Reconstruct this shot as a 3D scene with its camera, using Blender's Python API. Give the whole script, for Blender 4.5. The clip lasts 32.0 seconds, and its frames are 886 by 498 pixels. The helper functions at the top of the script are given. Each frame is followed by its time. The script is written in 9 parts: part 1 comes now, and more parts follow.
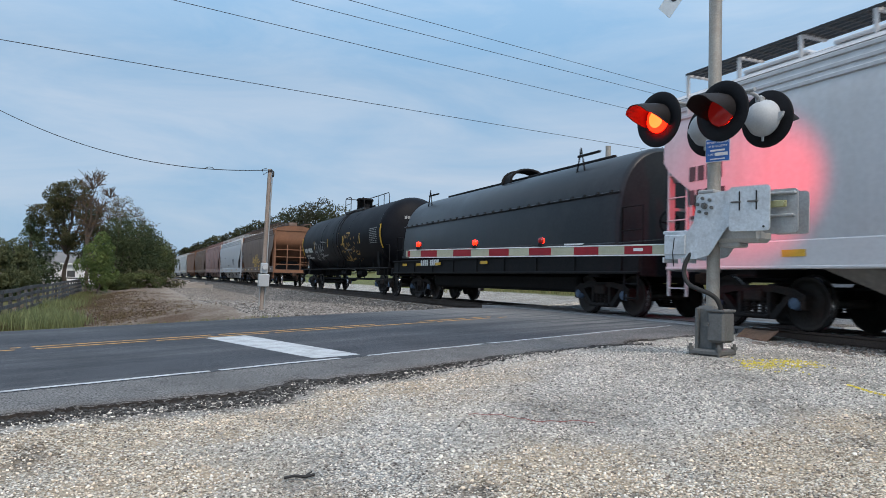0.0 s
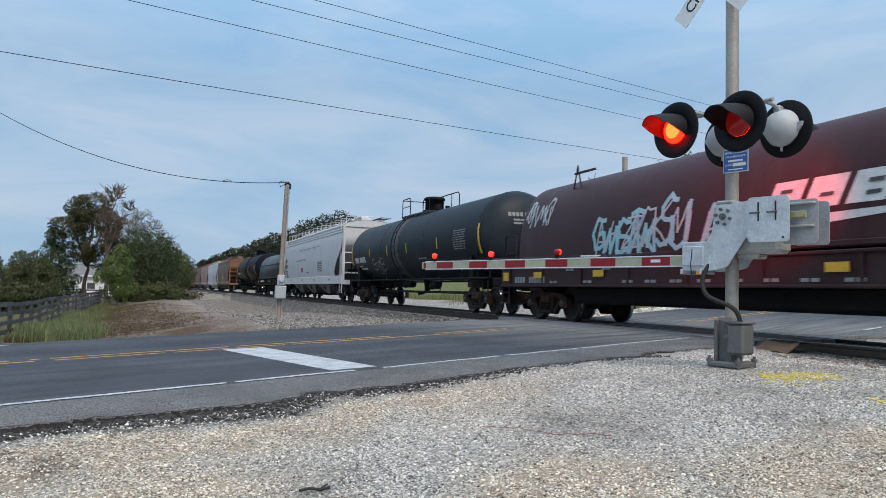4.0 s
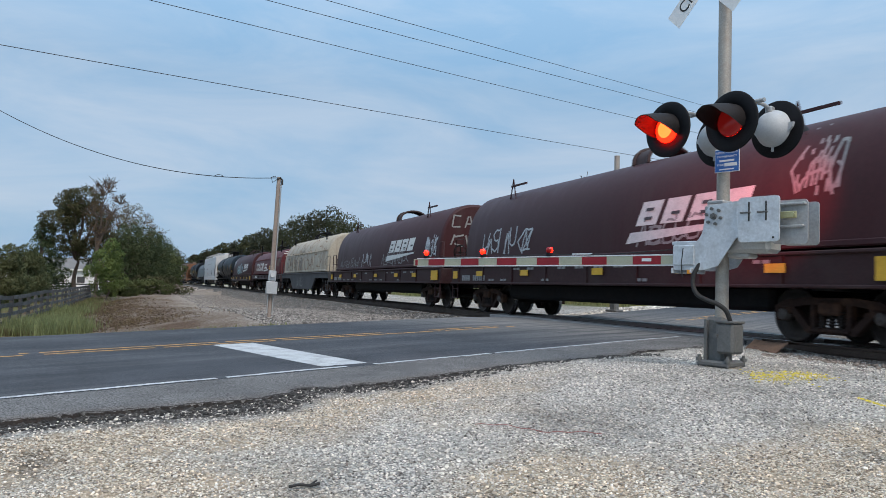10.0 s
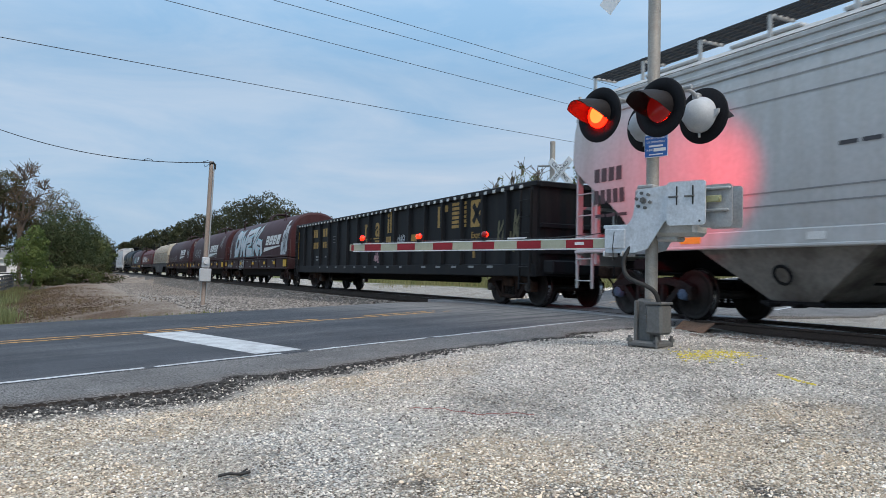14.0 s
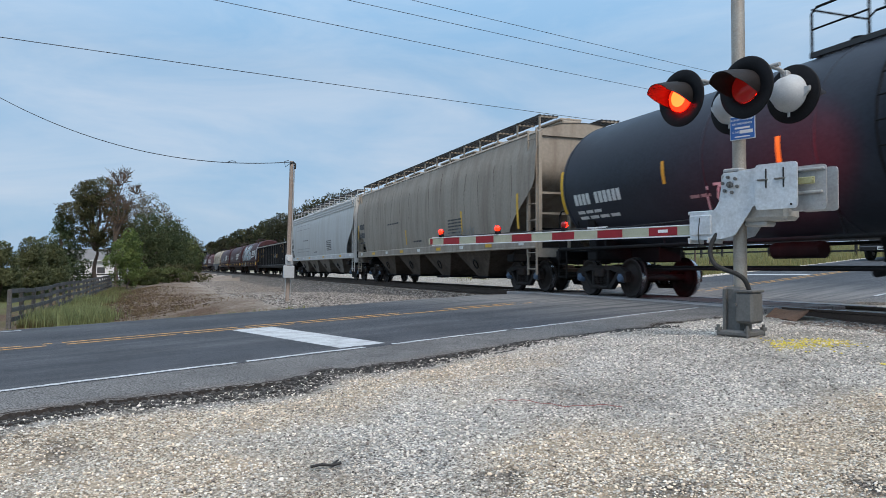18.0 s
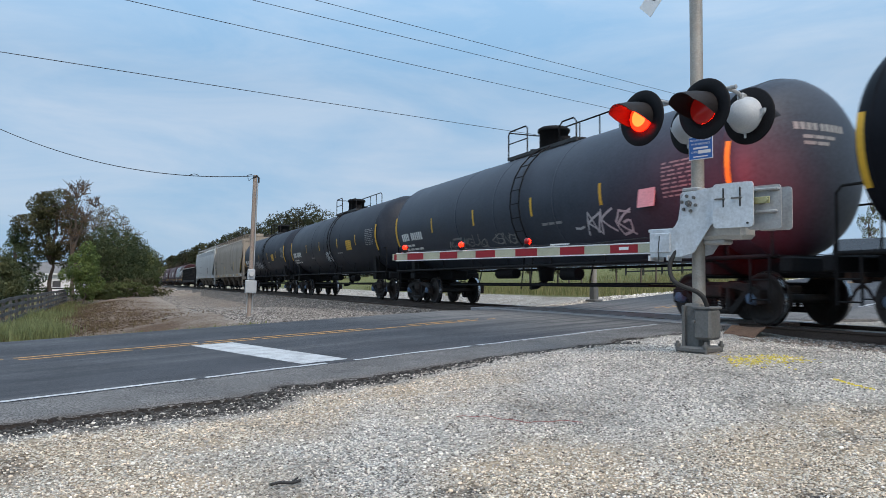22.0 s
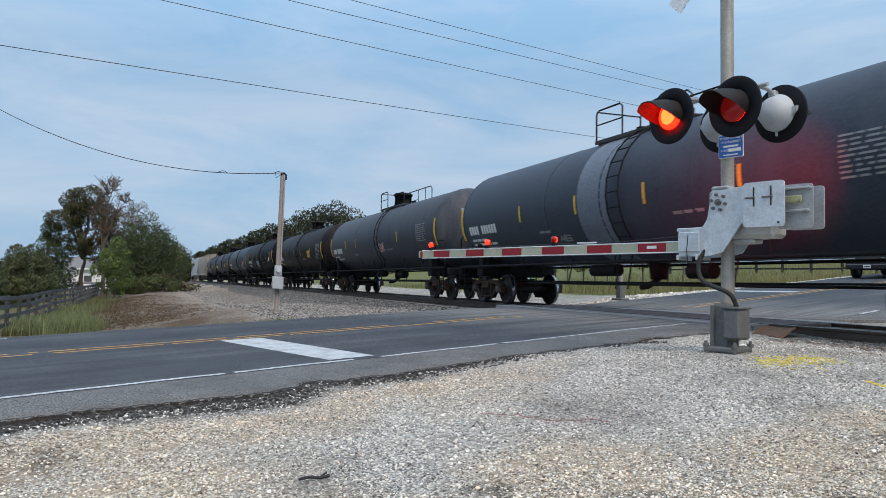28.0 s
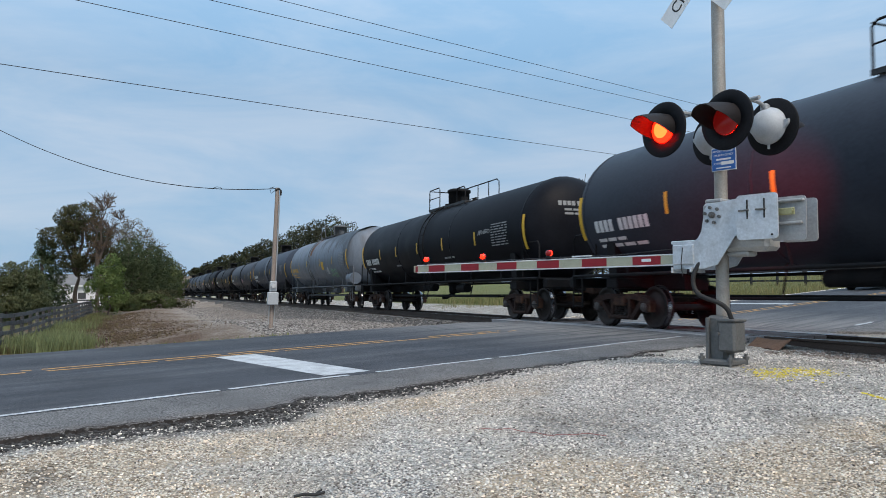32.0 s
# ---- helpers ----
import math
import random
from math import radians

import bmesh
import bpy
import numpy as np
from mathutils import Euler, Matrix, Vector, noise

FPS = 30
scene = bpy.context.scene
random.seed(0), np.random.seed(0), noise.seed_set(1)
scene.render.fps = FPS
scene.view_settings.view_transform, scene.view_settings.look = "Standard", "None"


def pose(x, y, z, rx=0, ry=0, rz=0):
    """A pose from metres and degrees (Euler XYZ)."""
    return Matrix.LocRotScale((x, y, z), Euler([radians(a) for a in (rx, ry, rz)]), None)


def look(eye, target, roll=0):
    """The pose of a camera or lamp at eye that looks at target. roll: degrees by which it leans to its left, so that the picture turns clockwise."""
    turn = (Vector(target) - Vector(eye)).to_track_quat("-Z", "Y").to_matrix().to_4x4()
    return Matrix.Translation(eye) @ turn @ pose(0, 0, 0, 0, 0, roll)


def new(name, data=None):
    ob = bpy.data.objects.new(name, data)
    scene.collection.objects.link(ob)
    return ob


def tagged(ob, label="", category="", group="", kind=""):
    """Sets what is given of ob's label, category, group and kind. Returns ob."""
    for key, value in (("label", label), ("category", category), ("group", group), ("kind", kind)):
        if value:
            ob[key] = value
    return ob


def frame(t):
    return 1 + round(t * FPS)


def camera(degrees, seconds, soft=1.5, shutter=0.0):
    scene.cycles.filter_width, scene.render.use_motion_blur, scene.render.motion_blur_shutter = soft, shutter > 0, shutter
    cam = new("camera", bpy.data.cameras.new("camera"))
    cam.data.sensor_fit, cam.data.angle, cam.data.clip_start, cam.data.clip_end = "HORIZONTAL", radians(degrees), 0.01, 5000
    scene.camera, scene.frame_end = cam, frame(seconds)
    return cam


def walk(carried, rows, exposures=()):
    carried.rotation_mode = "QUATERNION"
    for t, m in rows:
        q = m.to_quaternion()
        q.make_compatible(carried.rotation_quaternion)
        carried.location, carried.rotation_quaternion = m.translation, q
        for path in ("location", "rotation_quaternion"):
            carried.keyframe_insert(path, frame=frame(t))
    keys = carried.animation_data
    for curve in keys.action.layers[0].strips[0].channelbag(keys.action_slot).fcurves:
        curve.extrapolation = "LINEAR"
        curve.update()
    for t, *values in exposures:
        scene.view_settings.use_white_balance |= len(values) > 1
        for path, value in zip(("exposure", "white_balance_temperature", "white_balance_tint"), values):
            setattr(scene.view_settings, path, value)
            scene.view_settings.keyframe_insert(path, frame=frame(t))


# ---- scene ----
# ---- camera ----
cam = camera(61.756, 32.0, soft=0.55, shutter=0.16)
PATH = [
    (0, pose(-0.018, -0.017, 0.686, 92.445, -1.423, -0.111)),
    (0.5, pose(-0.019, -0.019, 0.69, 92.62, -1.452, -0.054)),
    (1, pose(-0.015, -0.018, 0.687, 92.805, -1.567, 0.071)),
    (1.5, pose(-0.018, -0.016, 0.688, 92.99, -1.595, 0.269)),
    (2, pose(-0.022, -0.019, 0.689, 93.13, -1.611, 0.51)),
    (2.5, pose(-0.018, -0.022, 0.689, 93.207, -1.617, 0.743)),
    (3, pose(-0.016, -0.016, 0.686, 93.27, -1.614, 0.888)),
    (3.5, pose(-0.015, -0.008, 0.686, 93.304, -1.521, 0.972)),
    (5.5, pose(0, 0.001, 0.684, 93.335, -0.971, 2.121)),
    (6, pose(0.005, 0.005, 0.689, 93.29, -0.904, 2.462)),
    (6.5, pose(0.003, 0.007, 0.689, 93.348, -0.906, 2.658)),
    (7, pose(-0.002, -0.002, 0.692, 93.434, -0.998, 2.627)),
    (7.5, pose(-0.009, -0.009, 0.693, 93.531, -1.183, 2.47)),
    (8, pose(-0.013, -0.016, 0.696, 93.553, -1.405, 2.193)),
    (8.5, pose(-0.025, -0.024, 0.692, 93.476, -1.645, 1.768)),
    (9, pose(-0.026, -0.025, 0.693, 93.284, -1.802, 1.325)),
    (9.5, pose(-0.019, -0.015, 0.692, 93.124, -1.832, 0.827)),
    (10, pose(-0.012, -0.006, 0.687, 93.105, -1.851, 0.499)),
    (10.5, pose(-0.012, -0.013, 0.691, 93.154, -1.754, 0.296)),
    (11, pose(-0.014, -0.012, 0.688, 93.262, -1.703, 0.176)),
    (11.5, pose(-0.013, -0.019, 0.692, 93.226, -1.631, -0.183)),
    (12, pose(-0.005, -0.014, 0.687, 93.055, -1.621, -0.973)),
    (12.5, pose(0.009, -0.004, 0.679, 92.686, -1.582, -2.165)),
    (13, pose(0.025, 0.003, 0.68, 92.383, -1.5, -3.384)),
    (13.5, pose(0.035, 0.009, 0.679, 92.192, -1.337, -4.315)),
    (15.5, pose(0.02, 0.023, 0.675, 91.957, -0.993, -2.272)),
    (16, pose(0.017, 0.024, 0.672, 91.752, -0.866, -1.276)),
    (16.5, pose(0.011, 0.02, 0.672, 91.551, -0.61, -0.4)),
    (17, pose(0.005, 0.013, 0.672, 91.457, -0.381, 0.374)),
    (17.5, pose(0.002, 0.007, 0.678, 91.421, -0.139, 1.165)),
    (18, pose(0.001, 0.017, 0.676, 91.486, -0.029, 1.784)),
    (18.5, pose(0.003, 0.021, 0.676, 91.641, -0.058, 2.221)),
    (19, pose(0.007, 0.02, 0.678, 91.876, -0.206, 2.27)),
    (19.5, pose(-0, 0.009, 0.678, 92.274, -0.393, 1.896)),
    (20, pose(-0.005, -0.003, 0.677, 92.696, -0.525, 1.277)),
    (20.5, pose(-0.002, -0.008, 0.684, 92.986, -0.582, 0.549)),
    (21, pose(0.009, 0.003, 0.678, 93.092, -0.542, -0.138)),
    (21.5, pose(0.011, 0.01, 0.679, 92.963, -0.402, -0.628)),
    (22, pose(0.012, 0.009, 0.676, 92.71, -0.335, -0.961)),
    (22.5, pose(0.007, 0.01, 0.673, 92.323, -0.357, -1.446)),
    (23, pose(-0.003, 0.007, 0.67, 91.807, -0.504, -2.217)),
    (23.5, pose(0.007, 0.004, 0.666, 91.402, -0.669, -3.12)),
    (24, pose(0.018, 0.014, 0.668, 91.337, -0.777, -3.667)),
    (24.5, pose(0.025, 0.014, 0.667, 91.57, -0.806, -3.595)),
    (25, pose(0.025, 0.007, 0.668, 92.037, -0.791, -2.755)),
    (25.5, pose(0.025, 0.01, 0.671, 92.361, -0.745, -1.681)),
    (26, pose(0.019, 0.003, 0.673, 92.518, -0.697, -0.623)),
    (26.5, pose(0.007, 0.003, 0.676, 92.424, -0.608, 0.211)),
    (28.5, pose(-0.008, -0.013, 0.682, 92.543, -0.752, 0.968)),
    (29, pose(-0.001, -0.009, 0.675, 92.804, -0.777, 0.731)),
    (29.5, pose(0.008, -0, 0.673, 93.002, -0.652, 0.543)),
    (30, pose(0.01, -0.003, 0.675, 93.125, -0.485, 0.427)),
    (30.5, pose(0.011, 0.005, 0.678, 93.221, -0.34, 0.386)),
    (31, pose(0.013, 0.007, 0.678, 93.326, -0.278, 0.444)),
    (31.5, pose(0.003, -0.003, 0.681, 93.465, -0.317, 0.524)),
    (32, pose(-0.003, -0.01, 0.681, 93.598, -0.326, 0.611)),
]
walk(cam, PATH, exposures=((0, -0.03), (7, -0.05), (13, -0.02), (17, 0.04), (20, -0.03), (24, 0.08), (28, 0.0), (30, -0.05), (32, -0.03)))

# ---- plan ----
# z = 0 is the top of the rails. The track runs at yaw TH past the camera and bends gently to the left far off.
TH = radians(22.097)
DIR = Vector((-math.sin(TH), math.cos(TH), 0))      # the train's way
NRM = Vector((math.cos(TH), math.sin(TH), 0))       # from the camera towards the track
TRACK_L, BEND = 10.9, 1.2e-4
R0 = Vector((4.82, 14.11, 0))                        # near edge line of the road at the track
RA = Vector((0.7507, 0.6607, 0))                     # along the road, over the track
RQ = Vector((-0.6607, 0.7507, 0))                    # across the road, away from the camera


def on_track(s, lat=0.0, z=0.0):
    """A point s metres along the track, lat metres to the side away from the camera."""
    b = BEND * max(s, 0.0)
    c = DIR * s + NRM * (TRACK_L - b * max(s, 0.0) / 2)
    nn = NRM * math.cos(b) + DIR * math.sin(b)
    return c + nn * lat + Vector((0, 0, z))


def on_road(r, w, z=0.0):
    return R0 + RA * r + RQ * w + Vector((0, 0, z))


def smooth(a, b, x):
    k = min(max((x - a) / (b - a), 0.0), 1.0)
    return k * k * (3 - 2 * k)


def road_z(r):
    if r < 0:
        return 0.033 * r if r > -30 else -0.99 - 0.012 * (-30 - r) if r > -60 else -1.35
    return 0.0 if r < 4.0 else 0.056 * (r - 4.0) if r < 30 else 1.456 + 0.02 * min(r - 30, 60)


def lump(x, y, k, amp):
    return amp * noise.noise(Vector((x * k, y * k, 3.7)))


def ground_z(x, y):
    p = Vector((x, y, 0))
    s, l = p.dot(DIR), p.dot(NRM) - TRACK_L
    l += BEND * max(s, 0) ** 2 / 2
    r, w = (p - R0).dot(RA), (p - R0).dot(RQ)
    al = abs(l)
    if l < 0:
        if w < 3.0:                                   # the gravel lot on the camera's side
            z = min(-0.85 + 0.0433 * x + 0.0813 * y, -0.07)
            z = max(z, -1.35)
            if al < 4:
                z = min(z, -0.07 - 0.10 * smooth(4.0, 1.5, al))
        else:                                         # verge, fence and trees beyond the road
            z = -1.35 + 0.95 * smooth(14.0, 6.5, al) * smooth(75, 20, s)
            z = max(z, -1.35 + 0.5 * smooth(14.5, 11.0, al) * smooth(25, 60, s))
            z += lump(x, y, 0.12, 0.10)
    else:
        z = 0.15 + 3.2 * smooth(6, 60, l) + lump(x, y, 0.1, 0.12) if w > 3 else 0.1 + 2.8 * smooth(6, 55, l)
        z = z * smooth(2.0, 6.0, al) - 0.2 * smooth(6, 2, al)
    # ballast bank of the track, away from the crossing
    if w > 6.5 or l > 0:
        z = max(z, -0.30 - 0.55 * max(al - 1.7, 0)) if al < 4.5 else z
    # the road's own bed
    bed = road_z(r) - (0.10 if w > -0.4 else 0.07)
    side = -0.4 if l < 0 else -3.0
    k = smooth(4.5, 0.0, w - 6.9) if w > 6.9 else 1.0 if w > side else smooth(2.6, 0.0, side - w)
    if w < -0.4 and l < 0:
        k *= 0.9
    z = z * (1 - k) + bed * k
    if -2.6 < w < -0.4 and l < -2:                    # gravel heaped against the asphalt's edge
        z = max(z, road_z(r) - 0.042 - 0.19 * smooth(-1.45, -2.6, w))
    if w < -1.0 and l < -2:
        z += lump(x, y, 0.9, 0.035) + lump(x, y, 3.1, 0.012)
    return z


# ---- light ----
def make_world():
    w = bpy.data.worlds.new("dusk_sky")
    scene.world = w
    w.use_nodes = True
    nt = w.node_tree
    nt.nodes.clear()
    N = nt.nodes.new
    out, bg = N("ShaderNodeOutputWorld"), N("ShaderNodeBackground")
    sky = N("ShaderNodeTexSky")
    sky.sky_type, sky.sun_disc = "NISHITA", False
    sky.sun_elevation, sky.sun_rotation = radians(50), radians(152)
    sky.air_density, sky.dust_density, sky.ozone_density = 1.0, 2.5, 2.0
    tc, mp = N("ShaderNodeTexCoord"), N("ShaderNodeMapping")
    mp.inputs["Scale"].default_value = (1.0, 1.0, 4.2)
    mp.inputs["Rotation"].default_value = (0.05, 0.09, 0.3)
    n1, n2 = N("ShaderNodeTexNoise"), N("ShaderNodeTexNoise")
    n1.inputs["Scale"].default_value, n1.inputs["Detail"].default_value, n1.inputs["Roughness"].default_value = 2.6, 9, 0.58
    n1.inputs["Distortion"].default_value = 0.5
    n2.inputs["Scale"].default_value, n2.inputs["Detail"].default_value = 0.9, 3
    ramp = N("ShaderNodeValToRGB")
    ramp.color_ramp.elements[0].position, ramp.color_ramp.elements[0].color = 0.37, (0.35, 0.555, 0.79, 1)
    ramp.color_ramp.elements[1].position, ramp.color_ramp.elements[1].color = 0.68, (0.575, 0.695, 0.85, 1)
    ramp2 = N("ShaderNodeValToRGB")
    ramp2.color_ramp.elements[0].position, ramp2.color_ramp.elements[0].color = 0.34, (0.86, 0.95, 1.0, 1)
    ramp2.color_ramp.elements[1].position, ramp2.color_ramp.elements[1].color = 0.70, (1.08, 1.02, 0.99, 1)
    mul = N("ShaderNodeMix")
    mul.data_type, mul.blend_type = "RGBA", "MULTIPLY"
    mul.inputs[0].default_value = 1.0
    # the cloud veil brightens towards the zenith
    sep, el = N("ShaderNodeSeparateXYZ"), N("ShaderNodeMapRange")
    el.inputs["From Min"].default_value, el.inputs["From Max"].default_value = 0.26, 0.9
    el.inputs["To Min"].default_value, el.inputs["To Max"].default_value = 1.0, 2.2
    vm = N("ShaderNodeVectorMath")
    vm.operation = "SCALE"
    sc = N("ShaderNodeVectorMath")
    sc.operation = "SCALE"
    sc.inputs["Scale"].default_value = 0.10
    mix = N("ShaderNodeMix")
    mix.data_type = "RGBA"
    mix.inputs[0].default_value = 0.85
    L = nt.links.new
    L(tc.outputs["Generated"], mp.inputs["Vector"])
    L(mp.outputs[0], n1.inputs["Vector"])
    L(mp.outputs[0], n2.inputs["Vector"])
    L(n1.outputs["Fac"], ramp.inputs[0])
    sx_ = N("ShaderNodeSeparateXYZ")
    L(tc.outputs["Generated"], sx_.inputs[0])
    ma = N("ShaderNodeMath")
    ma.operation = "MULTIPLY_ADD"
    ma.inputs[1].default_value = -0.16
    L(sx_.outputs["X"], ma.inputs[0])
    L(n2.outputs["Fac"], ma.inputs[2])
    L(ma.outputs[0], ramp2.inputs[0])
    L(ramp.outputs[0], mul.inputs[6])
    L(ramp2.outputs[0], mul.inputs[7])
    L(tc.outputs["Generated"], sep.inputs[0])
    L(sep.outputs["Z"], el.inputs["Value"])
    L(mul.outputs[2], vm.inputs[0])
    L(el.outputs[0], vm.inputs["Scale"])
    L(sky.outputs[0], sc.inputs[0])
    L(sc.outputs[0], mix.inputs[6])
    L(vm.outputs[0], mix.inputs[7])
    L(mix.outputs[2], bg.inputs["Color"])
    bg.inputs["Strength"].default_value = 1.0
    L(bg.outputs[0], out.inputs["Surface"])


make_world()
sun = new("sun", bpy.data.lights.new("sun", "SUN"))
sun.data.energy, sun.data.angle, sun.data.color = 2.9, radians(30), (1.0, 0.86, 0.715)
sun.matrix_world = look((6.0, -11.4, 15.4), (0, 0, 0))
scene.view_settings.exposure = 0.0

# ---- materials ----
MATS = {}


def mat(name, color, rough=0.6, metal=0.0, grain=40.0, blotch=2.0, vary=0.25, bump=0.15, dirt=None, dirt_amt=0.35, spec=0.4,
        emit=None, streak=False, rand=0.0):
    """A procedural surface: base colour varied at two scales, dirt in patches or upright streaks, fine relief."""
    if name in MATS:
        return MATS[name]
    m = bpy.data.materials.new(name)
    MATS[name] = m
    m.use_nodes = True
    nt = m.node_tree
    N, L = nt.nodes.new, nt.links.new
    b = nt.nodes["Principled BSDF"]
    b.inputs["Metallic"].default_value = metal
    b.inputs["Specular IOR Level"].default_value = spec
    tc = N("ShaderNodeTexCoord")
    co = tc.outputs["Object"]
    g, k = N("ShaderNodeTexNoise"), N("ShaderNodeTexNoise")
    g.inputs["Scale"].default_value, g.inputs["Detail"].default_value = grain, 3
    k.inputs["Scale"].default_value, k.inputs["Detail"].default_value, k.inputs["Roughness"].default_value = blotch, 5, 0.6
    L(co, g.inputs["Vector"])
    if streak:
        mp = N("ShaderNodeMapping")
        mp.inputs["Scale"].default_value = (3.2, 3.2, 0.35)
        L(co, mp.inputs["Vector"])
        L(mp.outputs[0], k.inputs["Vector"])
    else:
        L(co, k.inputs["Vector"])
    c = Vector(color[:3])
    r1 = N("ShaderNodeValToRGB")
    r1.color_ramp.elements[0].position, r1.color_ramp.elements[1].position = 0.3, 0.7
    r1.color_ramp.elements[0].color = (*(c * (1 - vary)), 1)
    r1.color_ramp.elements[1].color = (*(c * (1 + vary)), 1)
    L(g.outputs["Fac"], r1.inputs[0])
    d = Vector(dirt if dirt else c * 0.6)
    r2 = N("ShaderNodeMapRange")
    r2.inputs["From Min"].default_value, r2.inputs["From Max"].default_value = 0.45, 0.75
    r2.inputs["To Max"].default_value = dirt_amt
    L(k.outputs["Fac"], r2.inputs["Value"])
    mx = N("ShaderNodeMix")
    mx.data_type = "RGBA"
    L(r2.outputs[0], mx.inputs[0])
    L(r1.outputs[0], mx.inputs[6])
    mx.inputs[7].default_value = (*d, 1)
    last = mx.outputs[2]
    if rand:
        oi = N("ShaderNodeObjectInfo")
        geo = N("ShaderNodeNewGeometry")
        add = N("ShaderNodeMath")
        add.operation = "ADD"
        fr = N("ShaderNodeMath")
        fr.operation = "FRACT"
        L(oi.outputs["Random"], add.inputs[0])
        L(geo.outputs["Random Per Island"], add.inputs[1])
        L(add.outputs[0], fr.inputs[0])
        mr = N("ShaderNodeMapRange")
        mr.inputs["To Min"].default_value, mr.inputs["To Max"].default_value = 1 - rand, 1 + rand
        L(fr.outputs[0], mr.inputs["Value"])
        vs = N("ShaderNodeVectorMath")
        vs.operation = "SCALE"
        L(last, vs.inputs[0])
        L(mr.outputs[0], vs.inputs["Scale"])
        last = vs.outputs[0]
    L(last, b.inputs["Base Color"])
    rr = N("ShaderNodeMapRange")
    rr.inputs["To Min"].default_value, rr.inputs["To Max"].default_value = max(rough - 0.12, 0.03), min(rough + 0.15, 1)
    L(k.outputs["Fac"], rr.inputs["Value"])
    L(rr.outputs[0], b.inputs["Roughness"])
    if bump:
        bp = N("ShaderNodeBump")
        bp.inputs["Strength"].default_value, bp.inputs["Distance"].default_value = bump, 0.02
        L(g.outputs["Fac"], bp.inputs["Height"])
        L(bp.outputs[0], b.inputs["Normal"])
    if emit:
        b.inputs["Emission Color"].default_value = (*emit[:3], 1)
        b.inputs["Emission Strength"].default_value = emit[3]
    return m


# ---- mesh building ----
class MB:
    """Collects faces of one mesh."""

    def __init__(self):
        self.v, self.f, self.s = [], [], []

    def add(self, vs, fs, smooth_=False):
        o = len(self.v)
        self.v += [tuple(p) for p in vs]
        self.f += [tuple(i + o for i in q) for q in fs]
        self.s += [smooth_] * len(fs)
        return self

    def box(self, c, s, m=None):
        x, y, z = (k / 2 for k in s)
        vs = [Vector((i * x, j * y, k * z)) for i in (-1, 1) for j in (-1, 1) for k in (-1, 1)]
        vs = [(m @ p if m else p) + Vector(c) for p in vs]
        return self.add(vs, [(0, 1, 3, 2), (4, 6, 7, 5), (0, 4, 5, 1), (2, 3, 7, 6), (0, 2, 6, 4), (1, 5, 7, 3)])

    def cbox(self, c, s, b=0.02, m=None):
        """A box with chamfered edges."""
        h = [k / 2 for k in s]
        b = min(b, min(h) * 0.6)
        vs, ix = [], {}
        for i in (-1, 1):
            for j in (-1, 1):
                for k in (-1, 1):
                    sg = (i, j, k)
                    for a in range(3):
                        ix[(sg, a)] = len(vs)
                        vs.append(Vector([sg[q] * (h[q] - (0 if q == a else b)) for q in range(3)]))
        fs = []
        S = (-1, 1)
        for a in range(3):
            p, q = (a + 1) % 3, (a + 2) % 3
            for sa in S:
                def sg(x, y):
                    t = [0, 0, 0]
                    t[a], t[p], t[q] = sa, x, y
                    return tuple(t)
                o = [ix[(sg(x, y), a)] for x, y in ((-1, -1), (1, -1), (1, 1), (-1, 1))]
                fs.append(o if sa > 0 else o[::-1])
            for sp in S:
                for sq in S:
                    def sg2(x):
                        t = [0, 0, 0]
                        t[a], t[p], t[q] = x, sp, sq
                        return tuple(t)
                    o = [ix[(sg2(-1), p)], ix[(sg2(1), p)], ix[(sg2(1), q)], ix[(sg2(-1), q)]]
                    fs.append(o if sp * sq < 0 else o[::-1])
        for i in S:
            for j in S:
                for k in S:
                    o = [ix[((i, j, k), a)] for a in range(3)]
                    fs.append(o if i * j * k > 0 else o[::-1])
        return self.add([(m @ v if m else v) + Vector(c) for v in vs], fs)

    def cyl(self, p0, p1, r0, r1=None, n=12, caps=True):
        p0, p1 = Vector(p0), Vector(p1)
        r1 = r0 if r1 is None else r1
        ax = (p1 - p0).normalized()
        u = ax.orthogonal().normalized()
        w = ax.cross(u)
        ring = [u * math.cos(2 * math.pi * i / n) + w * math.sin(2 * math.pi * i / n) for i in range(n)]
        self.add([p0 + d * r0 for d in ring] + [p1 + d * r1 for d in ring],
                 [(i, (i + 1) % n, n + (i + 1) % n, n + i) for i in range(n)], True)
        if caps:
            self.add([p0 + d * r0 for d in ring], [tuple(range(n))[::-1]])
            self.add([p1 + d * r1 for d in ring], [tuple(range(n))])
        return self

    def tube(self, pts, r, n=6):
        pts = [Vector(p) for p in pts]
        vs = []
        u = None
        for i, p in enumerate(pts):
            a = (pts[min(i + 1, len(pts) - 1)] - pts[max(i - 1, 0)]).normalized()
            u = a.orthogonal().normalized() if u is None else (u - a * u.dot(a)).normalized()
            w = a.cross(u)
            vs += [p + (u * math.cos(2 * math.pi * k / n) + w * math.sin(2 * math.pi * k / n)) * r for k in range(n)]
        fs = [(i * n + k, i * n + (k + 1) % n, (i + 1) * n + (k + 1) % n, (i + 1) * n + k) for i in range(len(pts) - 1) for k in range(n)]
        self.add(vs, fs, True)
        e = (len(pts) - 1) * n
        self.add(vs[:n], [tuple(range(n))[::-1]])
        return self.add(vs[e:], [tuple(range(n))])

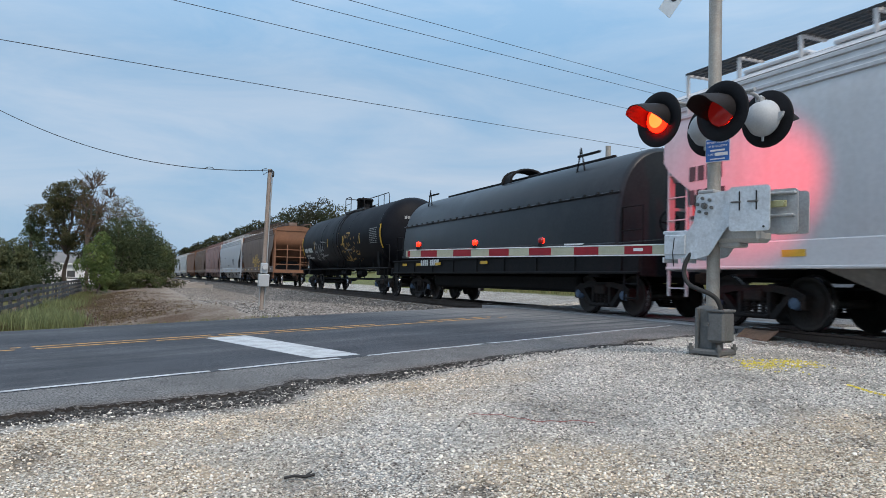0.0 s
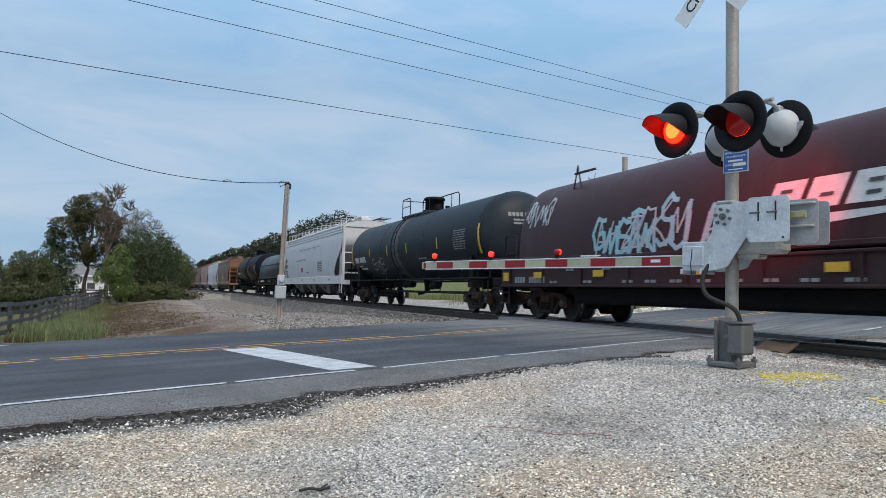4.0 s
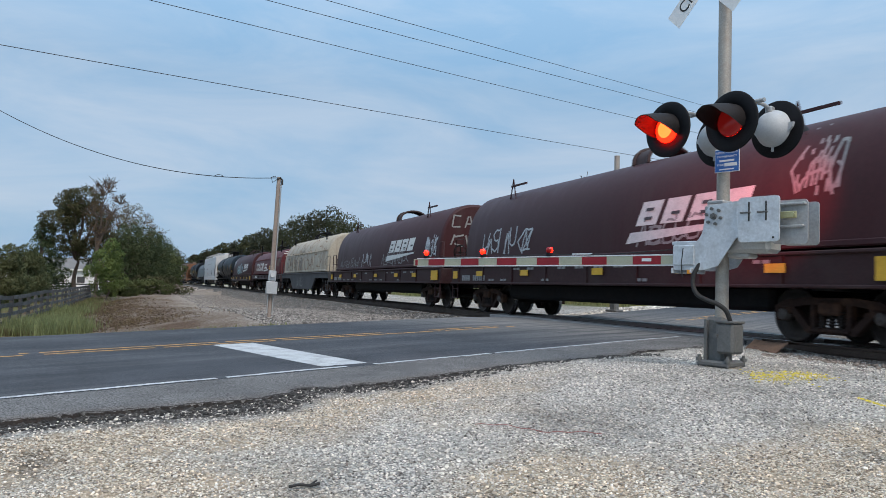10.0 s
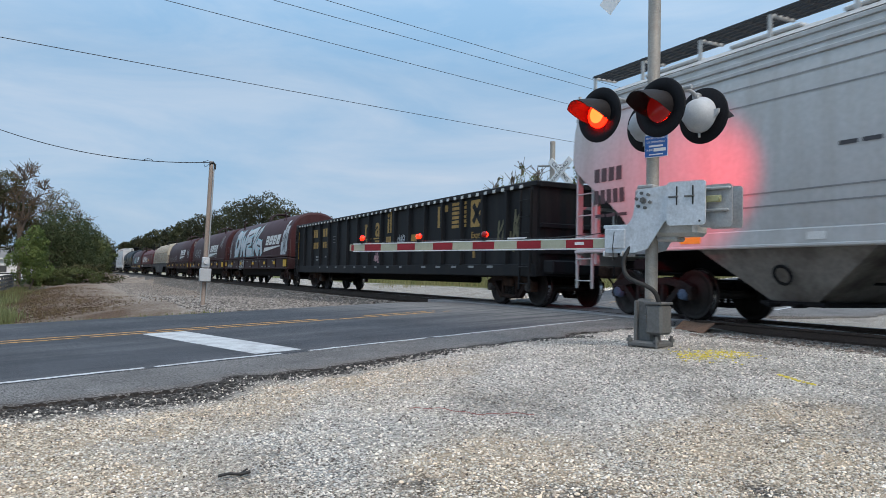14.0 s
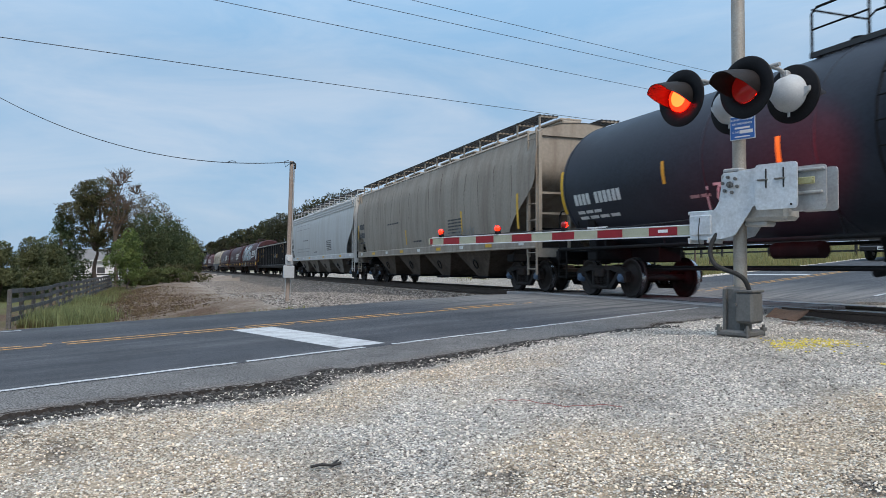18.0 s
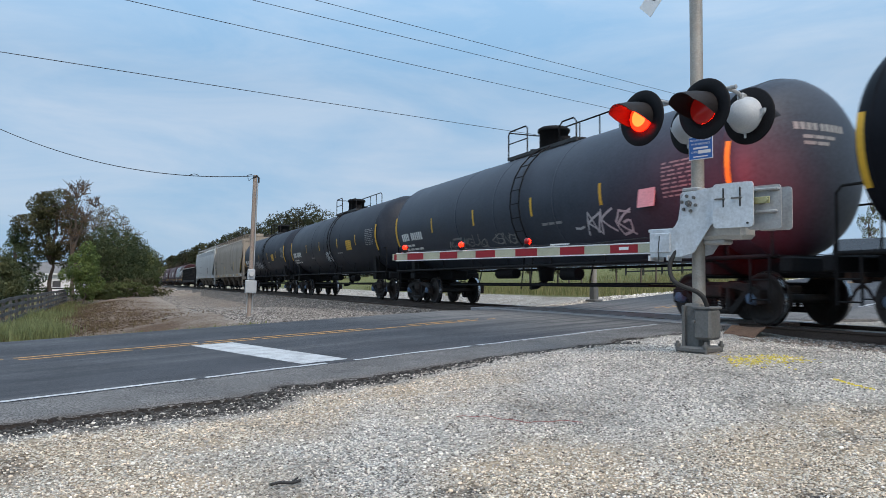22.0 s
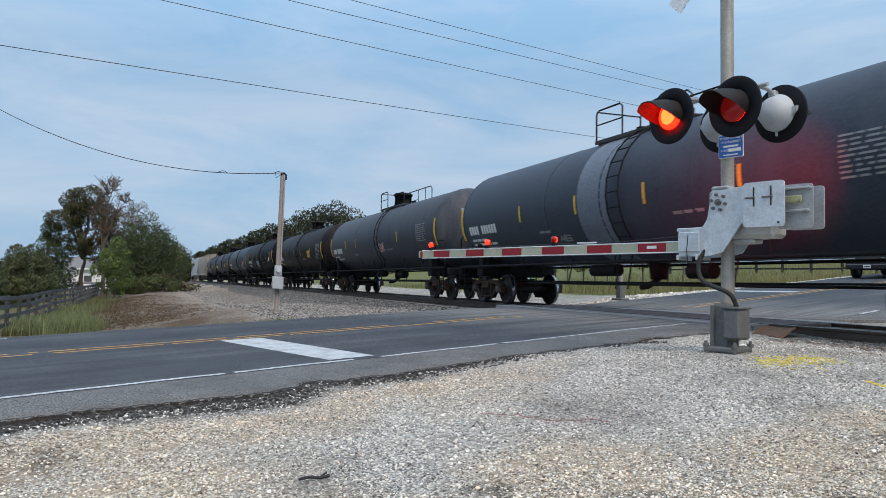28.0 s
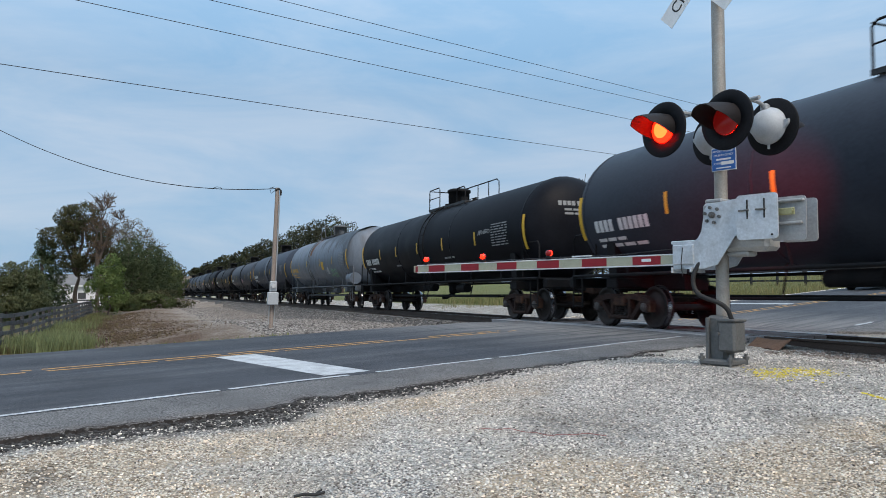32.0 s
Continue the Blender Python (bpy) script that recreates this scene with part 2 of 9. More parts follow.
    def rev(self, prof, axis="x", o=(0, 0, 0), n=24, a0=0.0, a1=2 * math.pi):
        """Turns a profile of (along, radius) round an axis."""
        full = abs(a1 - a0 - 2 * math.pi) < 1e-6
        m = n if full else n + 1
        vs = []
        for t, r in prof:
            for i in range(m):
                a = a0 + (a1 - a0) * i / n
                c, s = r * math.cos(a), r * math.sin(a)
                vs.append(Vector((t, c, s) if axis == "x" else (s, t, c) if axis == "y" else (c, s, t)) + Vector(o))
        fs = []
        for j in range(len(prof) - 1):
            for i in range(n):
                k = (i + 1) % m if full else i + 1
                fs.append((j * m + i, (j + 1) * m + i, (j + 1) * m + k, j * m + k))
        return self.add(vs, [q[::-1] for q in fs] if axis == "x" else [q[::-1] for q in fs], True)

    def ext(self, poly, axis, a, b, smooth_=False):
        """Extrudes a flat outline: along x the outline is (y, z), along y (x, z), along z (x, y)."""
        def at(p, t):
            return (t, p[0], p[1]) if axis == "x" else (p[0], t, p[1]) if axis == "y" else (p[0], p[1], t)
        n = len(poly)
        lo, hi = [at(p, a) for p in poly], [at(p, b) for p in poly]
        self.add(lo + hi, [(i, (i + 1) % n, n + (i + 1) % n, n + i) for i in range(n)], smooth_)
        self.add(lo, [tuple(range(n))[::-1]])
        return self.add(hi, [tuple(range(n))])

    def sheet(self, rows, smooth_=True):
        """A skin over rows of points."""
        m = len(rows[0])
        vs = [p for row in rows for p in row]
        return self.add(vs, [(j * m + i, j * m + i + 1, (j + 1) * m + i + 1, (j + 1) * m + i)
                             for j in range(len(rows) - 1) for i in range(m - 1)], smooth_)

    def mesh(self, name, fix=True):
        me = bpy.data.meshes.new(name)
        me.from_pydata(self.v, [], self.f)
        if self.s:
            me.polygons.foreach_set("use_smooth", self.s)
        if fix and len(self.f) < 6000:
            bm = bmesh.new()
            bm.from_mesh(me)
            bmesh.ops.recalc_face_normals(bm, faces=bm.faces)
            bm.to_mesh(me)
            bm.free()
        me.update()
        return me


SMALL_MARKS = ("rust_run", "spill", "emblem_stripe", "slot", "graffiti", "road_mark", "data_block", "stencil", "caution_stencil", "notice_line", "pivot_bolt")


def part(name, mb, material, parent=None, label="", at=None):
    """Links one mesh object, as a part of its thing where a parent is given."""
    me = mb if isinstance(mb, bpy.types.Mesh) else mb.mesh(name)
    if not me.materials:
        me.materials.append(material)
    ob = new(name, me)
    ob.parent = parent
    if at is not None:
        ob.matrix_basis = at
    if label:
        ob["label"] = label
    if name in SMALL_MARKS:
        ob["kind"] = "stuff"
    return ob


def thing(name, label, category, group="", at=None):
    ob = new(name)
    ob.empty_display_size = 0.2
    if at is not None:
        ob.matrix_basis = at
    return tagged(ob, label, category, group)


def structure(name, mb, material, label, category=""):
    return tagged(part(name, mb, material), label, category or name.replace("_", " "), kind="structure")


CACHE = {}


def cached(key, make):
    if key not in CACHE:
        CACHE[key] = make()
    return CACHE[key]


# base surfaces
def road_material():
    """Asphalt worn in lengthwise bands, with pale dust where the road meets the rails."""
    m = bpy.data.materials.new("asphalt")
    m.use_nodes = True
    nt = m.node_tree
    N, L = nt.nodes.new, nt.links.new
    b = nt.nodes["Principled BSDF"]
    b.inputs["Roughness"].default_value = 0.82
    b.inputs["Specular IOR Level"].default_value = 0.3
    tc, mp, mp2 = N("ShaderNodeTexCoord"), N("ShaderNodeMapping"), N("ShaderNodeMapping")
    an = math.atan2(RA.y, RA.x)
    mp.vector_type = "TEXTURE"
    mp.inputs["Location"].default_value, mp.inputs["Rotation"].default_value = R0, (0, 0, an)
    L(tc.outputs["Object"], mp.inputs["Vector"])
    mp2.inputs["Scale"].default_value = (0.07, 1.6, 1)
    L(mp.outputs[0], mp2.inputs["Vector"])

    def noise_(src, scale, detail=5):
        n = N("ShaderNodeTexNoise")
        n.inputs["Scale"].default_value, n.inputs["Detail"].default_value, n.inputs["Roughness"].default_value = scale, detail, 0.62
        L(src, n.inputs["Vector"])
        return n.outputs["Fac"]

    def ramp(src, *stops):
        r = N("ShaderNodeValToRGB")
        e = r.color_ramp.elements
        while len(e) < len(stops):
            e.new(0.5)
        for q, (p, c) in zip(e, stops):
            q.position, q.color = p, (*c, 1)
        L(src, r.inputs[0])
        return r.outputs[0]

    def mixed(kind, f, a, c):
        x = N("ShaderNodeMix")
        x.data_type, x.blend_type = "RGBA", kind
        if isinstance(f, float):
            x.inputs[0].default_value = f
        else:
            L(f, x.inputs[0])
        L(a, x.inputs[6])
        L(c, x.inputs[7])
        return x.outputs[2]
    bands = ramp(noise_(mp2.outputs[0], 1.4), (0.32, (0.029, 0.032, 0.038)), (0.5, (0.041, 0.044, 0.051)), (0.7, (0.066, 0.069, 0.074)))
    specks = ramp(noise_(mp.outputs[0], 120, 2), (0.3, (0.42, 0.42, 0.43)), (0.5, (0.95, 0.95, 0.95)), (0.72, (2.5, 2.45, 2.4)))
    patch = ramp(noise_(mp.outputs[0], 0.9, 6), (0.35, (0.8, 0.8, 0.8)), (0.65, (1.2, 1.2, 1.2)))
    col = mixed("MULTIPLY", 1.0, mixed("MULTIPLY", 1.0, bands, specks), patch)
    # dust tracked over the crossing
    sp = N("ShaderNodeSeparateXYZ")
    L(mp.outputs[0], sp.inputs[0])
    d0, d1, mu = N("ShaderNodeMapRange"), N("ShaderNodeMapRange"), N("ShaderNodeMath")
    d0.inputs["From Min"].default_value, d0.inputs["From Max"].default_value = -4.2, -0.8
    d1.inputs["From Min"].default_value, d1.inputs["From Max"].default_value = 9.0, 4.5
    mu.operation = "MULTIPLY"
    for d in (d0, d1):
        L(sp.outputs["X"], d.inputs["Value"])
    L(d0.outputs[0], mu.inputs[0])
    L(d1.outputs[0], mu.inputs[1])
    mu2 = N("ShaderNodeMath")
    mu2.operation = "MULTIPLY"
    L(mu.outputs[0], mu2.inputs[0])
    st = ramp(noise_(mp2.outputs[0], 3.0), (0.35, (0.15, 0.15, 0.15)), (0.62, (0.95, 0.95, 0.95)))
    L(st, mu2.inputs[1])
    dust = ramp(noise_(mp.outputs[0], 40, 3), (0.3, (0.13, 0.125, 0.12)), (0.7, (0.26, 0.25, 0.24)))
    col = mixed("MIX", mu2.outputs[0], col, dust)
    L(col, b.inputs["Base Color"])
    bp = N("ShaderNodeBump")
    bp.inputs["Strength"].default_value, bp.inputs["Distance"].default_value = 0.5, 0.01
    L(noise_(mp.outputs[0], 160, 3), bp.inputs["Height"])
    L(bp.outputs[0], b.inputs["Normal"])
    return m


M_asphalt = road_material()
M_asphalt_old = mat("asphalt_shoulder", (0.135, 0.132, 0.13), 0.95, grain=65, blotch=1.5, vary=0.95, bump=1.0, dirt=(0.05, 0.05, 0.052), dirt_amt=0.6)
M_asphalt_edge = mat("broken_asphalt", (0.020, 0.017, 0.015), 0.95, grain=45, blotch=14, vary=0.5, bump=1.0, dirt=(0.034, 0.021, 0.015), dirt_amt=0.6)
M_white_line = mat("road_paint_white", (0.43, 0.45, 0.46), 0.7, grain=90, blotch=4, vary=0.2, bump=0.3, dirt=(0.20, 0.20, 0.21), dirt_amt=0.85)
M_yellow_line = mat("road_paint_yellow", (0.46, 0.25, 0.07), 0.7, grain=90, blotch=4, vary=0.2, bump=0.3, dirt=(0.2, 0.14, 0.07), dirt_amt=0.6)
M_rail = mat("rail_steel", (0.085, 0.062, 0.05), 0.6, 0.6, grain=60, vary=0.3, dirt=(0.06, 0.04, 0.03))
M_rail_top = mat("rail_head", (0.45, 0.45, 0.46), 0.22, 1.0, grain=30, vary=0.1, bump=0.05)
M_tie = mat("tie_wood", (0.075, 0.055, 0.042), 0.95, grain=50, vary=0.35, bump=0.5)
M_rust = mat("rusty_steel", (0.19, 0.095, 0.055), 0.85, 0.2, grain=50, blotch=3, vary=0.35, bump=0.4, dirt=(0.08, 0.045, 0.03))
M_stone = mat("limestone", (0.585, 0.545, 0.49), 0.95, grain=60, blotch=0.9, vary=0.2, bump=0.4, dirt=(0.25, 0.21, 0.165), dirt_amt=0.75, rand=0.55)
M_stone_buff = mat("limestone_buff", (0.60, 0.51, 0.405), 0.95, grain=60, blotch=6, vary=0.2, bump=0.4, dirt=(0.30, 0.22, 0.15), dirt_amt=0.5, rand=0.6)
M_stone_dark = mat("dark_gravel", (0.17, 0.145, 0.13), 0.95, grain=60, blotch=6, vary=0.3, bump=0.4, rand=0.6)
M_ballast = mat("ballast_stone", (0.20, 0.182, 0.166), 0.95, grain=40, vary=0.3, bump=0.4, dirt=(0.10, 0.085, 0.075), dirt_amt=0.5, rand=0.65)

# ---- ground ----
def ground_material():
    m = bpy.data.materials.new("ground")
    m.use_nodes = True
    nt = m.node_tree
    N, L = nt.nodes.new, nt.links.new
    b = nt.nodes["Principled BSDF"]
    b.inputs["Roughness"].default_value = 0.95
    b.inputs["Specular IOR Level"].default_value = 0.2
    tc, at = N("ShaderNodeTexCoord"), N("ShaderNodeVertexColor")
    at.layer_name = "zone"
    sep = N("ShaderNodeSeparateColor")
    L(at.outputs["Color"], sep.inputs[0])

    def noise_(scale, detail=4):
        n = N("ShaderNodeTexNoise")
        n.inputs["Scale"].default_value, n.inputs["Detail"].default_value = scale, detail
        n.inputs["Roughness"].default_value = 0.65
        L(tc.outputs["Object"], n.inputs["Vector"])
        return n.outputs["Fac"]

    def ramp(src, *stops):
        r = N("ShaderNodeValToRGB")
        e = r.color_ramp.elements
        while len(e) < len(stops):
            e.new(0.5)
        for q, (p, c) in zip(e, stops):
            q.position, q.color = p, (*c, 1)
        L(src, r.inputs[0])
        return r.outputs[0]

    def blend(f, a, c):
        x = N("ShaderNodeMix")
        x.data_type = "RGBA"
        L(f, x.inputs[0])
        L(a, x.inputs[6])
        L(c, x.inputs[7])
        return x.outputs[2]

    vor = N("ShaderNodeTexVoronoi")
    vor.inputs["Scale"].default_value = 64
    L(tc.outputs["Object"], vor.inputs["Vector"])
    vor2 = N("ShaderNodeTexVoronoi")
    vor2.inputs["Scale"].default_value = 34
    L(tc.outputs["Object"], vor2.inputs["Vector"])
    lot = N("ShaderNodeVertexColor")
    lot.layer_name = "lot"
    lsep = N("ShaderNodeSeparateColor")
    L(lot.outputs["Color"], lsep.inputs[0])

    def patchy(amount, scale, hard=0.25):
        """Breaks the soft border of a zone up with noise."""
        a = N("ShaderNodeMath")
        a.operation = "ADD"
        L(amount, a.inputs[0])
        L(noise_(scale, 6), a.inputs[1])
        r = N("ShaderNodeMapRange")
        r.inputs["From Min"].default_value, r.inputs["From Max"].default_value = 0.85 - hard, 0.85 + hard
        L(a.outputs[0], r.inputs["Value"])
        return r.outputs[0]

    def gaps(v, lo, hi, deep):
        """Shade between the stones, put into the colour."""
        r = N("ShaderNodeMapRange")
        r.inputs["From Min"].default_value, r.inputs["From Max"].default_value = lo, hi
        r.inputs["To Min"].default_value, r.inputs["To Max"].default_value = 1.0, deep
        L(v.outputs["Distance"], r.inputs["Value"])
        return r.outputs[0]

    def times(c, f):
        x = N("ShaderNodeVectorMath")
        x.operation = "SCALE"
        L(c, x.inputs[0])
        L(f, x.inputs["Scale"])
        return x.outputs[0]

    pebble = ramp(vor.outputs["Color"], (0.12, (0.18, 0.17, 0.158)), (0.38, (0.54, 0.51, 0.465)), (0.72, (0.90, 0.86, 0.79)))
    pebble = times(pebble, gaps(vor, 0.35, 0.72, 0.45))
    coarse = ramp(vor2.outputs["Color"], (0.12, (0.20, 0.19, 0.17)), (0.42, (0.52, 0.495, 0.445)), (0.78, (0.86, 0.825, 0.755)))
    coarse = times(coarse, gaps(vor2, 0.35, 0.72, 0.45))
    gravel = blend(ramp(noise_(1.3), (0.42, (0, 0, 0)), (0.6, (0.7, 0.7, 0.7))), pebble, coarse)
    tan = ramp(vor.outputs["Color"], (0.12, (0.24, 0.175, 0.115)), (0.42, (0.54, 0.445, 0.335)), (0.75, (0.88, 0.795, 0.66)))
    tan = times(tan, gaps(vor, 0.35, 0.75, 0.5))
    silt = ramp(noise_(34), (0.3, (0.35, 0.265, 0.18)), (0.7, (0.58, 0.48, 0.355)))
    tan = blend(ramp(noise_(2.3, 6), (0.50, (0, 0, 0)), (0.62, (0.8, 0.8, 0.8))), tan, silt)
    # black asphalt dust; beside the track it paints shade between ballast stones
    dust_and_shade = ramp(vor.outputs["Color"], (0.2, (0.03, 0.028, 0.026)), (0.6, (0.09, 0.083, 0.078)), (0.95, (0.36, 0.34, 0.31)))
    gravel = times(gravel, ramp(noise_(0.9, 6), (0.36, (1.06, 1.06, 1.06)), (0.68, (0.66, 0.66, 0.66))))
    gravel = blend(patchy(lsep.outputs["Red"], 1.6, 0.22), gravel, tan)
    gravel = blend(patchy(lsep.outputs["Green"], 3.2, 0.16), gravel, dust_and_shade)
    dirt = ramp(noise_(7), (0.3, (0.15, 0.105, 0.075)), (0.52, (0.29, 0.235, 0.19)), (0.72, (0.43, 0.39, 0.34)))
    grass = ramp(noise_(5), (0.3, (0.075, 0.085, 0.03)), (0.5, (0.13, 0.14, 0.05)), (0.72, (0.21, 0.19, 0.09)))
    mulch = ramp(noise_(14), (0.3, (0.055, 0.033, 0.023)), (0.5, (0.125, 0.077, 0.05)), (0.72, (0.27, 0.195, 0.125)))
    col = blend(sep.outputs["Red"], gravel, dirt)
    col = blend(sep.outputs["Green"], col, grass)
    col = blend(sep.outputs["Blue"], col, mulch)
    L(col, b.inputs["Base Color"])
    bp = N("ShaderNodeBump")
    bp.inputs["Strength"].default_value, bp.inputs["Distance"].default_value = 1.0, 0.03
    L(vor.outputs["Distance"], bp.inputs["Height"])
    bp.invert = True
    L(bp.outputs[0], b.inputs["Normal"])
    return m


def axis_steps(lo, a, b, hi, fine, grow=1.16):
    xs = list(np.arange(a, b, fine))
    st, x = fine, b
    while x < hi:
        xs.append(x)
        st *= grow
        x += st
    xs.append(hi)
    st, x, left = fine, a - fine, []
    while x > lo:
        left.append(x)
        st *= grow
        x -= st
    left.append(lo)
    return left[::-1] + xs


def ragged(r):
    """Where the broken edge of the asphalt runs, across the road."""
    return -1.12 + 0.18 * noise.noise(Vector((r * 0.7, 1.3, 0))) + 0.20 * noise.noise(Vector((r * 2.1, 5.3, 0))) + 0.10 * noise.noise(Vector((r * 6.5, 7.3, 0))) + 0.05 * noise.noise(Vector((r * 17, 2.3, 0)))


def lot_zone(x, y):
    """How much tan silt and how much black asphalt dust lies on the lot."""
    p = Vector((x, y, 0)) - R0
    r = p.dot(RA)
    e = ragged(r) - p.dot(RQ)
    tan = 0.62 * smooth(0.35, 0.7, e) * smooth(2.0, 0.9, e) * smooth(-5.0, -8.5, r)
    for cx, cy, k, amp in ((2.3, 4.4, 0.9, 1.0), (3.1, 5.3, 0.55, 0.8), (0.8, 4.4, 0.75, 0.9), (1.4, 3.6, 0.9, 0.85), (-1.8, 4.4, 0.8, 0.8), (-0.6, 3.6, 0.7, 0.6), (-0.2, 6.6, 0.9, 0.45)):
        tan = max(tan, amp * math.exp(-((x - cx) ** 2 + (y - cy) ** 2) / (k * k)))
    dark = smooth(-6.0, -9.5, r) * smooth(0.75, 0.05, e) * 0.9 + 0.5 * smooth(0.18, 0.0, e)
    for cx, cy, k, amp in ((2.75, 4.95, 0.22, 0.5), (1.0, 3.95, 0.30, 0.5), (0.25, 4.2, 0.22, 0.45), (2.1, 3.9, 0.25, 0.45), (3.3, 5.6, 0.2, 0.45)):
        dark = max(dark, amp * math.exp(-((x - cx) ** 2 + (y - cy) ** 2) / (k * k)))
    dark = max(dark, 0.45 * math.exp(-((x + 2.9) ** 2 + (y - 4.9) ** 2) / 0.45) * (0.6 + 0.8 * noise.noise(Vector((x * 4, y * 4, 1.1)))))
    return tan, min(dark, 1.0)


def build_ground():
    xs, ys = axis_steps(-900, -13, 12, 900, 0.17), axis_steps(-500, 1, 26, 1800, 0.17)
    # a finer mesh along the ballast bank
    xs = [x for x in xs if not -26 < x < -13] + list(np.arange(-26, -13, 0.35))
    ys = [y for y in ys if not 26 < y < 84] + list(np.arange(26.1, 84, 0.45))
    xs, ys = sorted(xs), sorted(ys)
    nx = len(xs)
    vs, zone, lots = [], [], []
    for y in ys:
        for x in xs:
            vs.append((x, y, ground_z(x, y)))
            p = Vector((x, y, 0))
            s, l = p.dot(DIR), p.dot(NRM) - TRACK_L + BEND * max(p.dot(DIR), 0) ** 2 / 2
            r, w = (p - R0).dot(RA), (p - R0).dot(RQ)
            jit = lump(x, y, 0.35, 1.6) + lump(x, y, 1.7, 0.5)
            red = green = blue = 0.0
            if l < 0 and w > 6:
                al = -l + jit
                red = smooth(7.0, 8.2, al)
                red = max(red, 0.8 * smooth(32, 48, s))
                green = 0.75 * smooth(16.0, 18.5, al)
                blue = smooth(8.2, 9.8, al) * smooth(19, 17, al) * smooth(10.5, 13.5, w + jit) * (0.5 + 0.5 * smooth(-0.1, 0.25, lump(x, y, 0.5, 1.0)))
                green = max(green, smooth(3, 6, w - 6.5 + jit) * smooth(15, 17.5, al), 0.5 * smooth(12, 15, al) * smooth(13, 9, w))
            elif l > 0:
                al = l + jit
                green = smooth(7.5, 9.5, al) * (1 if w > 9 else smooth(-2, -6, w))
                if w > 9:
                    green = smooth(5.0, 7.0, al)
                red = 0.2
            else:
                green = smooth(30, 45, -l)
                red = 0.0
            zone.append((red, green, blue, 1))
            # beside the track the second value paints shade between ballast stones
            tn, dk = lot_zone(x, y) if l < 0 and w < 0 and -l < 20 else (0.0, 0.5 * smooth(7.0, 5.5, -l) if l < 0 and w > 7 else 0.0)
            lots.append((tn, dk, 0, 1))
    fs = [(j * nx + i, j * nx + i + 1, (j + 1) * nx + i + 1, (j + 1) * nx + i) for j in range(len(ys) - 1) for i in range(nx - 1)]
    me = bpy.data.meshes.new("ground")
    me.from_pydata(vs, [], fs)
    me.polygons.foreach_set("use_smooth", [True] * len(fs))
    ca = me.color_attributes.new("zone", "FLOAT_COLOR", "POINT")
    ca.data.foreach_set("color", np.array(zone, dtype=np.float32).ravel())
    cb = me.color_attributes.new("lot", "FLOAT_COLOR", "POINT")
    cb.data.foreach_set("color", np.array(lots, dtype=np.float32).ravel())
    me.materials.append(ground_material())
    tagged(new("ground", me), "pale limestone gravel lot, bare dirt verge and rough grass", "ground", kind="structure")


build_ground()


# ---- road ----
def road_strip(w0, w1, dz, name, m, label, r0=-140.0, r1=150.0, step=0.4, cols=6, skirt=0.0):
    rs = []
    r = r0
    while r < r1:
        rs.append(r)
        r += step if -20 < r < 25 else 2.0
    rs.append(r1)
    rows = []
    for r in rs:
        a = w0(r) if callable(w0) else w0
        b = w1(r) if callable(w1) else w1
        row = []
        if skirt:
            p = on_road(r, a + 0.012, road_z(r) + dz - skirt)
            row.append(p)
        for i in range(cols + 1):
            w = a + (b - a) * i / cols
            crown = 0.02 * (1 - ((w - 3.3) / 4.0) ** 2)
            row.append(on_road(r, w, road_z(r) + dz + (crown if not 0 < r + 1.5 < 6 else 0)))
        rows.append(row)
    return structure(name, MB().sheet(rows), m, label)


def road_side(r):
    return -0.02 - 0.83 * smooth(1.0, 5.0, r)


road_strip(road_side, 6.75, -0.012, "road", M_asphalt, "worn dark grey asphalt road rising over the railway crossing", cols=8)
road_strip(lambda r: ragged(r) - 1.7 * smooth(3.0, 5.5, r), road_side, -0.014, "road_shoulder", M_asphalt_old, "crumbling grey asphalt shoulder with a broken edge", step=0.06, cols=4, skirt=0.11)


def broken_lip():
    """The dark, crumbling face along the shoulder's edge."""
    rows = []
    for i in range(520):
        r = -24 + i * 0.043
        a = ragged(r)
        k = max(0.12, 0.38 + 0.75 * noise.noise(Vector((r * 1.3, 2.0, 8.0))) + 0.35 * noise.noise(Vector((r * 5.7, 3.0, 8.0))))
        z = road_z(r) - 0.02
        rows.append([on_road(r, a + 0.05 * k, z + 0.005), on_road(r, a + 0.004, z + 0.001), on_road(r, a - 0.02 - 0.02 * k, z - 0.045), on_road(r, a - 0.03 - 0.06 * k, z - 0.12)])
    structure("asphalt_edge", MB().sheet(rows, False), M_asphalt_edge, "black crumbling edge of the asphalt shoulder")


broken_lip()


def road_mark(name, label, m, r0, r1, w0, w1, worn=0.0, step=0.12, seed=1):
    """A line of paint, worn through in places."""
    rng = random.Random(seed)
    mb = MB()
    n = max(int((r1 - r0) / step), 1)
    for i in range(n):
        a, b = r0 + (r1 - r0) * i / n, r0 + (r1 - r0) * (i + 1) / n
        g = noise.noise(Vector((a * 0.8, w0 * 3 + seed, 0))) + 0.5 * noise.noise(Vector((a * 3.7, seed, 4)))
        if worn and g < worn - 0.45:
            continue
        e0, e1 = (0.03 * noise.noise(Vector((q * 2.3, seed, 1.7))) + rng.uniform(-0.010, 0.010) for q in (a, b))
        q = []
        for r, w in ((a, w0 + e0), (b, w0 + e1), (b, w1 + e1), (a, w1 + e0)):
            crown = 0.02 * (1 - ((w - 3.3) / 4.0) ** 2) if not 0 < r + 1.5 < 6 else 0
            q.append(on_road(r, w, road_z(r) + crown - 0.008))
        mb.add(q, [(0, 1, 2, 3)])
    return structure(name, mb, m, label, "road marking")


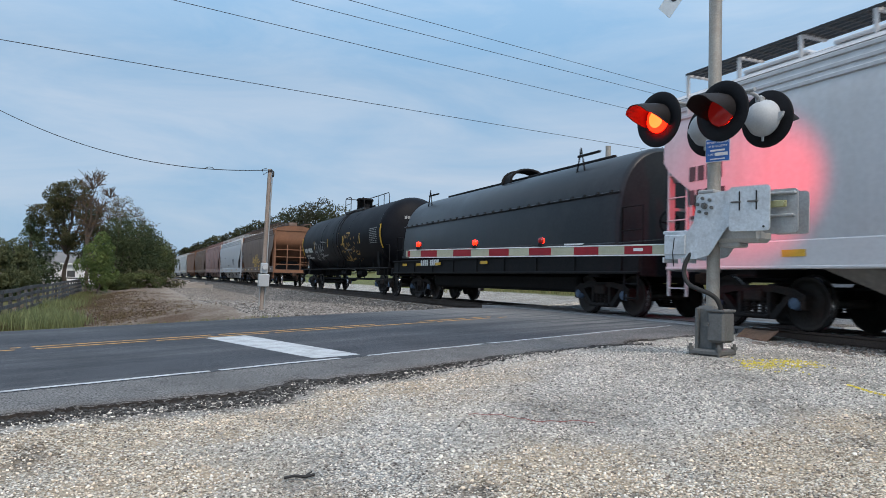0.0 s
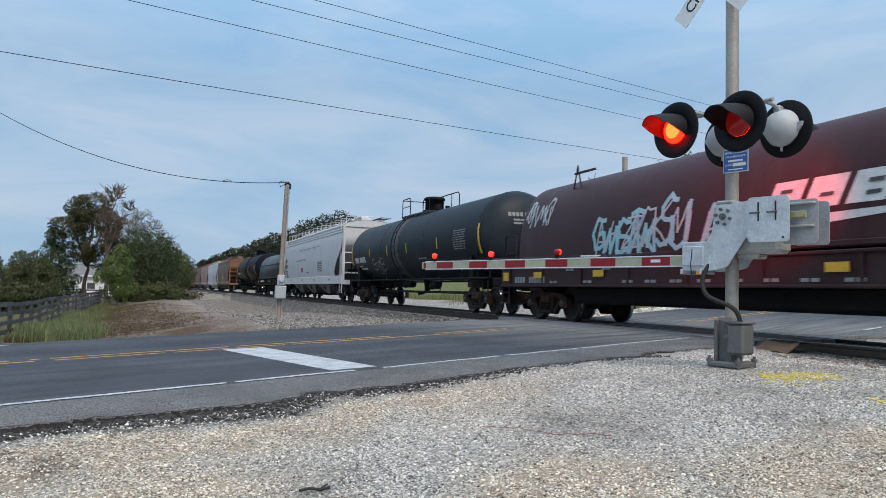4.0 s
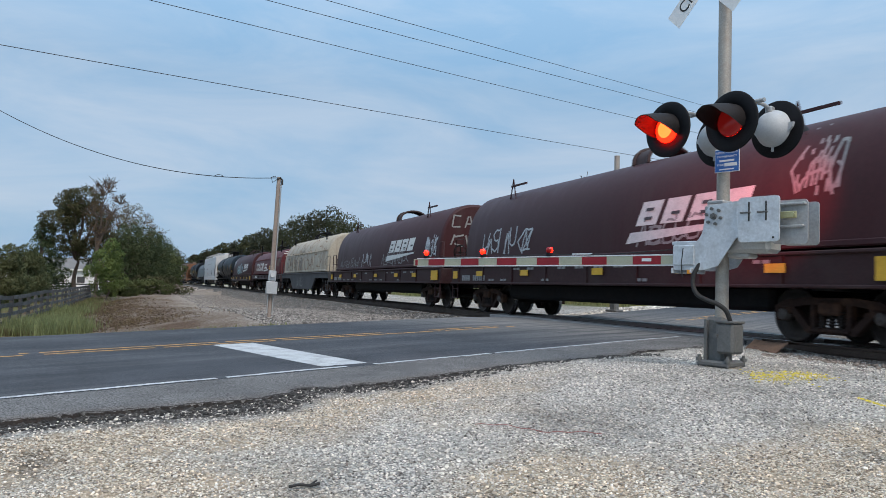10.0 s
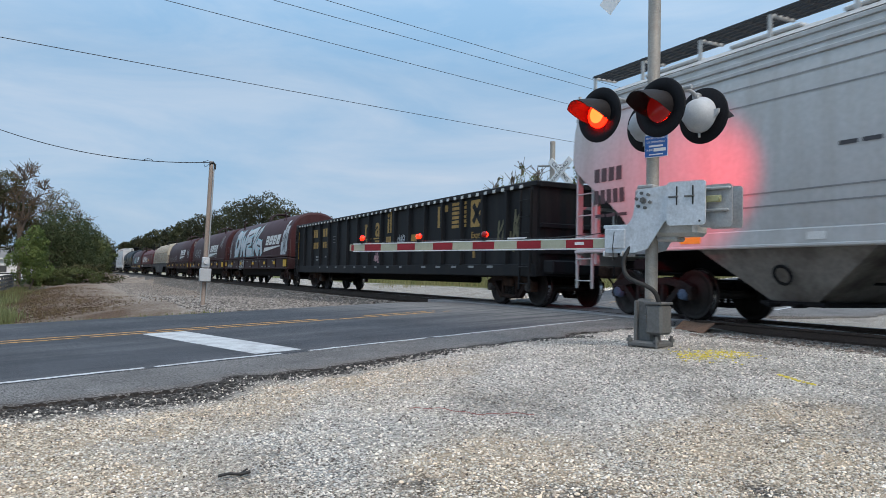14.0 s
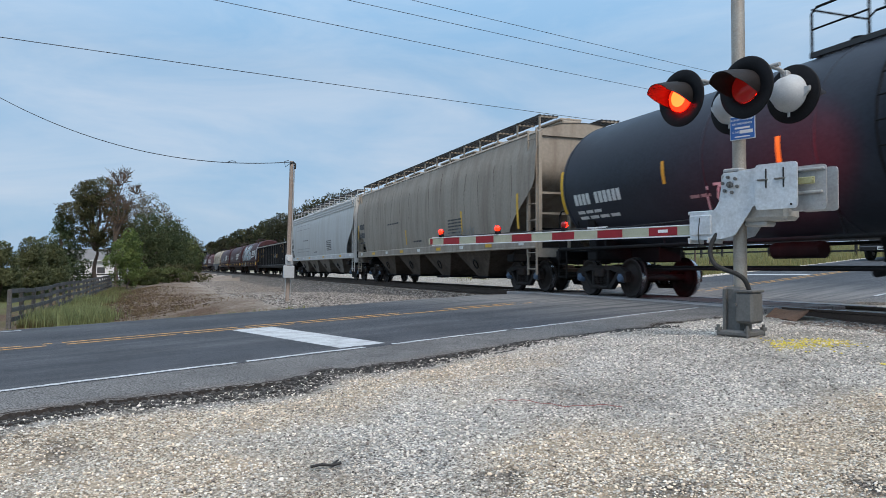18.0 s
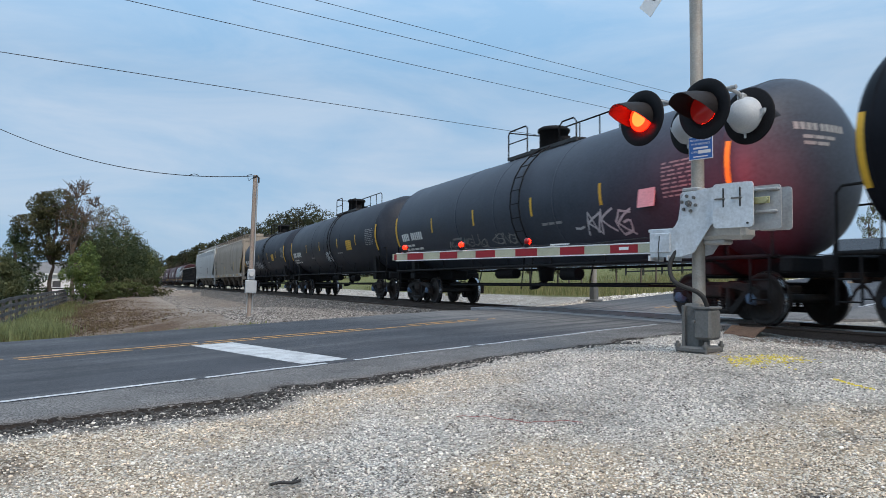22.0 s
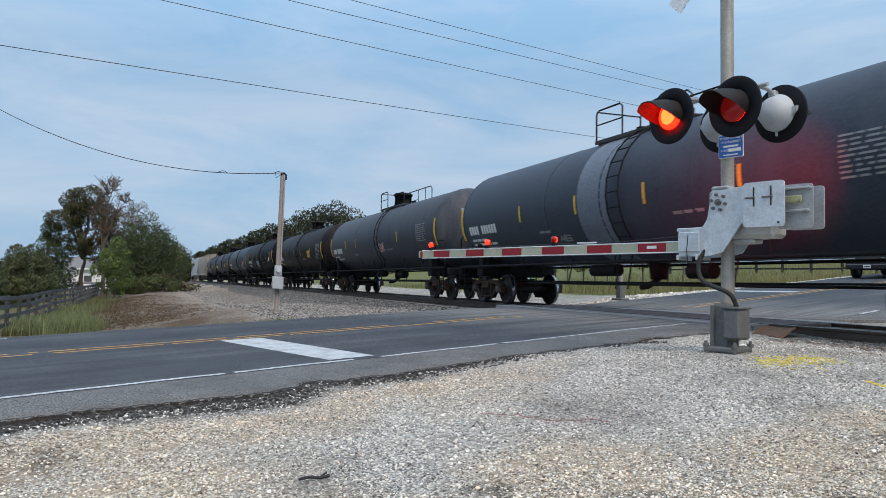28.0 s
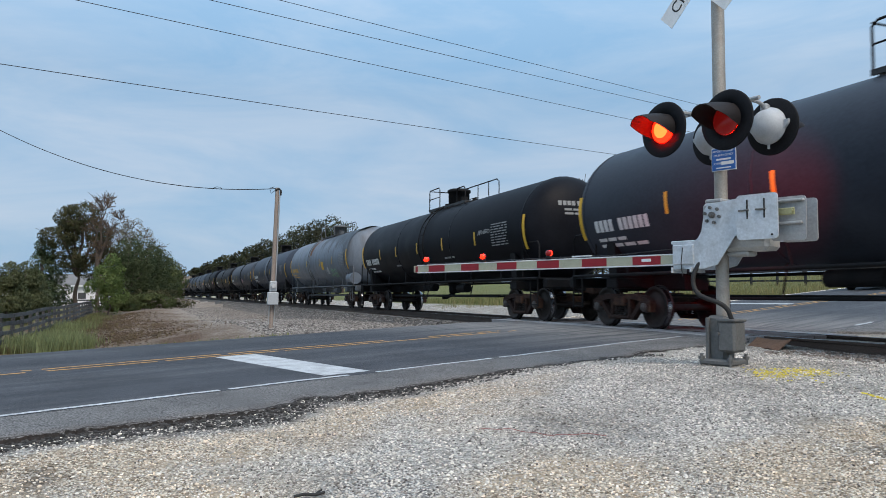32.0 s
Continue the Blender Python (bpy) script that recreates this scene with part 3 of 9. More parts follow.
road_mark("edge_line", "worn white edge line on the asphalt", M_white_line, -40, -8.0, 0.0, 0.085, worn=-0.03, step=0.035, seed=3)
road_mark("edge_line", "worn white edge line running up to the rails", M_white_line, -7.6, -0.6, 0.0, 0.075, worn=0.06, step=0.035, seed=13)
road_mark("edge_line", "white edge line beyond the rails", M_white_line, 5.2, 40, -0.76, -0.66, worn=0.1, seed=4)
road_mark("edge_line", "faint white edge line by the verge", M_white_line, -40, -10.5, 6.35, 6.45, worn=0.3, seed=5)
for k, w in enumerate((3.36, 3.63)):
    road_mark("centre_line", "double yellow centre line on the asphalt", M_yellow_line, -60, -1.6, w, w + 0.08, worn=0.2, seed=6 + k)
    road_mark("centre_line", "double yellow centre line on the asphalt", M_yellow_line, 5.0, 70, w, w + 0.08, worn=0.12, seed=8 + k)
road_mark("stop_line", "broad white stop line across the lane", M_white_line, -8.24, -7.60, 0.18, 3.28, worn=0.0, step=0.08, seed=10)
road_mark("stop_line", "broad white stop line across the far lane", M_white_line, 11.9, 12.5, 3.85, 6.4, worn=0.0, step=0.62, seed=11)


# ---- track ----
def track_run(s0, s1, prof, name, m, label, step=6.0):
    """Sweeps an outline of (side, height) along the track."""
    ss = [s0]
    while ss[-1] < s1:
        ss.append(ss[-1] + step)
    rows = [[on_track(s, a, z) for a, z in prof] for s in ss]
    return structure(name, MB().sheet(rows, False), m, label)


G = 0.7175
for sd in (-1, 1):
    c = sd * (G + 0.036)
    prof = [(c - 0.07, -0.171), (c - 0.07, -0.158), (c - 0.012, -0.142), (c - 0.009, -0.05), (c - 0.034, -0.04), (c - 0.036, -0.008), (c - 0.028, -0.001)]
    prof += [(2 * c - a, z) for a, z in prof[::-1]]
    track_run(-420, 900, prof, "rail", M_rail, "rusty brown steel rail on timber ties")
    track_run(-420, 900, [(c - 0.028, 0.001), (c + 0.028, 0.001)], "rail_head", M_rail_top, "polished running surface of the rail")
bank = [(-4.2, -1.5), (-2.1, -0.42), (-1.75, -0.22), (-1.3, -0.19), (1.3, -0.19), (1.75, -0.22), (2.1, -0.42), (4.2, -1.5)]
M_bed = mat("ballast_bed", (0.085, 0.077, 0.07), 0.95, grain=22, blotch=12, vary=0.7, bump=1.0, dirt=(0.17, 0.155, 0.14), dirt_amt=0.8)
track_run(-420, 3.0, bank, "ballast_bed", M_bed, "grey crushed stone ballast under the track")
track_run(19.5, 900, bank, "ballast_bed", M_bed, "grey crushed stone ballast under the track")

tie = cached("tie", lambda: MB().cbox((0, 0, 0), (0.22, 2.6, 0.17), 0.012).mesh("tie"))
track = thing("railway_track_ties", "dark weathered timber ties under the rails", "railway ties")
track["kind"] = "structure"
for i in range(150):
    s = -6.0 + i * 0.5
    if 8.6 < s < 20.4:
        continue
    p = on_track(s, 0, -0.26)
    part("tie", tie, M_tie, track, at=pose(p.x, p.y, p.z, 0, 0, math.degrees(TH) + 90 + (i * 37 % 7 - 3) * 0.25))

# crossing planks between and beside the rails
M_plank = mat("crossing_timber", (0.20, 0.155, 0.14), 0.85, grain=30, blotch=1.2, vary=0.3, bump=0.4, dirt=(0.32, 0.28, 0.26), dirt_amt=0.7)
M_plank2 = mat("crossing_concrete", (0.30, 0.285, 0.28), 0.85, grain=60, blotch=1.6, vary=0.25, bump=0.4, dirt=(0.18, 0.15, 0.14), dirt_amt=0.7)
crossing = thing("crossing_panels", "worn brown timber crossing planks laid between the rails", "crossing panels")
crossing["kind"] = "structure"
for lane, (a, b) in enumerate(((-1.42, -0.84), (-0.64, -0.33), (-0.32, -0.005), (0.005, 0.32), (0.33, 0.64), (0.84, 1.42))):
    for k in range(4):
        s0, s1 = 10.1 + k * 2.5, 10.1 + (k + 1) * 2.5 - 0.012
        mid = on_track((s0 + s1) / 2, (a + b) / 2, -0.085)
        me = cached(("plank", round(b - a, 3)), lambda: MB().cbox((0, 0, 0), (2.488, b - a, 0.16), 0.012).mesh("plank"))
        part("plank", me, M_plank2 if lane in (0, 5) else M_plank, crossing, at=pose(mid.x, mid.y, mid.z + 0.001 * ((k * 7 + lane * 3) % 5), 0, 0, math.degrees(TH) + 90))

# rusty end plate and asphalt wedge beside the near rail
plate = thing("end_plate", "bent rusty steel plate closing the crossing's end", "steel plate")
pm = MB()
rows = []
for i in range(9):
    f = i / 8
    a, b = on_track(9.05 + 0.75 * f, -1.02, 0), on_track(8.95 + 0.7 * f, -1.75, 0)
    rows.append([a + Vector((0, 0, -0.01 - 0.02 * f)), a.lerp(b, 0.5) + Vector((0, 0, 0.02 - 0.04 * math.sin(3 * f))), b + Vector((0, 0, -0.17 + 0.05 * math.sin(6 * f)))])
pm.sheet(rows)
pm.sheet([[p - Vector((0, 0, 0.015)) for p in row] for row in rows])
part("plate", pm, mat("old_rust", (0.17, 0.10, 0.065), 0.85, 0.1, grain=50, blotch=5, vary=0.4, bump=0.4, dirt=(0.05, 0.03, 0.022)), plate)


# ---- loose stones ----
def surface_z(x, y):
    """The ground, or the ballast bank where that stands higher."""
    z = ground_z(x, y)
    p = Vector((x, y, 0))
    s = p.dot(DIR)
    al = abs(p.dot(NRM) - TRACK_L + BEND * max(s, 0) ** 2 / 2)
    if 3.0 < s < 19.5 or al > 4.2:
        return z
    return max(z, -0.22 - 0.57 * (al - 1.75) if al < 2.1 else -0.42 - 0.514 * (al - 2.1)) if al > 1.75 else -0.2


def stones(name, label, m, count, place, size, seed):
    """One mesh of many small broken stones."""
    rng = np.random.RandomState(seed)
    t = (1 + 5 ** 0.5) / 2
    ico = np.array([(-1, t, 0), (1, t, 0), (-1, -t, 0), (1, -t, 0), (0, -1, t), (0, 1, t), (0, -1, -t), (0, 1, -t), (t, 0, -1), (t, 0, 1), (-t, 0, -1), (-t, 0, 1)], dtype=float)
    ico /= np.linalg.norm(ico[0])
    tri = np.array([(0, 11, 5), (0, 5, 1), (0, 1, 7), (0, 7, 10), (0, 10, 11), (1, 5, 9), (5, 11, 4), (11, 10, 2), (10, 7, 6), (7, 1, 8),
                    (3, 9, 4), (3, 4, 2), (3, 2, 6), (3, 6, 8), (3, 8, 9), (4, 9, 5), (2, 4, 11), (6, 2, 10), (8, 6, 7), (9, 8, 1)])
    vs, fs = [], []
    for i in range(count):
        x, y = place(rng)
        d = size(rng, x, y)
        v = ico * (0.75 + 0.5 * rng.rand(12, 1)) * (d / 2) * np.array([1.0, 0.6 + 0.4 * rng.rand(), 0.45 + 0.35 * rng.rand()])
        a = rng.rand() * 6.283
        c, s = math.cos(a), math.sin(a)
        v = v @ np.array([[c, s, 0], [-s, c, 0], [0, 0, 1]])
        v += (x, y, surface_z(x, y) + d * 0.12)
        vs.append(v)
        fs.append(tri + 12 * i)
    v, f = np.concatenate(vs), np.concatenate(fs)
    me = bpy.data.meshes.new(name)
    me.from_pydata(v.tolist(), [], f.tolist())
    me.materials.append(m)
    return tagged(new(name, me), label, name.replace("_", " "), kind="stuff")


def in_lot(rng):
    while True:
        d = 1.2 + 13 * rng.rand() ** 1.45
        if rng.rand() > smooth(1.0, 3.6, d):
            continue
        a = radians(-46 + 10 * rng.randn() * smooth(6, 1, d) + 88 * rng.rand())
        x, y = d * math.sin(a) + 0.3, d * math.cos(a)
        p = Vector((x, y, 0)) - R0
        if rng.rand() < 0.72 * lot_zone(x, y)[0] or rng.rand() < 0.8 * lot_zone(x, y)[1]:
            continue
        if p.dot(RQ) < ragged(p.dot(RA)) - 0.03 and Vector((x, y, 0)).dot(NRM) < TRACK_L - 1.5:
            return x, y


def on_bank(rng):
    while True:
        s = 19.8 + 80 * rng.rand() ** 1.9
        al = 1.45 + 6.3 * rng.rand() ** 1.25
        p = on_track(s, -al)
        if (p - R0).dot(RQ) > 7.0:
            return p.x, p.y


def by_rail(rng):
    s, al = -1 + 9.8 * rng.rand(), 1.0 + 1.5 * rng.rand() ** 1.3
    p = on_track(s, -al)
    return p.x, p.y


def along_edge(rng):
    r = -16 + 12.5 * rng.rand()
    p = on_road(r, ragged(r) - 0.42 * rng.rand() ** 2.4)
    return p.x, p.y


def in_tan(rng):
    while True:
        x, y = -3.6 + 7.6 * rng.rand(), 3.0 + 5.5 * rng.rand() ** 1.2
        p = Vector((x, y, 0)) - R0
        if p.dot(RQ) < ragged(p.dot(RA)) - 0.03 and lot_zone(x, y)[0] > 0.3 + 0.4 * rng.rand():
            return x, y


stones("gravel", "loose pale crushed limestone gravel on the lot", M_stone, 52000, in_lot, lambda g, x, y: 0.009 + 0.015 * g.rand() + (0.016 if g.rand() > 0.975 else 0), 11)
stones("gravel", "buff and brown gravel on the silty patches of the lot", M_stone_buff, 9000, in_tan, lambda g, x, y: 0.008 + 0.015 * g.rand() + (0.016 if g.rand() > 0.97 else 0), 21)
stones("gravel", "scattered dark stones among the pale gravel", M_stone_dark, 11000, in_lot, lambda g, x, y: 0.009 + 0.014 * g.rand(), 22)
stones("ballast_stones", "grey crushed stone ballast beside the track", M_ballast, 26000, on_bank, lambda g, x, y: 0.04 + 0.07 * g.rand() ** 1.5, 12)
stones("ballast_stones", "brown-grey ballast stones beside the near rail", mat("ballast_brown", (0.20, 0.165, 0.14), 0.95, grain=40, vary=0.3, bump=0.4, rand=0.5), 1500, by_rail, lambda g, x, y: 0.03 + 0.045 * g.rand(), 13)
def far_gravel(rng):
    p = on_road(5.5 + 22 * rng.rand(), 6.8 + 2.6 * rng.rand() ** 1.4)
    return p.x, p.y


stones("gravel", "white gravel heaped along the road beyond the track", M_stone, 2600, far_gravel, lambda g, x, y: 0.04 + 0.08 * g.rand(), 23)
stones("asphalt_crumbs", "black crumbs broken off the asphalt edge", mat("asphalt_crumb", (0.04, 0.038, 0.036), 0.95, grain=60, vary=0.4, bump=0.4, rand=0.6), 3000, along_edge, lambda g, x, y: 0.012 + 0.035 * g.rand(), 14)

# ---- train ----
# s = u + run(t): a car's place along the track from its place u in the train
def run(t):
    k = t - 16.0
    return 11.7490 * k + 0.02245 * k * k / 2 + 0.003986 * k ** 3 / 6


MOVING, ROLLING, FLASHING = [], [], []
WHEEL_R = 0.457

M_truck = mat("cast_steel", (0.021, 0.019, 0.0185), 0.75, 0.0, grain=30, blotch=2.5, vary=0.3, bump=0.3, dirt=(0.085, 0.05, 0.036), dirt_amt=0.45, spec=0.15)
M_truck_rust = mat("cast_steel_rusty", (0.030, 0.018, 0.015), 0.8, 0.0, spec=0.15, grain=30, blotch=2.5, vary=0.3, bump=0.3, dirt=(0.16, 0.085, 0.05), dirt_amt=0.6)
M_wheel = mat("wheel_steel", (0.032, 0.028, 0.026), 0.6, 0.5, grain=20, blotch=2, vary=0.25, bump=0.2, dirt=(0.10, 0.07, 0.055))
M_tread = mat("wheel_tread", (0.40, 0.40, 0.41), 0.25, 1.0, grain=20, vary=0.1, bump=0.05)
M_cap_blue = mat("bearing_cap_blue", (0.085, 0.13, 0.20), 0.6, grain=40, blotch=6, vary=0.2)
M_cap_dark = mat("bearing_cap_dark", (0.08, 0.07, 0.065), 0.6, 0.3, grain=40, blotch=6, vary=0.2)
M_black = mat("underframe_black", (0.010, 0.010, 0.011), 0.7, grain=30, blotch=2, vary=0.3, dirt=(0.035, 0.029, 0.026), dirt_amt=0.4, spec=0.12)
M_rubber = mat("hose_rubber", (0.02, 0.02, 0.02), 0.7, grain=40)
M_yellow = mat("reflector_yellow", (0.62, 0.36, 0.03), 0.5, grain=60, blotch=6, vary=0.12, bump=0.05)
M_white = mat("stencil_white", (0.62, 0.62, 0.60), 0.7, grain=60, blotch=7, vary=0.15, bump=0.05, dirt_amt=0.5)
M_white_dim = mat("stencil_faded", (0.25, 0.25, 0.25), 0.75, grain=60, blotch=7, vary=0.2, bump=0.05, dirt_amt=0.6)
M_dark_ink = mat("stencil_dark", (0.06, 0.06, 0.065), 0.7, grain=60, vary=0.15, bump=0.05)
M_gold = mat("lettering_gold", (0.66, 0.40, 0.10), 0.65, grain=50, blotch=3, vary=0.15, bump=0.05, dirt=(0.25, 0.15, 0.06), dirt_amt=0.5)
M_red_ink = mat("stencil_red", (0.45, 0.05, 0.04), 0.6, grain=50, vary=0.15, bump=0.05)
M_cyan = mat("graffiti_cyan", (0.30, 0.52, 0.56), 0.6, grain=30, blotch=3, vary=0.15, bump=0.05)
M_pale = mat("graffiti_pale", (0.46, 0.48, 0.50), 0.6, grain=30, blotch=3, vary=0.15, bump=0.05)
M_pink = mat("graffiti_pink", (0.60, 0.35, 0.36), 0.6, grain=30, blotch=3, vary=0.15, bump=0.05)
M_grate = mat("walkway_grating", (0.05, 0.05, 0.052), 0.6, 0.5, grain=60, vary=0.3)


def side_frame_mesh():
    mb = MB()
    top = [(-1.08, 0.46), (-1.08, 0.60), (-0.86, 0.70), (-0.45, 0.745), (0.45, 0.745), (0.86, 0.70), (1.08, 0.60), (1.08, 0.46), (0.98, 0.46), (0.82, 0.565), (0.45, 0.63), (-0.45, 0.63), (-0.82, 0.565), (-0.98, 0.46)]
    low = [(-0.86, 0.60), (-0.44, 0.175), (0.44, 0.175), (0.86, 0.60), (0.70, 0.585), (0.38, 0.275), (-0.38, 0.275), (-0.70, 0.585)]
    mb.ext(top, "y", -0.075, 0.075)
    mb.ext(low, "y", -0.065, 0.065)
    for sx in (-1, 1):
        mb.cbox((sx * 0.325, 0, 0.45), (0.09, 0.15, 0.42), 0.015)
        mb.cbox((sx * 0.90, 0, 0.53), (0.34, 0.19, 0.13), 0.03)
        mb.cbox((sx * 1.03, 0, 0.45), (0.10, 0.16, 0.20), 0.02)
    mb.cbox((0, 0, 0.225), (0.72, 0.24, 0.06), 0.02)
    return mb.mesh("side_frame")


def spring_mesh():
    mb = MB()
    for x in (-0.17, 0, 0.17):
        mb.cyl((x, 0, 0.26), (x, 0, 0.56), 0.045, n=8)
        for k in range(6):
            z = 0.275 + k * 0.05
            mb.rev([(z - 0.012, 0.05), (z - 0.008, 0.072), (z + 0.008, 0.072), (z + 0.012, 0.05)], "z", (x, 0, 0), 10)
    return mb.mesh("spring_group")


def bolster_mesh():
    mb = MB()
    mb.cbox((0, 0, 0.58), (0.42, 2.25, 0.22), 0.03)
    mb.cbox((0, 0, 0.70), (0.36, 1.2, 0.14), 0.03)
    mb.cyl((0, 0, 0.74), (0, 0, 0.86), 0.2, n=14)
    for sx in (-1, 1):
        mb.cbox((sx * 0.44, 0, 0.50), (0.10, 1.7, 0.12), 0.02)
        for sy in (-1, 1):
            mb.cbox((sx * 0.40, sy * 0.75, 0.46), (0.07, 0.14, 0.30), 0.02)
    return mb.mesh("truck")


def wheelset_mesh():
    mb = MB()
    mb.rev([(-0.98, 0.0), (-0.98, 0.075), (-0.70, 0.085), (-0.3, 0.075), (0.3, 0.075), (0.70, 0.085), (0.98, 0.075), (0.98, 0.0)], "y", n=12)
    for sd in (-1, 1):
        prof = [(0.665, 0.10), (0.69, 0.13), (0.735, 0.30), (0.70, 0.385), (0.672, 0.405), (0.672, 0.470), (0.685, 0.484), (0.700, 0.482), (0.718, 0.457)]
        prof += [(0.812, 0.450), (0.818, 0.442), (0.818, 0.385), (0.785, 0.372), (0.775, 0.30), (0.815, 0.15), (0.84, 0.135), (0.84, 0.09)]
        mb.rev([(sd * a, r) for a, r in prof], "y", n=32)
    return mb.mesh("wheelset")


def tread_mesh():
    return MB().rev([(-0.042, 0.4585), (0.042, 0.4525)], "y", n=32).mesh("tread")


def truck(parent, xc, rusty=False, blue=True, roll=True):
    m = M_truck_rust if rusty else M_truck
    k = "r" if rusty else "d"
    t = part("truck", cached("bolster" + k, bolster_mesh), m, parent, at=pose(xc, 0, 0))
    for sy in (-1, 1):
        part("side_frame", cached("frame" + k, side_frame_mesh), m, t, at=pose(0, sy * 1.0, 0))
        part("spring_nest", cached("spring", spring_mesh), M_truck, t, at=pose(0, sy * 1.02, 0))
    for sx in (-1, 1):
        w = part("wheelset", cached("wheelset", wheelset_mesh), M_wheel, t, at=pose(sx * 0.89, 0, WHEEL_R))
        if roll:
            ROLLING.append((w, sx * 0.89))
        for sy in (-1, 1):
            cap = cached("cap" + str(blue), lambda: MB().rev([(0, 0.0), (0, 0.115), (0.05, 0.115), (0.07, 0.10), (0.13, 0.095), (0.14, 0.085), (0.14, 0.0)], "y", n=14).cbox((0, 0.145, 0), (0.07, 0.02, 0.07), 0.008).mesh("bearing_cap"))
            part("bearing_cap", cap, M_cap_blue if blue else M_cap_dark, t, at=pose(sx * 0.89, sy * 0.985, WHEEL_R, 0, 0, 0 if sy > 0 else 180))
    for sx in (-1, 1):
        for sy in (-1, 1):
            part("wheel_tread", cached("tread", tread_mesh), M_tread, t, "bright worn tread", at=pose(sx * 0.89, sy * 0.764, WHEEL_R, 0, 0, 0 if sy > 0 else 180))
    return t


def coupler_mesh():
    mb = MB()
    mb.cbox((-0.35, 0, 0.87), (0.9, 0.16, 0.18), 0.02)
    mb.cbox((0.06, 0.03, 0.87), (0.24, 0.30, 0.28), 0.05)
    mb.cbox((0.20, -0.10, 0.87), (0.16, 0.12, 0.26), 0.04)
    mb.tube([(-0.25, 0.28, 0.80), (-0.05, 0.30, 0.62), (0.12, 0.22, 0.45), (0.28, 0.10, 0.40)], 0.025)
    return mb.mesh("coupler")


def ends(parent, half):
    for sx in (-1, 1):
        part("coupler", cached("coupler", coupler_mesh), M_truck_rust, parent, at=pose(sx * (half - 0.22), 0, 0, 0, 0, 0 if sx > 0 else 180))


def ladder(parent, x, y, z0, z1, m, width=0.45, rungs=6):
    mb = MB()
    for sx in (-1, 1):
        mb.box((x + sx * width / 2, y, (z0 + z1) / 2), (0.045, 0.045, z1 - z0))
    for i in range(rungs):
        z = z0 + (z1 - z0) * (i + 0.35) / rungs
        mb.cyl((x - width / 2, y + 0.03, z), (x + width / 2, y + 0.03, z), 0.014, n=6)
    return part("ladder", mb, m, parent)


def skin_bars(mb, groups, yz, off=0.006):
    """Plain bars for stencilled marks. groups: (x of the left end as seen, z, count, bar width, height, gap); yz(z) is the side's depth."""
    for x, z, n, w, h, gap in groups:
        for i in range(n):
            xa = x - i * (w + gap)
            xb = xa - w
            k = max(1, math.ceil(h / 0.12))
            zs = [z - h / 2 + h * j / k for j in range(k + 1)]
            q = [(x_, yz(z_) + off, z_) for z_ in zs for x_ in (xa, xb)]
            mb.add(q, [(2 * j, 2 * j + 1, 2 * j + 3, 2 * j + 2) for j in range(k)])
    return mb


GLYPHS = (((0, 0), (0.1, 1), (0.7, 0.1), (0.9, 1)), ((0.9, 0.9), (0.4, 1), (0.05, 0.75), (0.3, 0.5), (0.85, 0.45), (0.95, 0.15), (0.5, 0), (0, 0.1)),
          ((0, 1), (0.1, 0.15), (0.45, 0), (0.85, 0.2), (0.9, 1)), ((0.1, 0), (0.15, 1)), ((0.9, 1), (0.15, 0.5), (0.95, 0)), ((0.5, 0), (0.05, 0.4), (0.3, 0.95), (0.8, 0.9), (0.95, 0.4), (0.5, 0)),
          ((0, 0), (0.4, 1), (0.8, 0)), ((0.15, 0.4), (0.75, 0.4)), ((0, 0.2), (0.25, 0.9), (0.45, 0.25), (0.7, 0.95), (0.95, 0.1)), ((0, 1), (0.9, 1), (0.1, 0), (1, 0)), ((0.9, 0.85), (0.3, 1), (0, 0.5), (0.3, 0), (0.9, 0.1), (0.9, 0.5), (0.5, 0.5)))


def scrawl(mb, x, z, w, h, n, yz, seed, thick=0.05, off=0.009, slant=0.15):
    """Slanted strokes of spray paint over a patch w wide and h high."""
    rng = random.Random(seed)
    step = w / n
    thick = min(thick, 0.2 * step + 0.012)
    for i in range(n):
        hh = h * rng.uniform(0.65, 1.05)
        z0 = z - h / 2 + rng.uniform(-0.1, 0.2) * h
        x0 = x - i * step + rng.uniform(-0.1, 0.1) * step
        sl = slant + rng.uniform(-0.1, 0.25)
        for g in rng.sample(GLYPHS, 2 if rng.random() < 0.45 else 1):
            pts = []
            for (ax, az), (bx, bz) in zip(g, g[1:]):
                for k in range(2):
                    f = k / 2
                    pts.append((ax + (bx - ax) * f, az + (bz - az) * f))
            pts.append(g[-1])
            pts = [(x0 - (px * 1.15 + sl * pz + rng.uniform(-0.05, 0.05)) * step, z0 + (pz + rng.uniform(-0.05, 0.05)) * hh) for px, pz in pts]
            for (xa, za), (xb, zb) in zip(pts, pts[1:]):
                d = Vector((xb - xa, zb - za))
                if d.length < 1e-4:
                    continue
                e = d.normalized() * thick * 0.3
                o = Vector((-d.y, d.x)).normalized() * thick / 2
                c = [(xa + o.x - e.x, za + o.y - e.y), (xa - o.x - e.x, za - o.y - e.y), (xb - o.x + e.x, zb - o.y + e.y), (xb + o.x + e.x, zb + o.y + e.y)]
                mb.add([(p, yz(q) + off + 0.0006 * (i % 4), q) for p, q in c], [(0, 1, 2, 3)])
    return mb


def car_thing(name, label, u):
    ob = thing(name, label, "freight car", "cars of the freight train")
    MOVING.append((ob, u))
    return ob


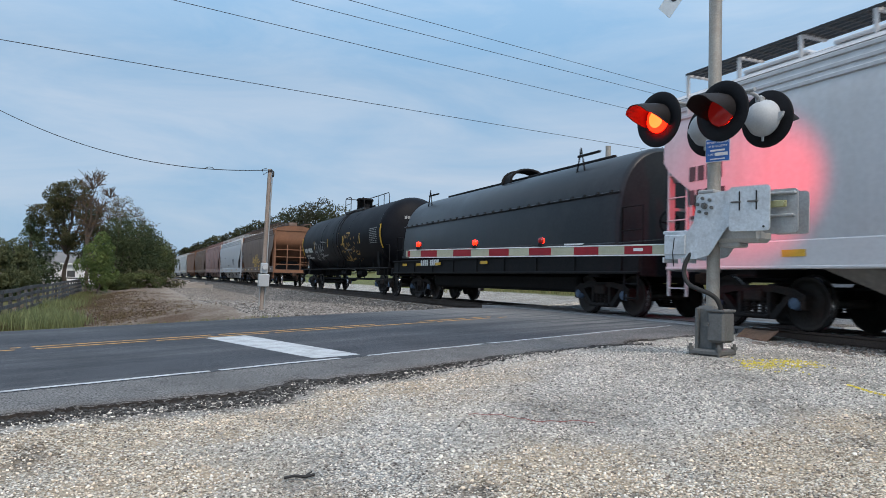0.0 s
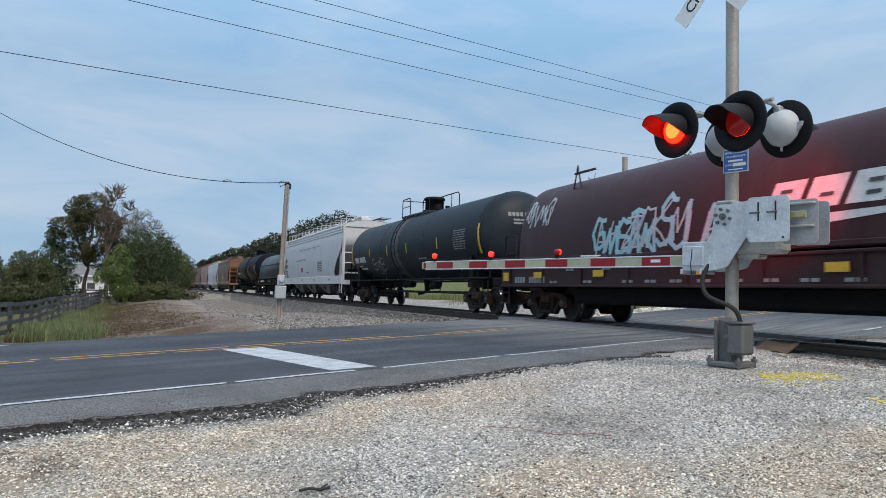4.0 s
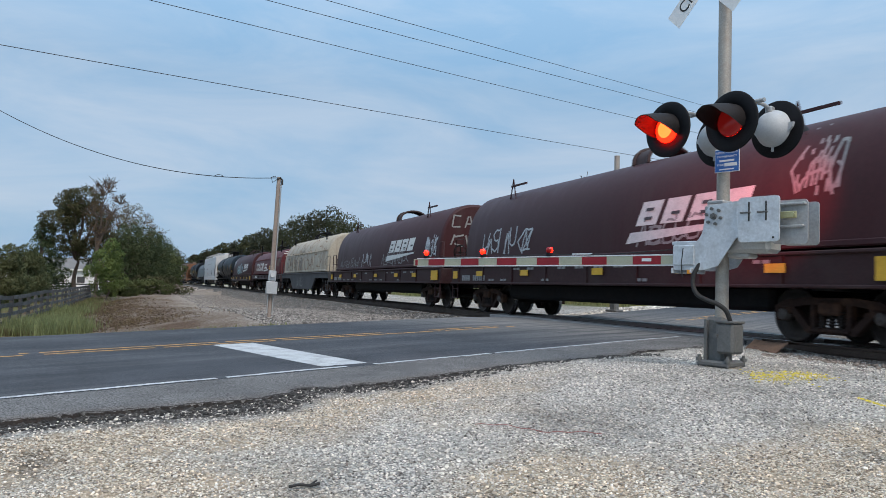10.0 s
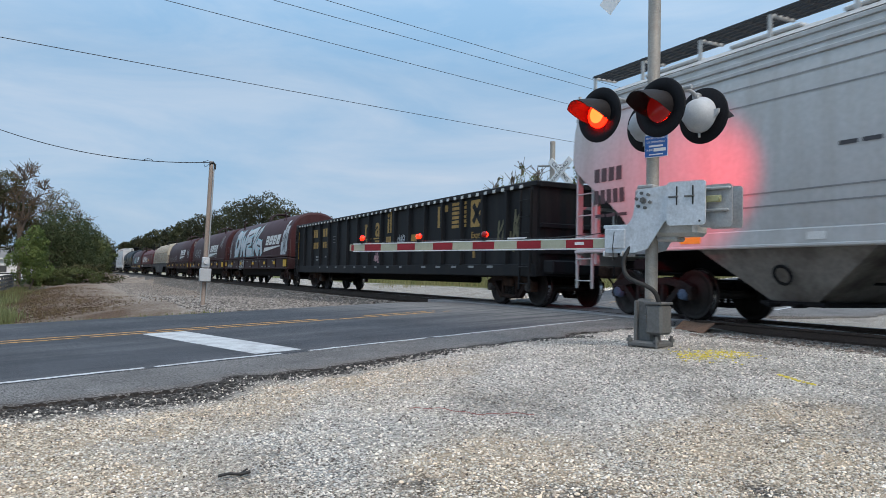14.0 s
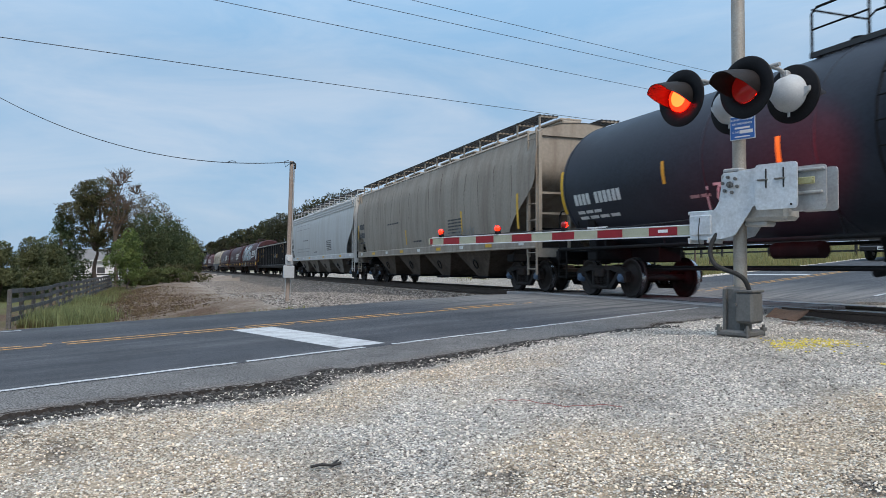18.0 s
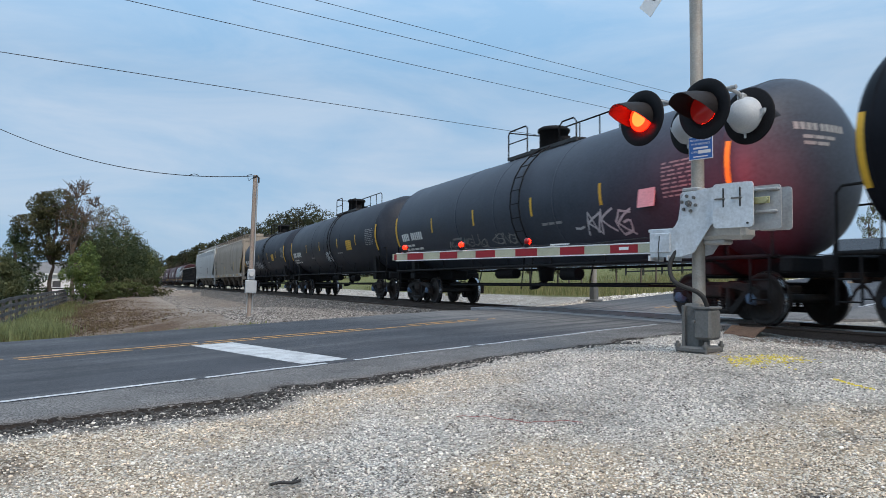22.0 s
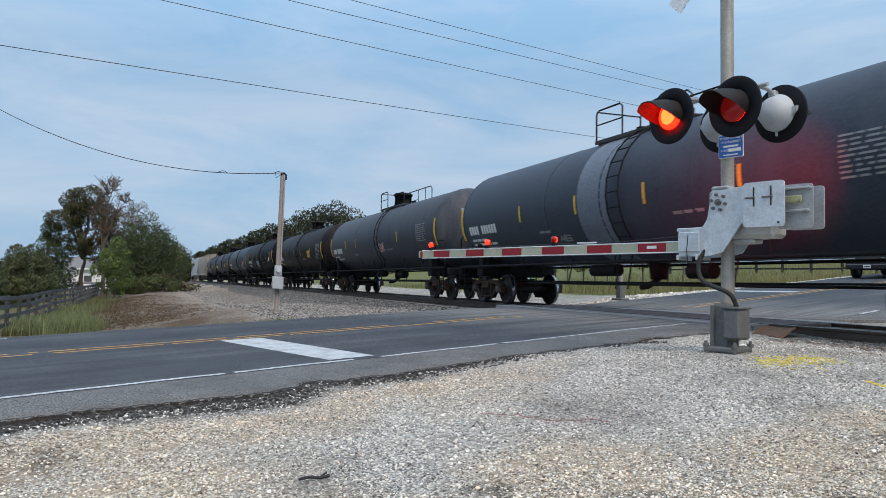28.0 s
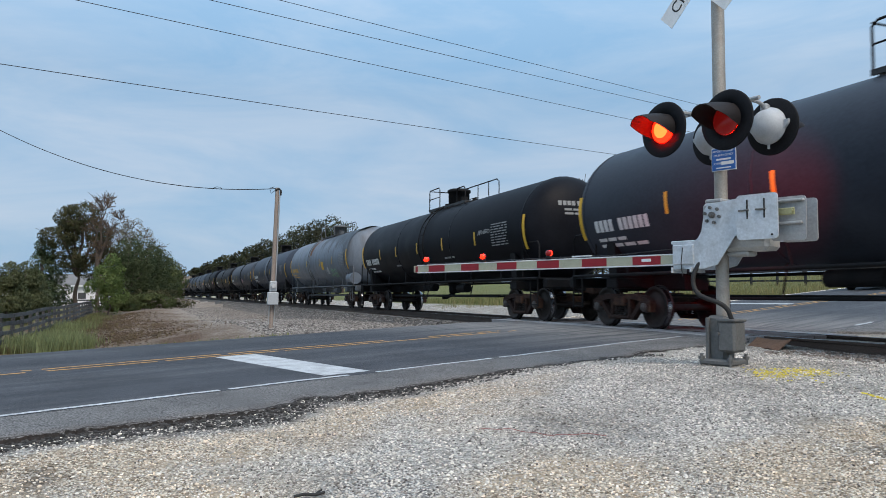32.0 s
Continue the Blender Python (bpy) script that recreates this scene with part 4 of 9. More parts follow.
def brake_gear(car, half, m=None):
    m = m or M_black
    part("brake_reservoir", MB().cyl((1.3, 0.35, 1.0), (2.4, 0.35, 1.0), 0.15, n=14), m, car)
    part("brake_cylinder", MB().cyl((-2.2, 0.5, 0.95), (-1.5, 0.5, 0.95), 0.16, n=12), m, car)
    mb = MB()
    mb.tube([(-half + 1.0, 0.35, 0.72), (0, 0.35, 0.70), (half - 1.0, 0.35, 0.72)], 0.022)
    part("brake_pipe", mb, m, car)


def tank_car(name, label, u, half=9.5, radius=1.6, m=None, frame_m=None, stripes=(4.7, 1.5, -1.7, -4.7), nozzle=0.85,
             marks=M_white, blue=True, rusty=False, panel=-6.3, extra=None, roll=True, rail_h=0.80, placard=False, lad=-1.05, plat=0.0):
    car = car_thing(name, label, u)
    hl, zc = half - 0.78, 1.15 + radius
    m, frame_m = m or M_black, frame_m or M_black

    def yz(z):
        return math.sqrt(max(radius * radius - (z - zc) ** 2, 0.01))
    prof = [(-hl + 0.72 * (1 - math.cos(a)), radius * math.sin(a)) for a in [k * math.pi / 2 / 8 for k in range(9)]]
    prof = [(x, max(r, 0.001)) for x, r in prof]
    prof += [(-x, r) for x, r in prof[::-1]]
    part("tank_shell", MB().rev(prof, "x", (0, 0, zc), 44), m, car)
    mb = MB()
    for x in (-hl + 0.74, -2.75, 0.35, 2.9, hl - 0.74):
        mb = MB().rev([(x - 0.035, radius + 0.001), (x - 0.03, radius + 0.007), (x + 0.03, radius + 0.007), (x + 0.035, radius + 0.001)], "x", (0, 0, zc), 44)
        part("girth_seam", mb, m, car)
    # reflective stripes
    for x in stripes:
        part("reflective_stripe", MB().rev([(x - 0.05, radius + 0.008), (x + 0.05, radius + 0.008)], "x", (0, 0, zc), 4, -0.24, 0.05), M_yellow, car)
    for x in (-hl + 0.60, hl - 0.60):
        part("reflective_stripe", MB().rev([(x - 0.05, radius - 0.012), (x + 0.05, radius + 0.008)], "x", (0, 0, zc), 8, -0.46, 0.22), M_yellow, car, "long curved yellow stripe")
    # stencils: road mark at the front, data block at the rear
    mb = MB()
    zt = zc - 0.42
    skin_bars(mb, [(hl - 1.15, zt, 4, 0.14, 0.26, 0.04), (hl - 2.05, zt, 6, 0.14, 0.26, 0.04)], yz)
    skin_bars(mb, [(hl - 1.15, zt - 0.30, 3, 0.30, 0.07, 0.06), (hl - 1.15, zt - 0.43, 4, 0.36, 0.07, 0.08)], yz)
    part("road_mark", mb, marks, car, "stencilled road mark")
    if panel:
        mb = MB()
        rg = random.Random(int(abs(u) * 7))
        for k in range(9):
            x, z = panel, zc + 0.20 - k * 0.078
            while x > panel - 1.0:
                w = min(rg.uniform(0.10, 0.34), x - panel + 1.08)
                skin_bars(mb, [(x, z, 1, w, 0.034, 0)], yz)
                x -= w + rg.uniform(0.03, 0.09)
        part("data_block", mb, M_white_dim, car, "stencilled data block")
    # marks on the rear head
    mb = MB()
    for z, y0, n, w, h in ((zc + 0.62, 0.62, 4, 0.10, 0.13), (zc + 0.62, 0.06, 5, 0.09, 0.13), (zc + 0.44, 0.46, 3, 0.22, 0.06), (zc + 0.33, 0.46, 2, 0.26, 0.06)):
        for i in range(n):
            q = []
            for y, z_ in ((y0 - i * (w + 0.03), z - h / 2), (y0 - i * (w + 0.03) - w, z - h / 2), (y0 - i * (w + 0.03) - w, z + h / 2), (y0 - i * (w + 0.03), z + h / 2)):
                q.append((-hl + 0.72 * (1 - math.sqrt(1 - (y * y + (z_ - zc) ** 2) / radius ** 2)) - 0.006, y, z_))
            mb.add(q, [(0, 1, 2, 3)])
    part("stencil", mb, M_white_dim, car)
    skin_bars(mb := MB(), [(-2.1, zc - 0.62, 3, 0.26, 0.06, 0.05), (3.4, zc - 0.70, 2, 0.26, 0.06, 0.05)], yz)
    part("stencil", mb, M_white_dim, car)
    if placard:
        part("placard", MB().box((-6.2, yz(zc - 0.3) + 0.02, zc - 0.36), (0.50, 0.02, 0.42), pose(0, 0, 0, 6, 0, 0)), M_pink, car, "faded red warning placard")
    # top fittings
    top = zc + radius
    part("nozzle", MB().rev([(top - 0.12, 0.40), (top + nozzle * 0.62, 0.40), (top + nozzle * 0.62, 0.45), (top + nozzle * 0.72, 0.45), (top + nozzle * 0.78, 0.37), (top + nozzle * 0.8, 0.0)], "z", (-0.2, 0, 0), 20), frame_m, car)
    for x, y, h, r in ((-0.95, 0.1, 0.28, 0.13), (-1.35, -0.15, 0.2, 0.10), (0.85, 0.0, 0.22, 0.14)):
        part("valve", MB().cyl((x, y, top - 0.05), (x, y, top + h), r, n=10), frame_m, car)
    mb = MB()
    zp = top - 0.06
    for sy in (-1, 1):
        for y in (0.66, 0.40):
            mb.box((-0.55, sy * y, zp), (3.6, 0.05, 0.09))
    for i in range(19):
        for sy in (-1, 1):
            mb.box((-2.32 + i * 0.197, sy * 0.53, zp + 0.02), (0.04, 0.28, 0.03))
    for x in (-2.2, -0.6, 1.1):
        for sy in (-1, 1):
            mb.box((x, sy * 0.62, zp - 0.14), (0.06, 0.10, 0.30))
    part("platform", mb, M_grate, car, at=pose(plat, 0, 0))
    r = rail_h
    # near side: a cage before the ladder and a low rail behind it; far side: one long rail
    mb = MB()
    mb.tube([(1.22, 0.66, zp), (1.22, 0.66, zp + r * 0.9), (1.12, 0.66, zp + r), (0.22, 0.66, zp + r), (0.12, 0.66, zp + r * 0.9), (0.12, 0.66, zp)], 0.022)
    mb.tube([(1.22, 0.66, zp + r * 0.55), (0.12, 0.66, zp + r * 0.55)], 0.018)
    part("guard_rail", mb, frame_m, car, at=pose(plat, 0, 0))
    mb = MB()
    mb.tube([(-1.55, 0.66, zp), (-1.55, 0.66, zp + r * 0.55), (-1.68, 0.66, zp + r * 0.68), (-2.2, 0.66, zp + r * 0.68), (-2.33, 0.66, zp + r * 0.55), (-2.33, 0.66, zp)], 0.022)
    part("guard_rail", mb, frame_m, car, at=pose(plat, 0, 0))
    mb = MB()
    mb.tube([(1.22, -0.66, zp), (1.22, -0.66, zp + r * 1.0), (1.08, -0.66, zp + r * 1.12), (-2.15, -0.66, zp + r * 1.12), (-2.33, -0.66, zp + r * 0.98), (-2.33, -0.66, zp)], 0.022)
    mb.tube([(1.22, -0.66, zp + r * 0.55), (-0.5, -0.66, zp + r * 0.55)], 0.018)
    mb.tube([(1.22, 0.66, zp + r * 0.98), (1.22, -0.66, zp + r * 0.98)], 0.018)
    for x in (-0.5, -1.45):
        mb.tube([(x, -0.66, zp), (x, -0.66, zp + r * 1.1)], 0.018)
    part("guard_rail", mb, frame_m, car, at=pose(plat, 0, 0))
    mb = MB()
    for sx in (-0.23, 0.23):
        pts = []
        for k in range(9):
            a = -0.75 + k * (1.85 / 8)
            pts.append((lad + sx, (radius + 0.10) * math.cos(a), zc + (radius + 0.10) * math.sin(a)))
        pts = [(lad + sx, 1.38, 0.55)] + pts
        mb.tube(pts, 0.02, 5)
    for k in range(10):
        a = -0.85 + k * 0.21
        y, z = (radius + 0.10) * math.cos(a), zc + (radius + 0.10) * math.sin(a)
        mb.cyl((lad - 0.23, y, z), (lad + 0.23, y, z), 0.014, n=5)
    part("ladder", mb, frame_m, car)
    # lower works
    for sx in (-1, 1):
        part("stub_sill", MB().cbox((sx * (half - 2.0), 0, 1.0), (3.2, 0.62, 0.36), 0.03).cbox((sx * (half - 0.55), 0, 1.02), (0.24, 2.5, 0.26), 0.03), frame_m, car)
    for sx in (-1, 1):
        mb = MB()
        x = sx * (half - 2.3)
        mb.cbox((x, 0, 0.98), (0.42, 2.6, 0.24), 0.03)
        pts = [(-1.25, 1.08), (1.25, 1.08), (1.32, 1.9), (0.9, 1.45), (0, 1.2), (-0.9, 1.45), (-1.32, 1.9)]
        mb.ext(pts, "x", x - 0.15, x + 0.15)
        part("saddle", mb, frame_m, car)
        mb = MB()
        xo = sx * (half - 0.75)
        for i in range(6):
            mb.box((xo - sx * i * 0.10, 0, 1.17), (0.06, 2.7, 0.03))
        for sy in (-1, 1):
            mb.tube([(xo, sy * 1.3, 1.15), (xo, sy * 1.3, 2.05), (xo - sx * 0.1, sy * 1.3, 2.15), (xo - sx * 0.85, sy * 1.3, 2.15), (xo - sx * 0.95, sy * 1.3, 2.05), (xo - sx * 0.95, sy * 1.3, 1.15)], 0.022)
            for z in (0.45, 0.78):
                mb.cyl((xo - sx * 0.02, sy * 1.34, z), (xo - sx * 0.42, sy * 1.34, z), 0.014, n=5)
            for q in (0.02, 0.42):
                mb.box((xo - sx * q, sy * 1.34, 0.79), (0.03, 0.03, 0.78))
        part("end_platform", mb, frame_m, car)
    for sy in (-1, 1):
        mb = MB()
        mb.tube([(-half + 0.8, sy * 1.33, 1.16), (half - 0.8, sy * 1.33, 1.16)], 0.038, 6)
        for i in range(7):
            x = -hl + 2.2 + i * (2 * hl - 4.4) / 6
            mb.tube([(x, sy * 1.33, 1.16), (x + 0.25, sy * 1.22, 1.62)], 0.02, 4)
        part("side_rail", mb, frame_m, car)
    mb = MB()
    mb.rev([(0.78, 0.0), (0.78, 0.20), (1.0, 0.22), (1.3, 0.30)], "z", (0.2, 0, 0), 16)
    mb.tube([(0.2, 0, 0.8), (0.2, 0.3, 0.62), (0.2, 0.5, 0.60)], 0.07, 8)
    part("bottom_outlet", mb, frame_m, car)
    part("heater_pipe", MB().tube([(-5.2, 0.75, 0.66), (5.2, 0.75, 0.66)], 0.03).tube([(-5.2, -0.75, 0.66), (5.2, -0.75, 0.66)], 0.03).tube([(-3, 0.75, 0.66), (-3, 0.6, 1.3)], 0.02).tube([(3, 0.75, 0.66), (3, 0.6, 1.3)], 0.02), frame_m, car)
    brake_gear(car, half, frame_m)
    ends(car, half)
    for x in (half - 2.3, -half + 2.3):
        truck(car, x, rusty, blue, roll)
    if extra:
        extra(car, yz, hl, zc, radius)
    return car


def hopper_car(name, label, u, half=10.3, m=None, sill_m=None, frame_m=None, chutes=4, z_eave=4.28, marks=M_dark_ink, roll=True, blue=True,
               extra=None, ribs=0, band=True, end_m=None, chute_m=None, sill_z=(1.02, 1.45)):
    car = car_thing(name, label, u)
    hl = half - 0.42
    sill_m, frame_m, end_m, chute_m = sill_m or m, frame_m or m, end_m or m, chute_m or m

    def yz(z):
        k = (z - 1.45) / (z_eave - 1.45)
        return 1.50 + 0.10 * math.sin(math.pi * min(max(k, 0), 1) ** 0.8) - 0.10 * smooth(0.75, 1.0, k)

    def xe(z):
        return hl - 1.75 * smooth(3.1, 1.5, z) ** 0.8
    zs = [1.45 + (z_eave - 1.45) * i / 14 for i in range(15)]
    for sy in (1, -1):
        rows = [[(-xe(z) + 2 * xe(z) * i / 8, sy * yz(z), z) for i in range(9)] for z in zs]
        part("side_sheet", MB().sheet(rows), m, car)
    for sx in (1, -1):
        rows = [[(sx * (xe(z) - 0.06 - 1.1 * smooth(3.6, 1.5, z)), yz(z) * (1 - 2 * i / 6), z) for i in range(7)] for z in zs]
        part("end_slope_sheet", MB().sheet(rows), end_m, car)
        mb = MB()
        for sy in (-1, 1):
            # corner posts and end ladder frame
            mb.box((sx * (hl - 0.03), sy * 1.42, (1.0 + z_eave) / 2), (0.10, 0.10, z_eave - 1.0))
            mb.box((sx * (hl - 0.65), sy * 1.44, (1.0 + 3.0) / 2), (0.08, 0.08, 2.0))
        mb.box((sx * (hl - 0.05), 0, z_eave - 0.05), (0.10, 2.7, 0.12))
        mb.box((sx * (hl - 0.05), 0, 1.1), (0.16, 2.9, 0.24))
        for z in (1.8, 2.3, 2.8, 3.3):
            mb.cyl((sx * hl, -1.4, z), (sx * hl, -0.5, z), 0.016, n=5)
        for z in (1.62, 2.18, 2.74):
            mb.box((sx * (hl - 0.04), 0, z), (0.05, 2.8, 0.06))
        for y in (-0.5, 0.5):
            mb.box((sx * (hl - 0.04), y, 2.1), (0.06, 0.07, 2.0))
        part("end_frame", mb, end_m, car)
        ladder(car, sx * (hl - 0.32), 1.49, 0.5, z_eave + 0.1, end_m, 0.5, 9)
        mb = MB()
        for i in range(8):
            mb.box((sx * (hl - 0.15 - i * 0.11), 0, 1.24), (0.07, 2.8, 0.03))
        part("end_platform", mb, M_grate, car)
    # roof
    rows = []
    for y, z in ((1.42, z_eave), (1.30, z_eave + 0.10), (0.75, z_eave + 0.26), (0.0, z_eave + 0.32), (-0.75, z_eave + 0.26), (-1.30, z_eave + 0.10), (-1.42, z_eave)):
        rows.append([(-hl + 2 * hl * i / 8, y, z) for i in range(9)])
    part("roof", MB().sheet(rows), m, car)
    for sx in (-1, 1):
        part("end_gable", MB().ext([(p[0][1], p[0][2]) for p in rows], "x", sx * (hl - 0.07), sx * (hl - 0.02)), end_m, car)
    if band:
        for z in (z_eave - 0.06, z_eave - 0.24, z_eave - 0.40):
            for sy in (-1, 1):
                part("top_chord", MB().cbox((0, sy * (yz(z) + 0.015), z), (2 * hl, 0.05, 0.07), 0.01), m, car)
    mb = MB()
    mb.cbox((0, 0, z_eave + 0.42), (2 * hl - 1.4, 0.62, 0.20), 0.03)
    part("hatch_trough", mb, m, car)
    for i in range(9):
        x = -hl + 1.5 + i * (2 * hl - 3.0) / 8
        part("hatch_cover", cached("hatch" + m.name, lambda: MB().cbox((0, 0, 0), (1.5, 0.7, 0.07), 0.02).cbox((0, 0, 0.05), (1.3, 0.1, 0.05), 0.015).mesh("hatch_cover")), m, car, at=pose(x, 0, z_eave + 0.55))
    for sy in (-1, 1):
        mb = MB()
        y = sy * 1.0
        for k in range(5):
            mb.box((0, y + (k - 2) * 0.135, z_eave + 0.50), (2 * hl - 0.5, 0.05, 0.04))
        n = int((2 * hl - 0.5) / 0.35)
        for i in range(n):
            mb.box((-hl + 0.3 + i * 0.35, y, z_eave + 0.50), (0.03, 0.62, 0.035))
        part("running_board", mb, M_grate, car)
        br = cached("bracket" + frame_m.name, lambda: MB().box((0, 0.27, -0.20), (0.06, 0.04, 0.52)).box((0, 0, 0), (0.06, 0.56, 0.04)).mesh("board_bracket"))
        for i in range(15):
            part("board_bracket", br, frame_m, car, at=pose(-hl + 0.3 + i * (2 * hl - 0.6) / 14, sy * 1.0, z_eave + 0.47, 0, 0, 0 if sy > 0 else 180))
    # side sill and chutes
    z0, z1 = sill_z
    for sy in (-1, 1):
        part("side_sill", MB().cbox((0, sy * 1.49, (z0 + z1) / 2), (2 * hl - 0.1, 0.10, z1 - z0), 0.02).cbox((0, sy * 1.47, z0 + 0.03), (2 * hl - 0.1, 0.18, 0.05), 0.012), sill_m, car)
    part("centre_sill", MB().cbox((0, 0, 0.95), (2 * half - 0.8, 0.5, 0.3), 0.03), M_black, car)
    span = 2 * (half - 3.5)
    for i in range(chutes):
        c = -span / 2 + span * (i + 0.5) / chutes
        a, b = span / chutes * 0.47, 0.42
        mb = MB()
        lo, hi = 0.42, z0 + 0.12
        ring0 = [(c - a, -1.46, hi), (c + a, -1.46, hi), (c + a, 1.46, hi), (c - a, 1.46, hi)]
        ring1 = [(c - b, -1.02, lo), (c + b, -1.02, lo), (c + b, 1.02, lo), (c - b, 1.02, lo)]
        mb.add(ring0 + ring1, [(0, 1, 5, 4), (1, 2, 6, 5), (2, 3, 7, 6), (3, 0, 4, 7), (4, 5, 6, 7)])
        ch = part("hopper_chute", mb, chute_m, car)
        part("outlet_gate", MB().cbox((c, 0, 0.38), (1.15, 2.2, 0.07), 0.02).cyl((c - 0.2, 1.0, 0.36), (c - 0.2, 1.3, 0.36), 0.035, n=8).cyl((c + 0.25, 1.0, 0.36), (c + 0.25, 1.3, 0.36), 0.035, n=8), M_black, ch)
        part("hatch_ring", MB().rev([(0, 0.17), (0.03, 0.17), (0.03, 0.13), (0, 0.13)], "y", (0, 0, 0), 14), M_black, ch, at=pose(c, 1.27, 0.82, -23, 0, 0))
    for sx in (-1, 1):
        part("body_bolster", MB().cbox((sx * (half - 2.35), 0, 0.98), (0.45, 2.8, 0.22), 0.03).ext([(-1.35, 1.05), (1.35, 1.05), (0.6, 1.9), (-0.6, 1.9)], "x", sx * (half - 2.35) - 0.04, sx * (half - 2.35) + 0.04), M_black, car)
    for i in range(ribs):
        x = -hl + 1.2 + i * (2 * hl - 2.4) / max(ribs - 1, 1)
        rows = [[(x + dx, yz(z) + dy, z) for dx, dy in ((-0.05, 0), (-0.035, 0.05), (0.035, 0.05), (0.05, 0))] for z in zs]
        part("side_rib", MB().sheet(rows), m, car)
    # stencils
    mb = MB()
    skin_bars(mb, [(hl - 0.75, 2.75, 4, 0.17, 0.27, 0.05), (hl - 0.75, 2.32, 5, 0.14, 0.27, 0.05), (hl - 0.75, 1.95, 3, 0.28, 0.06, 0.06)], yz, 0.008)
    part("road_mark", mb, marks, car, "stencilled road mark")
    mb = MB()
    for k in range(6):
        skin_bars(mb, [(-hl * 0.34, 2.35 - k * 0.11, 4, 0.3, 0.05, 0.03)], yz, 0.008)
    skin_bars(mb, [(hl * 0.42, 2.62, 5, 0.28, 0.06, 0.06), (0.6, 1.75, 3, 0.3, 0.06, 0.05)], yz, 0.008)
    part("data_block", mb, marks, car, "stencilled data lines")
    for i in range(9):
        x = hl - 0.9 - i * (2 * hl - 1.8) / 8
        part("reflector", MB().box((x, 1.545, (z0 + z1) / 2 + 0.02), (0.46 if i % 2 else 0.30, 0.008, 0.11)), M_yellow if i % 2 else M_white, car)
    brake_gear(car, half)
    ends(car, half)
    for x in (half - 2.2, -half + 2.2):
        truck(car, x, False, blue, roll)
    if extra:
        extra(car, yz, hl)
    return car


def hood_yz(z, w=1.43, z0=1.5, z1=3.78):
    k = min(max((z - z0) / (z1 - z0), 0.0), 1.0)
    return w * (1 - k ** 3.0) ** (1 / 2.4)


M_loop = mat("dark_brown_steel", (0.035, 0.022, 0.022), 0.7, grain=20, blotch=2, vary=0.25, bump=0.1)


